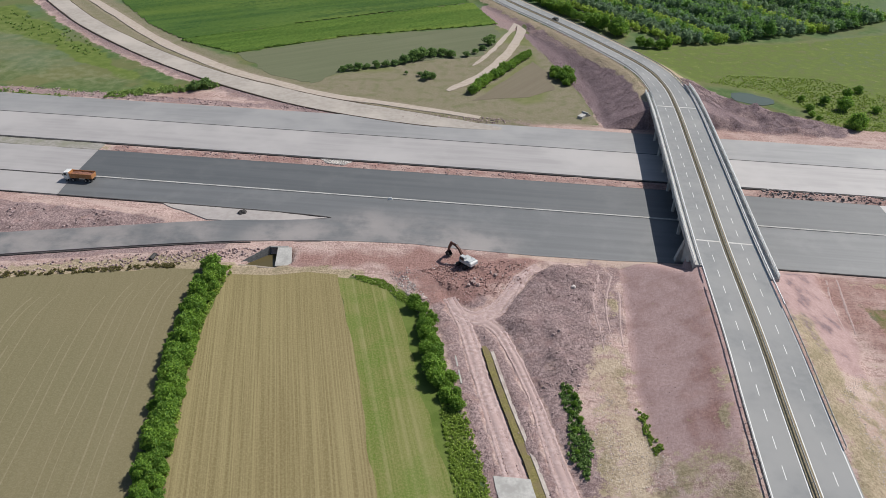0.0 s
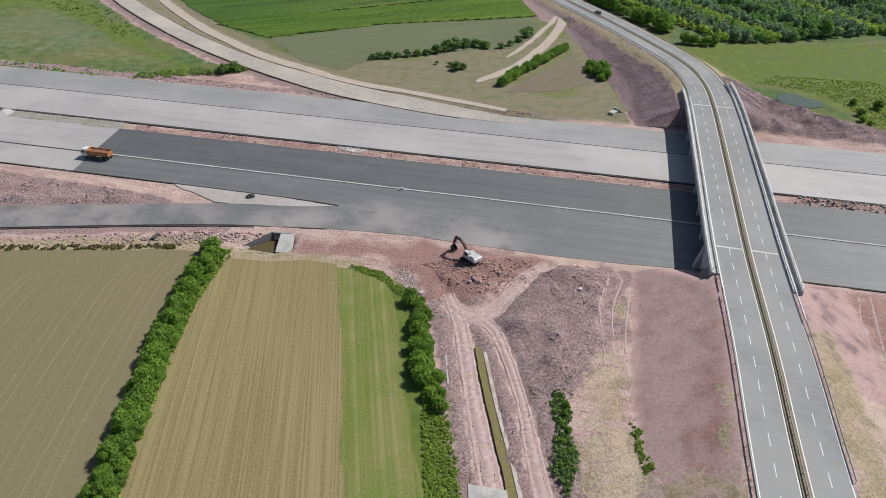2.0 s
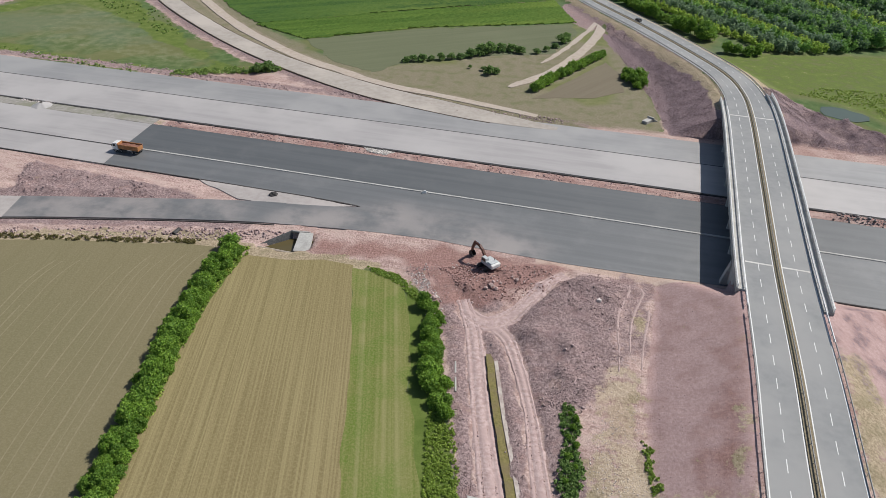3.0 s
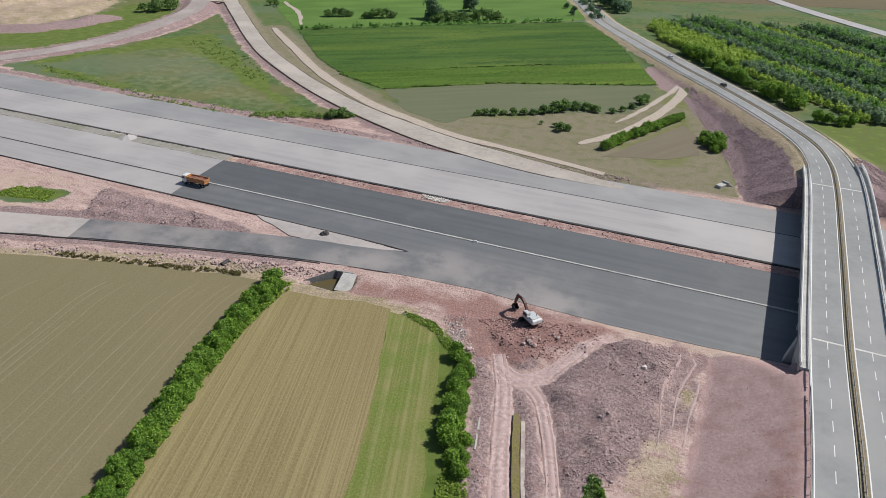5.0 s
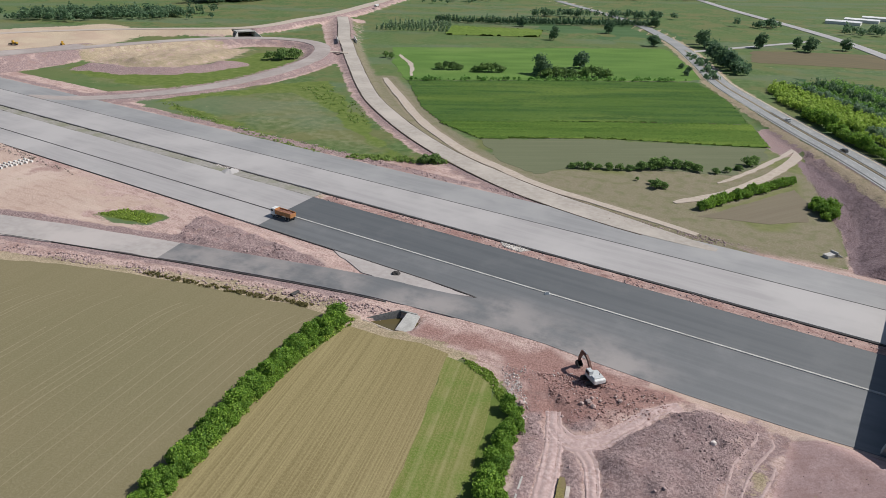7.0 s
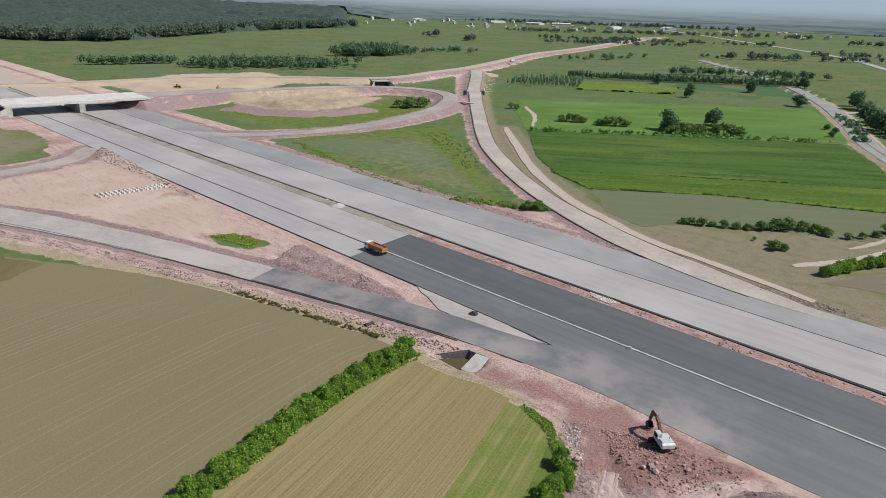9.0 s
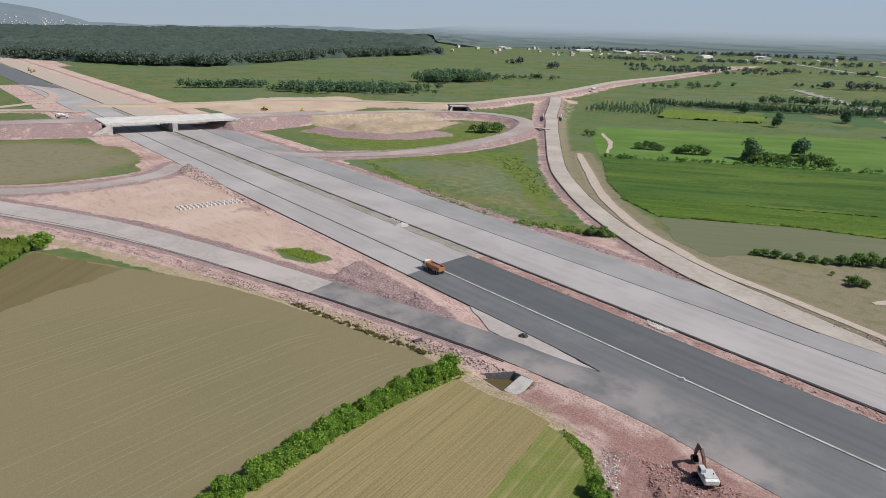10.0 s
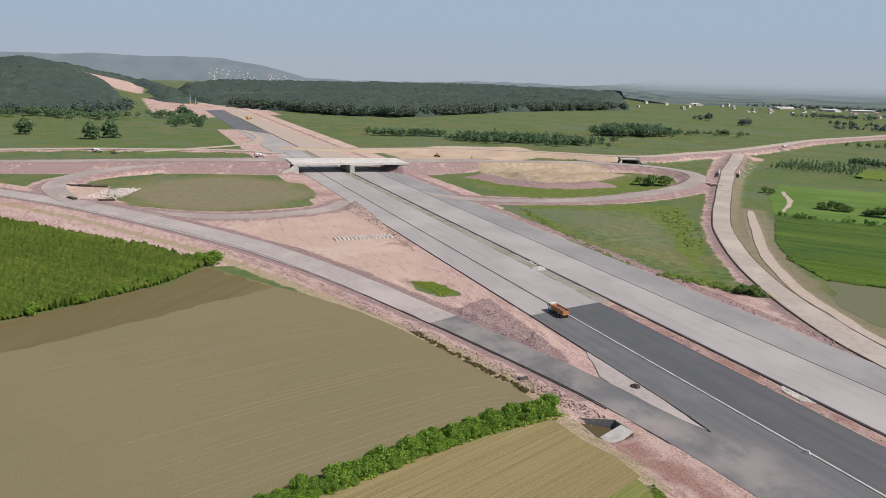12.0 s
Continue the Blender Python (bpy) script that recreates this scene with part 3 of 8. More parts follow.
    tan = np.maximum(tan, 0.3 * soft(inside(x, y, [(-470, 330), (-440, 395), (-400, 440), (-365, 440), (-352, 400), (-350, 365), (-370, 338), (-420, 340)]) + 20 * (fbm(x, y, 20, 19, 3) - 0.5), 12))
    pink = np.maximum(pink, soft(inside(x, y, [(-470, 330), (-440, 395), (-400, 440), (-365, 440), (-352, 400), (-350, 365), (-370, 338), (-420, 340)]), 8))
    cutting = inside(x, y, [(-1580, 262), (-1700, 285), (-1990, 300), (-2010, 170), (-1900, 140), (-1700, 200), (-1600, 225)])
    pink, tan = np.maximum(pink, soft(cutting, 20)), np.maximum(tan, 0.55 * soft(cutting, 30))
    pink = np.maximum(pink, soft(inside(x, y, [(-1100, 280), (-1150, 220), (-1500, 250), (-1500, 470), (-1150, 420)]), 20))
    d2, _, wd2 = along(x, y, TRACK2)
    tan = np.maximum(tan, soft(wd2 / 2 + 1 - d2, 3))
    tan = np.maximum(tan, 0.95 * soft(inside(x, y, [(-165, 138), (-172, 158), (-225, 168), (-290, 184), (-322, 165), (-316, 112), (-290, 112), (-240, 122)]) + 26 * (fbm(x, y, 22, 17, 4) - 0.5), 24))
    tan = np.maximum(tan, soft(np.minimum(w - 126, 131 - w) + 3 * (fbm(x, y, 4, 44, 3) - 0.5)) * (s > -25) * (s < 30) * 0.75)
    rub = np.maximum(rub, 0.95 * soft(inside(x, y, [(-28, 112), (-24, 92), (-20, 70), (-13, 20), (6, 20), (2, 70), (-4, 92), (-8, 108), (-16, 114)]), 3))
    rub = np.maximum(rub, 0.62 * soft(inside(x, y, [(11, 126), (20.5, 125), (16.5, 98), (9, 93)]) + 3 * (fbm(x, y, 4, 113, 3) - 0.5), 3))
    tan = tan * (1 - soft(inside(x, y, PATCH) + 2 + 6 * (fbm(x, y, 6, 99, 3) - 0.5), 3))
    for i, ln in enumerate(LANES):
        dd, _, ww = along(x, y, ln)
        bare = soft(ww / 2 - dd + 1.6 * (fbm(x, y, 2.5, 45 + i, 3) - 0.5), 1.6)
        rub, tan = rub * (1 - bare), np.maximum(tan, (0.3, 0.3, 0.5)[i] * bare)
    pad = soft(inside(x, y, [(-468, 39), (-484, 50), (-462, 70), (-418, 66), (-412, 48), (-434, 38)]) + 8 * (fbm(x, y, 8, 73, 3) - 0.5), 6)
    tan, pink = np.maximum(tan, 0.8 * pad), np.maximum(pink, pad)
    rub = rub * (1 - 0.7 * pad)
    withered = soft(inside(x, y, DRYBANK), 6) * (0.65 + 0.5 * fbm(x, y, 12, 111, 3))
    dry = np.maximum(0.72 * soft(inside(x, y, DRY) + 6 * (fbm(x, y, 6, 23, 3) - 0.55), 7), 0)
    for p in ([(-14, 252), (4, 226), (33, 220), (32, 250), (29, 285), (25, 300), (26, 252), (20, 236), (4, 229)], [(-40, 281), (-15, 292), (-6, 308), (8, 312), (22, 306), (0, 262), (-14, 250), (-36, 262)]):
        withered = np.maximum(withered, soft(inside(x, y, p) + 3, 5))
    withered = np.maximum(withered, 0.8 * soft(wd2 / 2 + 7 - d2 + 5 * (fbm(x, y, 9, 59, 3) - 0.5), 5))
    below = soft(np.minimum(d_ramp - w_ramp / 2 - 6 - 5 * np.clip((-x - 130) / 80, 0, 1), w_ramp / 2 + 13 + 3 * np.clip((-x - 130) / 80, 0, 1) - d_ramp), 3) * (x < -80) * (y < np.interp(x, [p[0] for p in RAMP[::-1]], [p[1] for p in RAMP[::-1]]))
    dry = np.maximum(dry, below)
    dry = np.maximum(dry, 0.85 * soft(inside(x, y, [(-88, 124), (-76, 121.5), (-62, 122.5), (-44, 120.5), (-43, 124.5), (-62, 125.6), (-76, 127.5), (-88, 128)]) + 1.5 * (fbm(x, y, 3, 104, 3) - 0.5), 2))
    pink = np.maximum(pink, soft(inside(x, y, [(-92, 125), (-74, 122), (-60, 123), (-60, 134), (-92, 131)]), 2))
    dry = np.maximum(dry, 0.72 * soft(inside(x, y, [(-470, 330), (-440, 395), (-400, 440), (-365, 440), (-352, 400), (-350, 365), (-370, 338), (-420, 340)]) + 16 * (fbm(x, y, 16, 77, 3) - 0.5), 10))
    dry = np.maximum(dry, (0.3 + 0.5 * fbm(x, y, 8, 65, 3)) * soft(inside(x, y, [(74, 121), (130, 112), (130, 109), (76, 117.5)]), 2))
    dry = np.maximum(dry, 0.5 * soft(inside(x, y, [(15, 66), (28, 66), (24, 30), (12, 30)]) + 5 * (fbm(x, y, 5, 107, 3) - 0.5), 5))
    dry = np.maximum(dry, 0.8 * np.exp(-(((x - 15) / 2) ** 2 + ((y - 109) / 4) ** 2)))
    dry = np.maximum(dry, 0.5 * soft(np.minimum(w - 171, 176 - w)) * (s < -157) * (s > -430))
    olive = np.maximum(0.9 * soft(inside(x, y, MEADOW), 6), 0.8 * soft(inside(x, y, LOOPB_GRASS) + 6 * (fbm(x, y, 20, 27, 3) - 0.5), 20))
    olive = np.maximum(olive, 0.35 * soft(inside(x, y, ISLAND_A) - 12 + 16 * (fbm(x, y, 30, 28, 4) - 0.5), 16))
    olive = np.maximum(olive, 0.7 * soft(inside(x, y, LOOP_GRASS) + 20 * (fbm(x, y, 20, 29, 3) - 0.6), 12))
    olive = np.maximum(olive, 0.9 * soft(inside(x, y, [(-92, 258), (-60, 272), (-15, 293), (8, 345), (24, 340), (33, 280), (36, 216), (0, 216), (-62, 234)]), 6))
    olive = np.maximum(olive, 0.8 * soft(inside(x, y, [(72, 258), (60, 300), (78, 312), (90, 262)]), 14))
    dr, _, wr = along(x, y, ROAD)
    wide_ = 4 + 2.5 * np.clip((y - 225) / 20, 0, 1) * np.clip((345 - y) / 60, 0, 1)
    beside = soft(np.minimum(dr - wr / 2 - 0.2, wr / 2 + wide_ - dr + 4 * (fbm(x, y, 7, 49, 3) - 0.5)), 2)
    dry = np.maximum(dry, beside * np.where(y < 112, 0.75 * np.clip((fbm(x, y, 6, 50, 3) - 0.35) * 4, 0, 1) * soft(82 - y, 8), 1.0) * ((y < 112) | (y > 222)))
    tan = np.maximum(tan, 0.55 * beside * (y < 118))
    right_side = np.clip((x - (35.4 + 0.17 * (y - 62))) / 2, 0, 1)
    dry = np.maximum(dry, right_side * soft(np.minimum(dr - 8.0, 13 + 4 * fbm(x, y, 12, 83, 2) - dr), 3) * soft(100 - y, 10) * (0.6 + 0.5 * fbm(x, y, 5, 84, 3)))
    gravel = right_side * soft(dr - 11, 4) * soft(84 - y + 6 * (fbm(x, y, 6, 105, 3) - 0.5), 6) * (x < 100)
    tan, rub = np.maximum(tan, 0.85 * gravel), rub * (1 - gravel)
    dry = np.maximum(dry, gravel * (0.25 + 0.45 * fbm(x, y, 4, 106, 3)))
    d_c, _, w_c = along(x, y, CONN)
    withered = np.maximum(withered, 0.9 * east * soft(w_c / 2 + 7 - d_c + 4 * (fbm(x, y, 9, 97, 3) - 0.5), 5) * (y < 520))
    smooth = np.maximum(soft(inside(x, y, SMOOTH), 1.5), 0.9 * soft(inside(x, y, RIGHT_SLOPE) + 5 * (fbm(x, y, 6, 108, 3) - 0.5), 5))
    ditch_d, _, _ = along(x, y, DITCH)
    green = np.clip(1.1 - ditch_d, 0, 1) * 0.7
    verge = soft(inside(x, y, [(-36, 119), (-31.5, 112), (-25.5, 92), (-20.5, 68), (-18.5, 56), (-12, 10), (-20, 10), (-24.5, 58), (-30, 82), (-35.5, 110)]), 2)
    bank_green = 0.9 * soft(inside(x, y, [(73.5, 109), (80, 108), (95, 102), (100, 88), (82, 90), (75, 98)]) + 6 * (fbm(x, y, 5, 109, 3) - 0.5), 4)
    verge = np.maximum(verge, bank_green)
    for cut_ in (green, verge):
        pink, rub, tan = pink * (1 - np.clip(cut_, 0, 1)), rub * (1 - np.clip(cut_, 0, 1)), tan * (1 - np.clip(cut_, 0, 1))
    dry = np.maximum(dry, soft(np.minimum(inside(x, y, FIELD_MID) + 2.5, -inside(x, y, FIELD_MID) + 1.0) , 2) * (y > 117) * (x > -76))
    red = soft(inside(x, y, [(-64, 126), (-42, 125), (-33, 118), (-27, 111), (-19, 110), (-10, 117), (-3, 123), (2, 127), (-8, 131), (-28, 134), (-60, 132)]) + 7 * (fbm(x, y, 6, 46, 4) - 0.55), 5) * 0.95
    red = np.maximum(red, 1.9 * np.exp(-(((x + 16) / 12) ** 2 + ((y - 123.5) / 6) ** 2)) * (0.5 + fbm(x, y, 4, 78, 3)))
    red = np.maximum(red, (0.4 + 0.5 * fbm(x, y, 9, 64, 3)) * soft(inside(x, y, [(67, 123), (130, 116), (120, 70), (72, 86), (66, 100)]), 5))
    red = np.maximum(red, 0.75 * soft(inside(x, y, SMOOTH) - 2, 4) * soft(x - 0.3 * (y - 70) - 21 + 8 * (fbm(x, y, 9, 48, 3) - 0.5), 10) * (y < 100))
    red = np.maximum(red, soft(np.minimum(w - 171, 176 - w)) * (s > -156) * (s < 150) * (0.35 + 0.5 * fbm(x, y, 6, 47, 3)))
    red = np.maximum(red, 0.3 * soft(np.maximum(inside(x, y, FAR_SOIL), inside(x, y, [(66, 206), (150, 200), (150, 212), (100, 228), (66, 222)])) + 6 * (fbm(x, y, 8, 57, 3) - 0.5), 5))
    red = np.maximum(red, 0.35 * soft(np.minimum(inside(x, y, EMBANK), 262 - y) + 6 * (fbm(x, y, 8, 58, 3) - 0.5), 6))
    d2_, _, w2_ = along(x, y, LANES[2])
    red = red * (1 - soft(w2_ / 2 - d2_, 1.5))
    lush = np.maximum(0.58 * soft(inside(x, y, MEADOW), 6), soft(inside(x, y, PATCH), 3))
    d_i = inside(x, y, ISLAND_A)
    lush = np.maximum(lush, 0.95 * soft(np.minimum(d_i, 11 - d_i + 26 * np.clip((y - 300) / 40, 0, 1)) + 22 * (fbm(x, y, 22, 74, 4) - 0.55), 8))
    lush = np.maximum(lush, 0.9 * soft(inside(x, y, LOOP_GRASS) + 18 * (fbm(x, y, 18, 75, 4) - 0.55), 8))
    lush = np.maximum(lush, np.maximum(green, verge))
    lush = np.maximum(lush, soft(inside(x, y, HEDGE_BED), 1.5))
    sand = soft(inside(x, y, SANDY) + 14 + 26 * (fbm(x, y, 30, 85, 4) - 0.5), 14)
    d_up, _, w_up = along(x, y, UPPER)
    sand = np.maximum(sand, 0.8 * soft(w_up / 2 + 9 - d_up + 14 * (fbm(x, y, 20, 86, 3) - 0.5), 8) * (y < 560) * (x < -420))
    sand = np.maximum(sand, 0.45 * soft(inside(x, y, [(-452, 350), (-440, 395), (-400, 440), (-378, 440), (-372, 405), (-384, 372), (-420, 345)]) + 20 * (fbm(x, y, 16, 87, 3) - 0.5), 10))
    mud = 0.45 * soft(inside(x, y, [(-250, 285), (-236, 330), (-218, 322), (-188, 292), (-160, 268), (-145, 252), (-175, 250), (-215, 262)]) + 34 * (fbm(x, y, 24, 88, 4) - 0.5), 16)
    sand = np.maximum(sand, 0.55 * soft(inside(x, y, [(5, 96), (13, 96), (13, 60), (12, 20), (0, 20), (2.2, 62)]) + 5 * (fbm(x, y, 5, 103, 3) - 0.55), 5))
    purple = soft(inside(x, y, [(20, 335), (29.6, 318.5), (41, 289), (51, 260), (53, 243), (52, 213), (36, 213), (35.5, 240), (33.5, 256.5), (24.7, 301)]) + 4 * (fbm(x, y, 6, 90, 3) - 0.5), 3)
    d_face, _, _ = along(x, y, [(-400, 322, 0, 1), (-372, 327, 0, 1), (-348, 340, 0, 1), (-336, 362, 0, 1), (-332, 385, 0, 1)])
    face = soft(9 - d_face + 6 * (fbm(x, y, 7, 112, 3) - 0.5), 5)
    rub, purple, lush = np.maximum(rub, face), np.maximum(purple, 0.25 * face), lush * (1 - face)
    pink = np.maximum(pink, face)
    purple = np.maximum(purple, 0.55 * soft(inside(x, y, FAR_SOIL) + 8 * (fbm(x, y, 9, 94, 3) - 0.5), 5))
    purple = np.maximum(purple, 0.3 * soft(inside(x, y, RUBBLE) + 10 * (fbm(x, y, 7, 95, 3) - 0.6), 5))
    purple = np.maximum(purple, 0.38 * soft(inside(x, y, RIGHT_SLOPE) + 8 * (fbm(x, y, 7, 110, 3) - 0.5), 5))
    withered = np.maximum(withered, 0.75 * soft(inside(x, y, LOOPB_GRASS) - 6 + 34 * (fbm(x, y, 24, 89, 4) - 0.5), 16))
    withered = np.maximum(withered, 0.24 * soft(inside(x, y, ISLAND_A) - 8 + 40 * (fbm(x, y, 26, 114, 4) - 0.55), 16))
    withered = withered * (1 - soft(inside(x, y, EMBANK), 3))
    return pink, rub, tan, dry, smooth, lush, red, olive, sand, mud, purple, withered


def ground_material():
    m, nt, bsdf = nodes_of("ground")
    vec = place_of(nt)
    a = nt.nodes.new("ShaderNodeVertexColor")
    a.layer_name = "soil_a"
    b = nt.nodes.new("ShaderNodeVertexColor")
    b.layer_name = "soil_b"
    c = nt.nodes.new("ShaderNodeVertexColor")
    c.layer_name = "soil_c"
    sc = nt.nodes.new("ShaderNodeSeparateColor")
    nt.links.new(c.outputs["Color"], sc.inputs[0])
    sa, sb = nt.nodes.new("ShaderNodeSeparateColor"), nt.nodes.new("ShaderNodeSeparateColor")
    nt.links.new(a.outputs["Color"], sa.inputs[0])
    nt.links.new(b.outputs["Color"], sb.inputs[0])
    n_fine = add_noise(nt, vec, 1.7, 9, 0.78)
    n_stone = add_noise(nt, vec, 5.0, 3, 0.6)
    n_mid = add_noise(nt, vec, 0.22, 6, 0.6)
    n_big = add_noise(nt, vec, 0.035, 5, 0.55)
    n_huge = add_noise(nt, vec, 0.006, 3, 0.5)
    n_trail = add_noise(nt, vec, 0.5, 5, 0.6, stretch=(MA, 0.25, 1.0))
    grass = add_mix(nt, add_ramp(nt, n_mid, 0.37, 0.66), (0.066, 0.112, 0.036), (0.122, 0.168, 0.066))
    grass = add_mix(nt, add_ramp(nt, n_big, 0.45, 0.56, 0, 0.8), grass, (0.15, 0.15, 0.064))
    grass = add_mix(nt, add_ramp(nt, n_huge, 0.4, 0.6, 0, 0.6), grass, (0.095, 0.145, 0.05))
    dull = add_mix(nt, add_ramp(nt, n_mid, 0.37, 0.66), (0.148, 0.157, 0.064), (0.19, 0.19, 0.088))
    grass = add_mix(nt, b.outputs["Alpha"], grass, dull)
    lush = add_mix(nt, add_ramp(nt, n_mid, 0.3, 0.75), (0.088, 0.13, 0.026), (0.15, 0.19, 0.05))
    n_strip = add_noise(nt, vec, 1.0, 3, 0.5, stretch=(0.5, 0.004, 0.018))
    grass = add_mix(nt, add_ramp(nt, n_strip, 0.5, 0.62, 0, 0.5), grass, (0.12, 0.16, 0.0992))
    pink = add_mix(nt, add_ramp(nt, n_fine, 0.38, 0.62), (0.275, 0.182, 0.162), (0.6, 0.445, 0.398))
    pink = add_mix(nt, add_ramp(nt, n_trail, 0.44, 0.62, 0, 0.8), pink, (0.52, 0.395, 0.35))
    pink = add_mix(nt, add_ramp(nt, n_trail, 0.44, 0.34, 0, 0.6), pink, (0.27, 0.175, 0.158))
    pink = add_mix(nt, add_ramp(nt, n_big, 0.5, 0.7, 0, 0.7), pink, (0.3, 0.185, 0.165))
    pink = add_mix(nt, add_ramp(nt, n_stone, 0.63, 0.7, 0, 0.6), pink, (0.55, 0.46, 0.43))
    rub = add_mix(nt, add_ramp(nt, n_fine, 0.4, 0.62), (0.18, 0.126, 0.124), (0.41, 0.308, 0.297))
    rub = add_mix(nt, add_ramp(nt, n_mid, 0.5, 0.68, 0, 0.55), rub, (0.31, 0.2, 0.185))
    tan = add_mix(nt, add_ramp(nt, n_fine, 0.3, 0.7), (0.41, 0.295, 0.25), (0.54, 0.41, 0.352))
    tan = add_mix(nt, add_ramp(nt, n_trail, 0.5, 0.66, 0, 0.55), tan, (0.33, 0.22, 0.18))
    tan = add_mix(nt, add_ramp(nt, n_big, 0.46, 0.62, 0, 0.5), tan, (0.58, 0.47, 0.41))
    tan = add_mix(nt, add_ramp(nt, n_huge, 0.42, 0.56, 0, 0.15), tan, (0.5, 0.41, 0.3))
    dry = add_mix(nt, add_ramp(nt, n_fine, 0.38, 0.62), (0.25, 0.196, 0.128), (0.47, 0.385, 0.275))
    dry = add_mix(nt, add_ramp(nt, n_mid, 0.5, 0.66, 0, 0.5), dry, (0.22, 0.195, 0.11))
    dry = add_mix(nt, add_ramp(nt, n_stone, 0.62, 0.7, 0, 0.5), dry, (0.5, 0.44, 0.37))
    smooth = add_mix(nt, add_ramp(nt, n_fine, 0.36, 0.66), (0.365, 0.25, 0.236), (0.47, 0.34, 0.322))
    smooth = add_mix(nt, add_ramp(nt, n_mid, 0.4, 0.7, 0, 0.5), smooth, (0.27, 0.165, 0.15))
    edge = add_math(nt, "SUBTRACT", add_math(nt, "ADD", add_math(nt, "MULTIPLY", n_mid, 0.7), add_math(nt, "MULTIPLY", n_fine, 0.5)), 0.6)

    def lay(under, over, mask, k=1.0):
        f = add_math(nt, "ADD", mask, add_math(nt, "MULTIPLY", edge, k * 1.6))
        return add_mix(nt, add_ramp(nt, f, 0.38, 0.62), under, over)

    col = lay(grass, lush, sb.outputs[1])
    col = lay(col, pink, sa.outputs[0])
    col = lay(col, tan, sa.outputs[2])
    col = lay(col, rub, sa.outputs[1], 1.3)
    redsoil = add_mix(nt, add_ramp(nt, n_fine, 0.3, 0.7), (0.165, 0.08, 0.07), (0.38, 0.225, 0.197))
    col = lay(col, smooth, sb.outputs[0], 0.9)
    col = add_mix(nt, add_ramp(nt, add_math(nt, "ADD", sb.outputs[2], add_math(nt, "MULTIPLY", edge, 1.8)), 0.15, 0.95, 0, 0.85), col, redsoil)
    col = lay(col, dry, a.outputs["Alpha"], 2.0)
    sand = add_mix(nt, add_ramp(nt, n_fine, 0.3, 0.7), (0.4, 0.315, 0.23), (0.54, 0.445, 0.335))
    col = lay(col, add_mix(nt, add_ramp(nt, n_big, 0.45, 0.62, 0, 0.6), sand, (0.42, 0.31, 0.24)), sc.outputs[0])
    mud = add_mix(nt, add_ramp(nt, n_mid, 0.35, 0.7), (0.165, 0.195, 0.1), (0.22, 0.24, 0.14))
    purple = add_mix(nt, add_ramp(nt, n_fine, 0.36, 0.66), (0.12, 0.084, 0.092), (0.31, 0.232, 0.24))
    col = lay(col, purple, sc.outputs[2], 1.2)
    col = add_mix(nt, add_ramp(nt, add_math(nt, "ADD", sc.outputs[1], edge), 0.35, 0.75, 0, 0.85), col, mud)
    withered = add_mix(nt, add_ramp(nt, n_fine, 0.32, 0.68), (0.162, 0.142, 0.09), (0.272, 0.238, 0.172))
    withered = add_mix(nt, add_ramp(nt, n_mid, 0.42, 0.7, 0, 0.75), withered, (0.135, 0.145, 0.067))
    col = add_mix(nt, add_ramp(nt, add_math(nt, "ADD", c.outputs["Alpha"], edge), 0.1, 0.9, 0, 0.95), col, withered)
    nt.links.new(col, bsdf.inputs["Base Color"])
    bsdf.inputs["Roughness"].default_value = 0.95
    bsdf.inputs["Specular IOR Level"].default_value = 0.15
    relief = add_math(nt, "SUBTRACT", add_math(nt, "ADD", add_math(nt, "MULTIPLY", sa.outputs[0], 0.6), 0.22), add_math(nt, "MULTIPLY", sb.outputs[0], 0.5))
    add_bump(nt, bsdf, add_math(nt, "MULTIPLY", n_fine, relief), 0.9, 0.42)
    return m


ground = obj("ground", np.stack([px, py, pz], 1), quads, ground_material(), smooth=True)
tagged(ground, "open ground of pink broken soil, grass and dry earth", "ground", kind="structure")
pink, rub, tan, dry, smooth_, lush, red, olive, sand, mud, purple, withered = cover(px, py)
for layer, chans in (("soil_a", (pink, rub, tan, dry)), ("soil_b", (smooth_, lush, red, olive)), ("soil_c", (sand, mud, purple, withered))):
    att = ground.data.color_attributes.new(layer, "FLOAT_COLOR", "POINT")
    att.data.foreach_set("color", np.stack(chans, 1).astype(np.float32).ravel())


# ---- pavements ----
def slab(name, outline, z, thick, material, label, category="road", worn=0.0, kind="structure"):
    """A flat layer with straight sides; worn frays its edge."""
    pts = []
    for (x0, y0), (x1, y1) in zip(outline, outline[1:] + outline[:1]):
        n = max(1, int(math.hypot(x1 - x0, y1 - y0) / 2.5)) if worn else 1
        for i in range(n):
            x, y = x0 + (x1 - x0) * i / n, y0 + (y1 - y0) * i / n
            if worn:
                x += worn * (float(vnoise(x, y, 5, 51)) - 0.5) * 2 + worn * 0.5 * random.uniform(-1, 1)
                y += worn * (float(vnoise(x, y, 5, 52)) - 0.5) * 2 + worn * 0.5 * random.uniform(-1, 1)
            pts.append((x, y))
    if sum(a[0] * b[1] - b[0] * a[1] for a, b in zip(pts, pts[1:] + pts[:1])) < 0:
        pts.reverse()
    bm = bmesh.new()
    hi = [bm.verts.new((x, y, z)) for x, y in pts]
    lo = [bm.verts.new((x, y, z - thick)) for x, y in pts]
    top = bm.faces.new(hi)
    for i in range(len(pts)):
        j = (i + 1) % len(pts)
        bm.faces.new((lo[i], lo[j], hi[j], hi[i]))
    top.normal_update()
    bmesh.ops.triangulate(bm, faces=[top], ngon_method="EAR_CLIP")
    ob = part(name, bm, material)
    return tagged(ob, label, category, kind=kind)


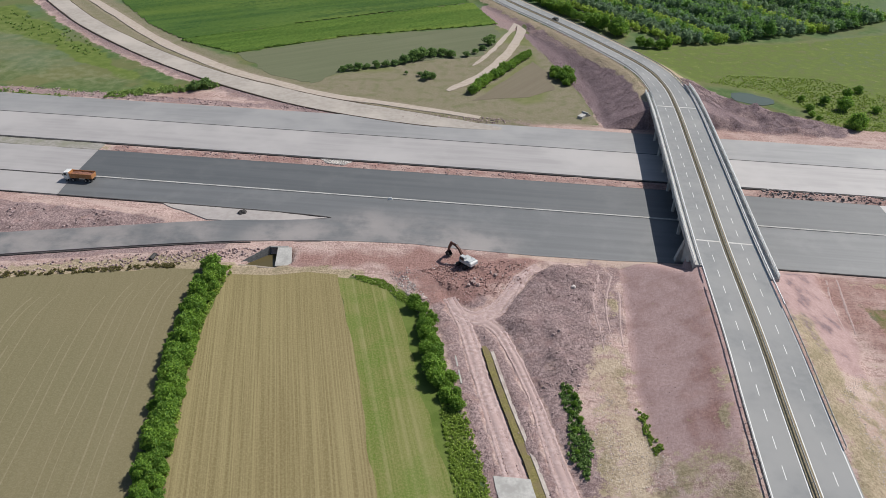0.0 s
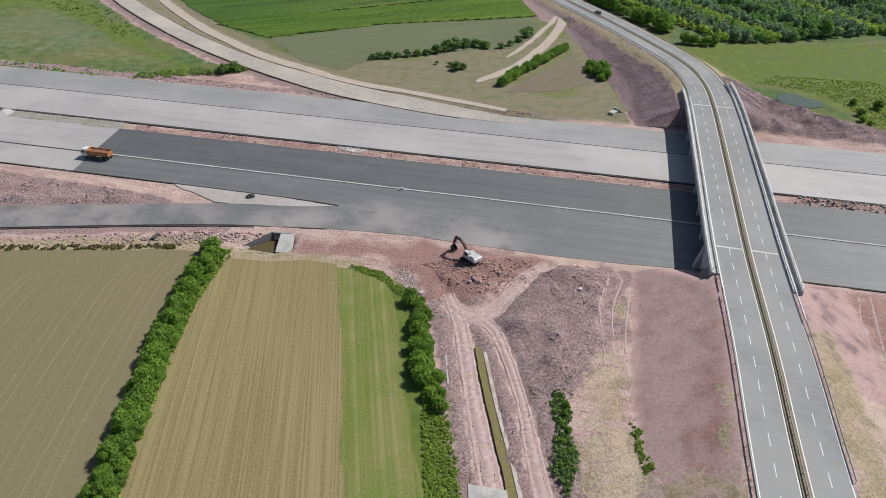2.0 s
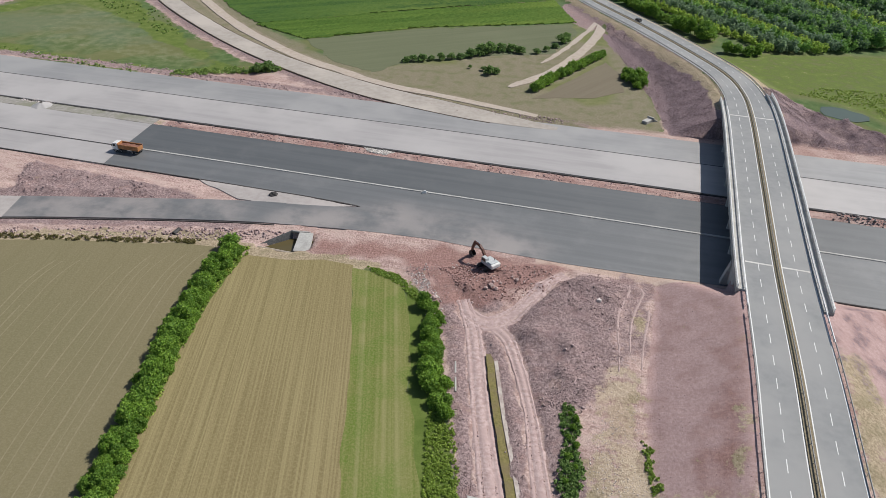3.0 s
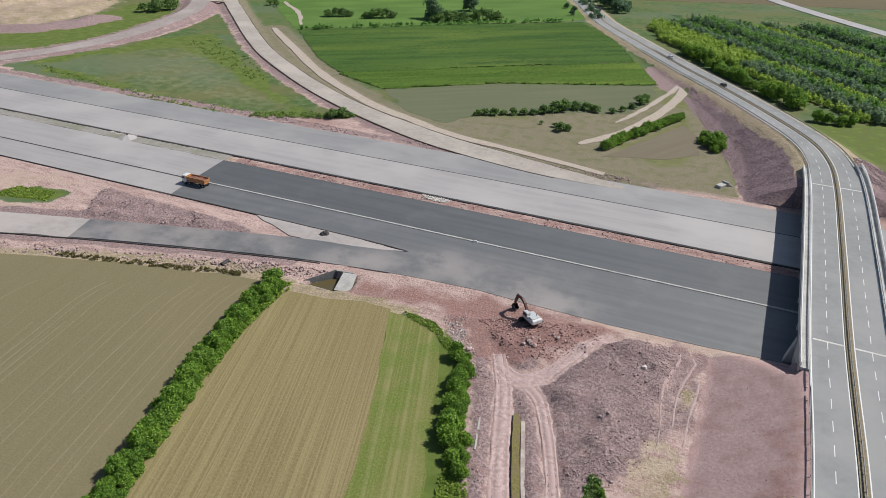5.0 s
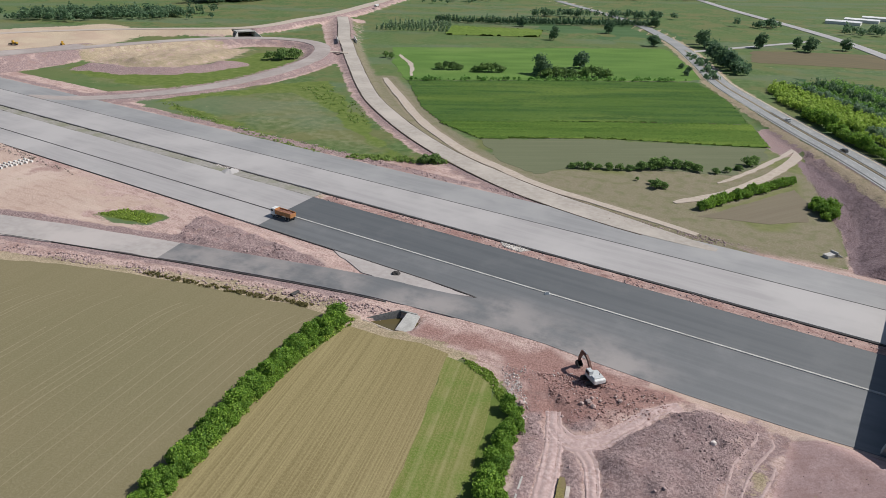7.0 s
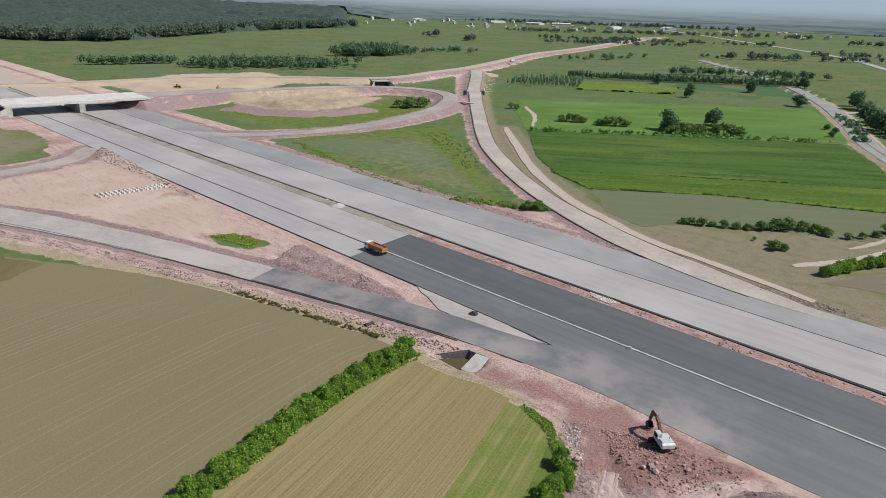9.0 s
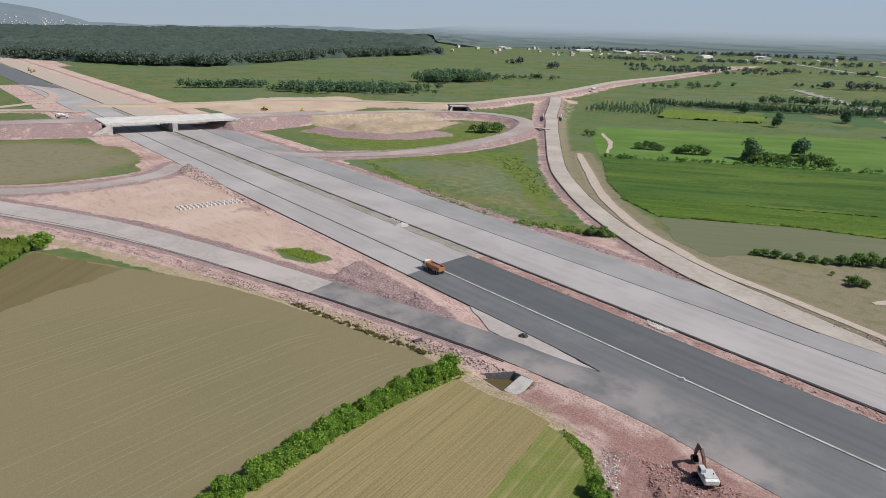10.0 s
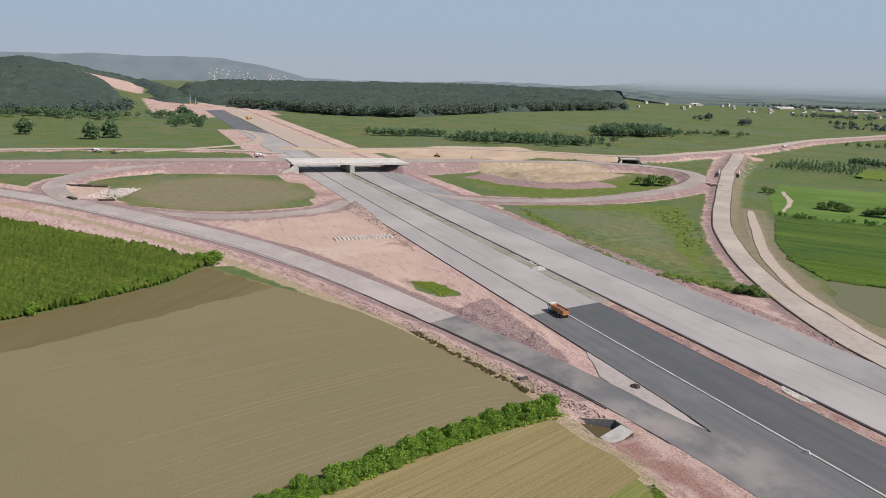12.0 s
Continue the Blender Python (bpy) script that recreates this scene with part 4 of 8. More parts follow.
def ribbon(name, line, material, label, lift=0.0, thick=0.5, wide=0.0, category="road", u0=None, u1=None, fray=0.0, kind="structure"):
    """A road laid along a line; u0 and u1 (fractions of the half width) cut a lane out of it."""
    v, f = [], []
    for i, p in enumerate(line):
        q, r = line[max(0, i - 1)], line[min(len(line) - 1, i + 1)]
        t = Vector((r[0] - q[0], r[1] - q[1], 0)).normalized()
        n = Vector((-t.y, t.x, 0))
        h = p[3] / 2 + wide
        a, b = (h, -h) if u0 is None else (u0 * h, u1 * h)
        a += fray * ((float(vnoise(p[0], p[1], 4, 95)) - 0.5) * 1.3 + (random.random() - 0.5) * 0.3)
        b += fray * ((float(vnoise(p[0], p[1], 4, 96)) - 0.5) * 1.3 + (random.random() - 0.5) * 0.3)
        for k, dz in ((a, 0), (b, 0), (b, -thick), (a, -thick)):
            v.append((p[0] + n.x * k, p[1] + n.y * k, p[2] + lift + dz))
        if i:
            o, c = 4 * (i - 1), 4 * i
            for a_, b_ in ((0, 1), (1, 2), (3, 0)):
                f.append((o + a_, c + a_, c + b_, o + b_))
    f += [(0, 1, 2, 3), tuple(4 * (len(line) - 1) + k for k in (3, 2, 1, 0))]
    bm = bmesh.new()
    vs = [bm.verts.new(p) for p in v]
    for q in f:
        bm.faces.new([vs[k] for k in q])
    bmesh.ops.recalc_face_normals(bm, faces=bm.faces[:])
    if bm.faces[0].normal.z < 0:
        bmesh.ops.reverse_faces(bm, faces=bm.faces[:])
    ob = part(name, bm, material)
    return tagged(ob, label, category, kind=kind)


def strip(name, s0, s1, w0, w1, z, material, label, thick=0.4, s0b=None, s1b=None):
    s0b, s1b = s0 if s0b is None else s0b, s1 if s1b is None else s1b
    return slab(name, [on_mot(s0, w0), on_mot(s1, w0), on_mot(s1b, w1), on_mot(s0b, w1)], z, thick, material, label)


# far carriageway: a pale inner half and a darker, lower outer half
strip("motorway_far_inner", -520, 420, 176.6, 196.0, 0.38, M_BASE, "pale crushed stone base of an unfinished motorway")
strip("motorway_far_dirt", -1500, -520.2, 176.6, 205.0, 0.2, M_DIRTROAD, "pale dirt bed of the motorway beyond the overpass")
strip("motorway_far_outer", -505, 420, 196.12, 213.2, 0.16, M_BASE2, "grey compacted outer lanes of an unfinished motorway")
# near carriageway: fresh asphalt between pale stone at both ends
strip("motorway_near_asphalt_inner", -157.6, 84, 153.6, 170.8, 0.32, M_ASPH, "fresh dark asphalt of an unfinished motorway", s0b=-159.5, s1b=83)
strip("motorway_west_asphalt", -1700, -905.2, 143.0, 174, 0.25, M_ASPH2, "dark asphalt of the motorway beyond the overpass", s1b=-830.2)
strip("motorway_west_base", -905, -640.2, 143.0, 174, 0.25, M_BASE, "pale crushed stone base of the motorway beyond the overpass", s0b=-830)
strip("motorway_near_base_inner", -640, -157.75, 153.4, 170.8, 0.27, M_BASE, "pale crushed stone base of an unfinished motorway", s1b=-159.65)
strip("motorway_near_base_end", 84.15, 420, 153.4, 170.8, 0.27, M_BASE, "pale crushed stone base of an unfinished motorway", s0b=83.15)
slab("motorway_near_asphalt_outer", [on_mot(s, w) for s, w in ((-155.8, 141.35), (-111, 141.4), (-91, 141.3), (-81, 140.9), (-76, 140.55), (-74.6, 140.2), (-75.2, 139.7), (-82, 138.0), (-93, 135.9), (-97.5, 135.1), (-97.5, 124.7), (-76.7, 127.9), (-65, 129.2), (-50.5, 130.1), (-40, 129.6), (-18.5, 129.1), (2, 129.7), (12.6, 130.6), (43, 132.0), (70, 132.3), (160, 133.6), (420, 134), (420, 152.9), (-157.6, 152.9))],
     0.24, 0.4, M_ASPH2, "fresh dark asphalt of an unfinished motorway")
strip("motorway_near_base_outer", -640, -155.95, 141.0, 153.1, 0.2, M_BASE, "pale crushed stone base of an unfinished motorway", s1b=-157.75)
# joints between the strips
strip("drain_joint_near", -157.6, 420, 152.95, 153.55, 0.4, M_CONC, "long pale concrete drain kerb between asphalt lanes")
strip("edge_joint_near", -640, -157.9, 153.05, 153.5, 0.3, M_SEAM, "long dark step between two layers of stone")
strip("edge_joint_far", -505, 420, 195.85, 196.25, 0.4, M_SEAM, "long dark step between two layers of stone")
strip("median_edge_far", -1700, 420, 175.9, 176.5, 0.26, M_SEAM, "dark earth edge along the median")
slab("median_fill", [on_mot(s, w) for s, w in ((-640, 171.1), (-159.8, 171.1), (-159.8, 175.7), (-640, 175.7))], 0.2, 0.3, surface("dusty_median_grass", (0.24, 0.23, 0.2), (0.33, 0.31, 0.285), (0.21, 0.21, 0.15), 0.09, 0.8), "dusty grey median with thin grass", "median", worn=0.25)
strip("median_edge_near", -157, 84, 170.86, 171.15, 0.2, M_SEAM, "dark earth edge along the median")
# ramps and other roads
cut = next(i for i, p in enumerate(RAMP) if p[0] < -139)
ribbon("exit_ramp_asphalt", RAMP[: cut + 1], M_ASPH2, "fresh dark asphalt of an exit ramp", 0.112, 0.4)
ribbon("exit_ramp_base", [(*RAMP[cut][:2], RAMP[cut][2] - 0.05, RAMP[cut][3])] + RAMP[cut + 1 :], M_RAMP, "pale crushed stone exit ramp", 0.05, 0.4, fray=0.5)
slab("gore_base", [on_mot(s, w) for s, w in ((-75.4, 140.1), (-91, 141.1), (-112, 141.2), (-124, 141.15), (-117, 138.0), (-108, 134.2), (-102, 134.4), (-93, 136.1), (-82, 138.2))], 0.17, 0.3, M_RAMP, "pale stone wedge between ramp and carriageway", worn=0.35)
ribbon("dirt_road", CONN, M_HAUL, "wide beaten dirt haul road", 0.12, 0.5, fray=0.45)
ribbon("side_track", [(x, y, z, w * 0.72) for x, y, z, w in TRACK2], M_DIRTROAD, "narrow sandy track beside the haul road", 0.06, 0.3, fray=0.5)
ribbon("loop_link", spline([(-303, 452, 3.05, 4.5), (-296, 455.5, 2.8, 4), (-288, 459, 2.5, 5)], 2), M_DIRTROAD, "short dirt link between ramp and haul road", 0.08, 0.6, fray=0.3)
ribbon("loop_ramp", LOOP, M_PINKROAD, "stone loop ramp on a pink bank", 0.05, 0.5, fray=0.6)
ribbon("loop_ramp_west", LOOPB, M_PINKROAD, "stone loop ramp on a pink bank", 0.05, 0.5, fray=0.6)
ribbon("cross_road_south", [p for p in CROSS if mot_of(p[0], p[1])[1] < 134], M_PINKROAD, "pink gravel road climbing to the overpass", 0.0, 0.5, wide=-5)
ribbon("cross_road_north", [p for p in CROSS if mot_of(p[0], p[1])[1] > 212], M_PINKROAD, "pink gravel road leaving the overpass", 0.0, 0.5, wide=-3)
ribbon("upper_road", UPPER, M_DIRTROAD, "pale gravel road on a low bank", 0.05, 0.5, fray=0.6)
ribbon("side_road", SIDE, M_DIRTROAD, "narrow pale gravel road", 0.05, 0.5, fray=0.6)
ribbon("south_road", LEFTROAD, M_DIRTROAD, "narrow pale gravel road", 0.05, 0.5, fray=0.6)

# ---- the road over the bridge ----
road = ribbon("road", ROAD, M_ROAD, "grey four-lane asphalt road with white lines", 0.0, 0.35, wide=-0.3)


def offset_line(line, k, lift=0.0):
    out = []
    for i, p in enumerate(line):
        q, r = line[max(0, i - 1)], line[min(len(line) - 1, i + 1)]
        t = Vector((r[0] - q[0], r[1] - q[1], 0)).normalized()
        out.append((p[0] - t.y * k, p[1] + t.x * k, p[2] + lift, p[3]))
    return out


def bar_along(name, line, half, lo, hi, material, parent=None, label="", kind=""):
    """A long bar of square section along a line."""
    bm = bmesh.new()
    rows = []
    for i, p in enumerate(line):
        q, r = line[max(0, i - 1)], line[min(len(line) - 1, i + 1)]
        t = Vector((r[0] - q[0], r[1] - q[1], 0)).normalized()
        n = Vector((-t.y, t.x, 0)) * half
        c = Vector(p[:3])
        rows.append([bm.verts.new(c + n + Vector((0, 0, lo))), bm.verts.new(c + n + Vector((0, 0, hi))), bm.verts.new(c - n + Vector((0, 0, hi))), bm.verts.new(c - n + Vector((0, 0, lo)))])
    for a, b in zip(rows, rows[1:]):
        for k in range(4):
            bm.faces.new((a[k], b[k], b[(k + 1) % 4], a[(k + 1) % 4]))
    bm.faces.new(rows[0])
    bm.faces.new(rows[-1][::-1])
    bmesh.ops.recalc_face_normals(bm, faces=bm.faces[:])
    return part(name, bm, material, parent, label)


NEAR_ROAD = [p for p in ROAD if p[1] < 640]
for k in (-7.15, 7.15, -0.92, 0.92):
    bar_along("lane_line", offset_line(NEAR_ROAD, k), 0.09, 0.0, 0.012, M_WHITE, road, "solid white line")
bar_along("median_soil", NEAR_ROAD, 0.7, 0.0, 0.16, surface("median_dirt", (0.17, 0.14, 0.09), (0.27, 0.225, 0.15), None, 0.2, 2), road, "brown dirt strip")


def points_along(line, step, start=0.0):
    """Places at even steps along a line, with the heading."""
    gone, due = 0.0, start
    for p, q in zip(line, line[1:]):
        d = math.hypot(q[0] - p[0], q[1] - p[1])
        while due <= gone + d:
            t = (due - gone) / d
            yield (p[0] + t * (q[0] - p[0]), p[1] + t * (q[1] - p[1]), p[2] + t * (q[2] - p[2]), math.atan2(q[1] - p[1], q[0] - p[0]))
            due += step
        gone += d


bm = box(bmesh.new(), 0, 0, 0.006, 2.9, 0.13, 0.012)
dash_mesh = bpy.data.meshes.new("lane_dash")
bm.to_mesh(dash_mesh)
bm.free()
dash_mesh.materials.append(M_WHITE)
for k in (-4.05, 4.05):
    for x, y, z, a in points_along(offset_line([p for p in ROAD if 20 < p[1] < 560], k), 6.4):
        d = new("lane_dash", dash_mesh)
        d.parent = road
        d.matrix_basis = pose(x, y, z, 0, 0, math.degrees(a))

# guard rails on the approaches: steel band on posts
bm = box(bmesh.new(), 0, 0, 0.36, 0.11, 0.11, 0.72)
post_mesh = bpy.data.meshes.new("post")
bm.to_mesh(post_mesh)
bm.free()
post_mesh.materials.append(M_STEEL)


# beams darkened: the rails' shadow is put into the steel's colour
M_RAIL = surface("shade_darkened_rail_steel", (0.2, 0.2, 0.2), (0.3, 0.3, 0.3), None, 0.4, 3.0, 0.6, 0.3, bump=0)


def guard_rail(line, step=4.0):
    rail = thing("guard_rail", "galvanised steel guard rail on short posts", "guard rail", "guard rails beside the road", "structure")
    bar_along("beam", line, 0.05, 0.5, 0.8, M_RAIL, rail)
    for x, y, z, a in points_along(line, step):
        p = new("post", post_mesh)
        p.parent = rail
        p.matrix_basis = pose(x, y, z - 0.1, 0, 0, math.degrees(a))


guard_rail(offset_line([p for p in ROAD if 30 < p[1] < 109], 7.75))
guard_rail(offset_line([p for p in ROAD if 58 < p[1] < 104], -7.75))
guard_rail(offset_line([p for p in ROAD if 222 < p[1] < 420], 7.3), 6)
guard_rail(offset_line([p for p in ROAD if 228 < p[1] < 420], -7.3), 6)
guard_rail([p for p in ROAD if 30 < p[1] < 420], 4)
# edge shade of the fresh layers as dark bars, and the haul road's ditch
M_EDGE = surface("edge_shade_and_asphalt", (0.05, 0.046, 0.044), (0.085, 0.078, 0.074), None, 0.2, 1.0, 0.95)
tagged(bar_along("layer_edge", offset_line(RAMP, 6.0), 0.16, -0.3, 0.08, M_EDGE), "dark bar for the shade at the ramp's edge", "kerb", kind="structure")
tagged(bar_along("layer_edge", [(*on_mot(s, w), 0.2, 1) for s, w in ((-330, 140.7), (-156, 141.2), (-111, 141.25), (-91, 141.15), (-81, 140.75), (-76, 140.4), (-74.7, 140.1))], 0.17, -0.3, 0.06, M_EDGE), "dark bar for the shade at the asphalt's edge", "kerb", kind="structure")
tagged(bar_along("layer_edge", [(*on_mot(s, w), 0.2, 1) for s, w in ((43, 131.8), (70, 132.1), (160, 133.4))], 0.12, -0.3, 0.0, M_EDGE), "dark bar for the shade at the asphalt's edge", "kerb", kind="structure")
M_DITCH = surface("brown_ditch_edge", (0.1, 0.075, 0.055), (0.17, 0.13, 0.095), None, 0.2, 1.0, 0.95)
for k in (1, -1):
    pts = [(p[0], p[1], p[2], p[3]) for p in CONN[4:-6]]
    ditch_line = []
    for i, p in enumerate(pts):
        q, r = pts[max(0, i - 1)], pts[min(len(pts) - 1, i + 1)]
        t = Vector((r[0] - q[0], r[1] - q[1], 0)).normalized()
        o = k * (p[3] / 2 + 0.3)
        ditch_line.append((p[0] - t.y * o, p[1] + t.x * o, p[2], p[3]))
    tagged(bar_along("ditch_edge", ditch_line, 0.13, -0.3, 0.135, M_DITCH), "dark earth edge beside the haul road", "kerb", kind="structure")


# ---- the road bridge ----
def bridge_axis(y):
    """The point of the road's axis at y, and the heading there."""
    for p, q in zip(ROAD, ROAD[1:]):
        if p[1] <= y <= q[1]:
            t = (y - p[1]) / (q[1] - p[1])
            return p[0] + t * (q[0] - p[0]), math.atan2(q[1] - p[1], q[0] - p[0])


def road_bridge():
    br = thing("road_bridge", "grey concrete girder bridge carrying a road over the motorway", "bridge")
    x0, a0 = bridge_axis(SPAN0)
    x1, a1 = bridge_axis(SPAN1)
    line = [(x0, SPAN0, 7.3, 15), *[p for p in ROAD if SPAN0 < p[1] < SPAN1], (x1, SPAN1, 7.3, 15)]
    bar_along("deck", line, 9.3, -0.55, -0.37, M_CONC, br)
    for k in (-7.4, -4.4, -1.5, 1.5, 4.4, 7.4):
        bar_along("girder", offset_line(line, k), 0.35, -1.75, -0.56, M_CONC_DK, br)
    for k in (-1, 1):
        ends = (114.2, 229.5) if k > 0 else (110.8, 238.5)
        beam_start = 107.6 if k > 0 else 100.2
        long = [p for p in spline(ROAD, 1.5) if ends[0] < p[1] < ends[1]]
        bar_along("walkway", offset_line(long, k * 8.3), 0.95, -0.5, 0.22, M_CONC, br)
        bar_along("fascia", offset_line(long, k * 9.3), 0.13, -0.9, 0.42, M_CONC, br, "pale concrete edge beam")
        rail = part("railing", rod(bmesh.new(), (0, 0, -0.01), (0, 0, 0), 0.01), M_STEEL, br, "white steel parapet railing")
        edge = offset_line(long, k * 9.22)
        for h in (0.75, 1.05, 1.38):
            bar_along("rail", edge, 0.08, h - 0.06, h + 0.06, M_WHITE, rail)
        for x, y, z, a in points_along(edge, 1.25):
            p = new("post", rail_post)
            p.parent = rail
            p.matrix_basis = pose(x, y, z + 0.4, 0, 0, math.degrees(a))
        inner = offset_line([p for p in spline(ROAD, 1.5) if beam_start < p[1] < ends[1]], k * 7.65)
        rail2 = bar_along("guard_beam", inner, 0.07, 0.55, 0.9, M_STEEL, br, "galvanised steel guard rail")
        for x, y, z, a in points_along(inner, 2.0, 1.0):
            p = new("post", rail_post2)
            p.parent = rail2
            p.matrix_basis = pose(x, y, z, 0, 0, math.degrees(a))
    for y in (126.2, 216.0):
        x, a = bridge_axis(y)
        bm = box(bmesh.new(), 0, 0, 0.012, 0.55, 13.6, 0.03)
        ob = part("expansion_joint", bm, M_CONC_PALE, br, "pale joint strip across the deck")
        ob.matrix_basis = pose(x, y, 7.3, 0, 0, math.degrees(a))
    for y in (140.0, 152.3, 164.6, 176.9, 189.2, 201.6):
        x, a = bridge_axis(y)
        m = pose(x, y, 0, 0, 0, math.degrees(a))
        cap = part("pier_cap", box(bmesh.new(), 0, 0, 5.05, 1.2, 18.0, 0.95, 0.08), M_CONC, br)
        cap.matrix_basis = m
        for k in (-8.0, -2.7, 2.7, 8.0):
            col = part("column", rod(bmesh.new(), (0, k, -0.5), (0, k, 4.6), 0.5, 14), M_CONC, br)
            col.matrix_basis = m
    for y, side in ((SPAN0, -1), (SPAN1, 1)):
        x, a = bridge_axis(y)
        m = pose(x, y, 0, 0, 0, math.degrees(a))
        wall = part("abutment", prism(bmesh.new(), [(-11.0, -0.5), (11.0, -0.5), (9.5, 6.2), (-9.5, 6.2)], 1.6, pose(side * 0.8, 0, 0, 0, 0, 90)), M_CONC, br, "pale concrete abutment wall")
        wall.matrix_basis = m
        for k in (-1, 1):
            bm = prism(bmesh.new(), [(side * 1.6, 0.5), (side * 1.6, 6.7), (side * 9, 6.7), (side * 9, 5.4)], 0.4, Matrix.Translation((0, k * 9.1, 0)))
            wing = part("wing_wall", bm, M_CONC, br)
            wing.matrix_basis = m
    return br


bm = box(bmesh.new(), 0, 0, 0.5, 0.16, 0.14, 1.0)
rail_post = bpy.data.meshes.new("post")
bm.to_mesh(rail_post)
bm.free()
rail_post.materials.append(M_WHITE)
bm = box(bmesh.new(), 0, 0, 0.42, 0.12, 0.14, 0.84)
rail_post2 = bpy.data.meshes.new("post")
bm.to_mesh(rail_post2)
bm.free()
rail_post2.materials.append(M_STEEL)
road_bridge()


# ---- the motorway overpass in the west ----
def overpass():
    ov = thing("overpass", "broad pale concrete overpass with two dark openings", "overpass")
    a, b = Vector((-471.5, 205.0, 0)), Vector((-445.5, 280.0, 0))
    d = (b - a).normalized()
    back = Vector((-0.985, 0.172, 0)) * 33
    L = (b - a).length

    def block(name, u0, u1, v0, v1, z0, z1, mat_, label=""):
        bm = bmesh.new()
        vs = []
        for z in (z0, z1):
            for u, v in ((u0, v0), (u1, v0), (u1, v1), (u0, v1)):
                vs.append(bm.verts.new(a + d * (u * L) + back * v + Vector((0, 0, z))))
        for q in ((0, 1, 2, 3), (4, 5, 6, 7), (0, 1, 5, 4), (1, 2, 6, 5), (2, 3, 7, 6), (3, 0, 4, 7)):
            bm.faces.new([vs[k] for k in q])
        bmesh.ops.recalc_face_normals(bm, faces=bm.faces[:])
        return part(name, bm, mat_, ov, label)

    block("deck", -0.06, 1.06, 0.0, 1.0, 6.3, 7.35, M_CONC_PALE, "pale concrete deck slab")
    for v in (0.0, 0.985):
        block("edge_beam", -0.08, 1.08, v, v + 0.015, 7.36, 7.75, M_CONC_PALE)
    block("pier_wall", 0.485, 0.515, 0.02, 0.98, -0.3, 6.29, M_CONC)
    for k in range(5):
        block("column", 0.478, 0.522, -0.03 + 0.24 * k, 0.01 + 0.24 * k, -0.3, 6.25, M_CONC)
    block("abutment", -0.05, -0.005, 0.005, 0.995, -0.3, 6.29, M_CONC)
    block("abutment", 1.005, 1.05, 0.005, 0.995, -0.3, 6.29, M_CONC)
    for u, k in ((-0.02, -1), (1.02, 1)):
        for v, f in ((0.0, -1), (1.0, 1)):
            bm = bmesh.new()
            p = a + d * (u * L) + back * v
            out = d * k * 13 - back.normalized() * -f * 4
            q = [p + Vector((0, 0, -0.3)), p + out + Vector((0, 0, -0.3)), p + out + Vector((0, 0, 1.0)), p + Vector((0, 0, 7.2))]
            t = back.normalized() * 0.3
            lo = [bm.verts.new(c - t) for c in q]
            hi = [bm.verts.new(c + t) for c in q]
            bm.faces.new(lo)
            bm.faces.new(hi[::-1])
            for i in range(4):
                bm.faces.new((lo[i], hi[i], hi[(i + 1) % 4], lo[(i + 1) % 4]))
            bmesh.ops.recalc_face_normals(bm, faces=bm.faces[:])
            part("wing_wall", bm, M_CONC, ov)


overpass()


def box_culvert(name, label, m, width, height, length, mat_=M_CONC, wings=4.0, spread=0.5, water=None):
    """A concrete box through a bank, its mouth facing -y of m, with sloped wing walls."""
    cv = thing(name, label, "culvert")
    t = 0.35
    for nm, b in (("roof", (0, length / 2, height + t / 2, width + 2 * t, length, t)), ("floor", (0, length / 2 - wings / 2, -t / 2 - 0.02, width + 2 * t, length + wings, t)),
                  ("side_wall", (-width / 2 - t / 2, length / 2, height / 2, t, length, height)), ("side_wall", (width / 2 + t / 2, length / 2, height / 2, t, length, height)),
                  ("parapet", (0, 0.2, height + t + 0.3, width + 2 * t + 0.6, 0.4, 0.6)), ("back_wall", (0, length - 0.1, height / 2, width, 0.2, height))):
        ob = part(nm, box(bmesh.new(), *b), mat_, cv)
        ob.matrix_basis = m
    for k in (-1, 1):
        bm = prism(bmesh.new(), [(0, -0.3), (0, height + 0.5), (-wings, 0.5), (-wings, -0.3)], t * 1.4, pose(0, 0, 0, 0, 0, 90))
        ob = part("wing_wall", bm, mat_, cv)
        ob.matrix_basis = m @ pose(k * (width / 2 + t), 0, 0, 0, 0, -k * -math.degrees(math.atan(spread)))
    if water:
        ob = part("water", box(bmesh.new(), 0, -wings * 0.4, 0.12, width - 0.05, wings + length * 1.2, 0.06), water, cv, "still brown water")
        ob.matrix_basis = m
    return cv


M_WATER, _nt, _b = nodes_of("muddy_water")
_b.inputs["Base Color"].default_value = (0.1, 0.08, 0.035, 1)
_b.inputs["Roughness"].default_value = 0.12
M_GREYWATER, _nt, _b = nodes_of("grey_pond_water")
_b.inputs["Base Color"].default_value = (0.085, 0.105, 0.07, 1)
_b.inputs["Roughness"].default_value = 0.15

box_culvert("box_underpass", "grey concrete box underpass in a pink bank", pose(-413, 494, -0.1, 0, 0, 55.7), 14.4, 4.6, 26, M_CONC, 7, 0.8)


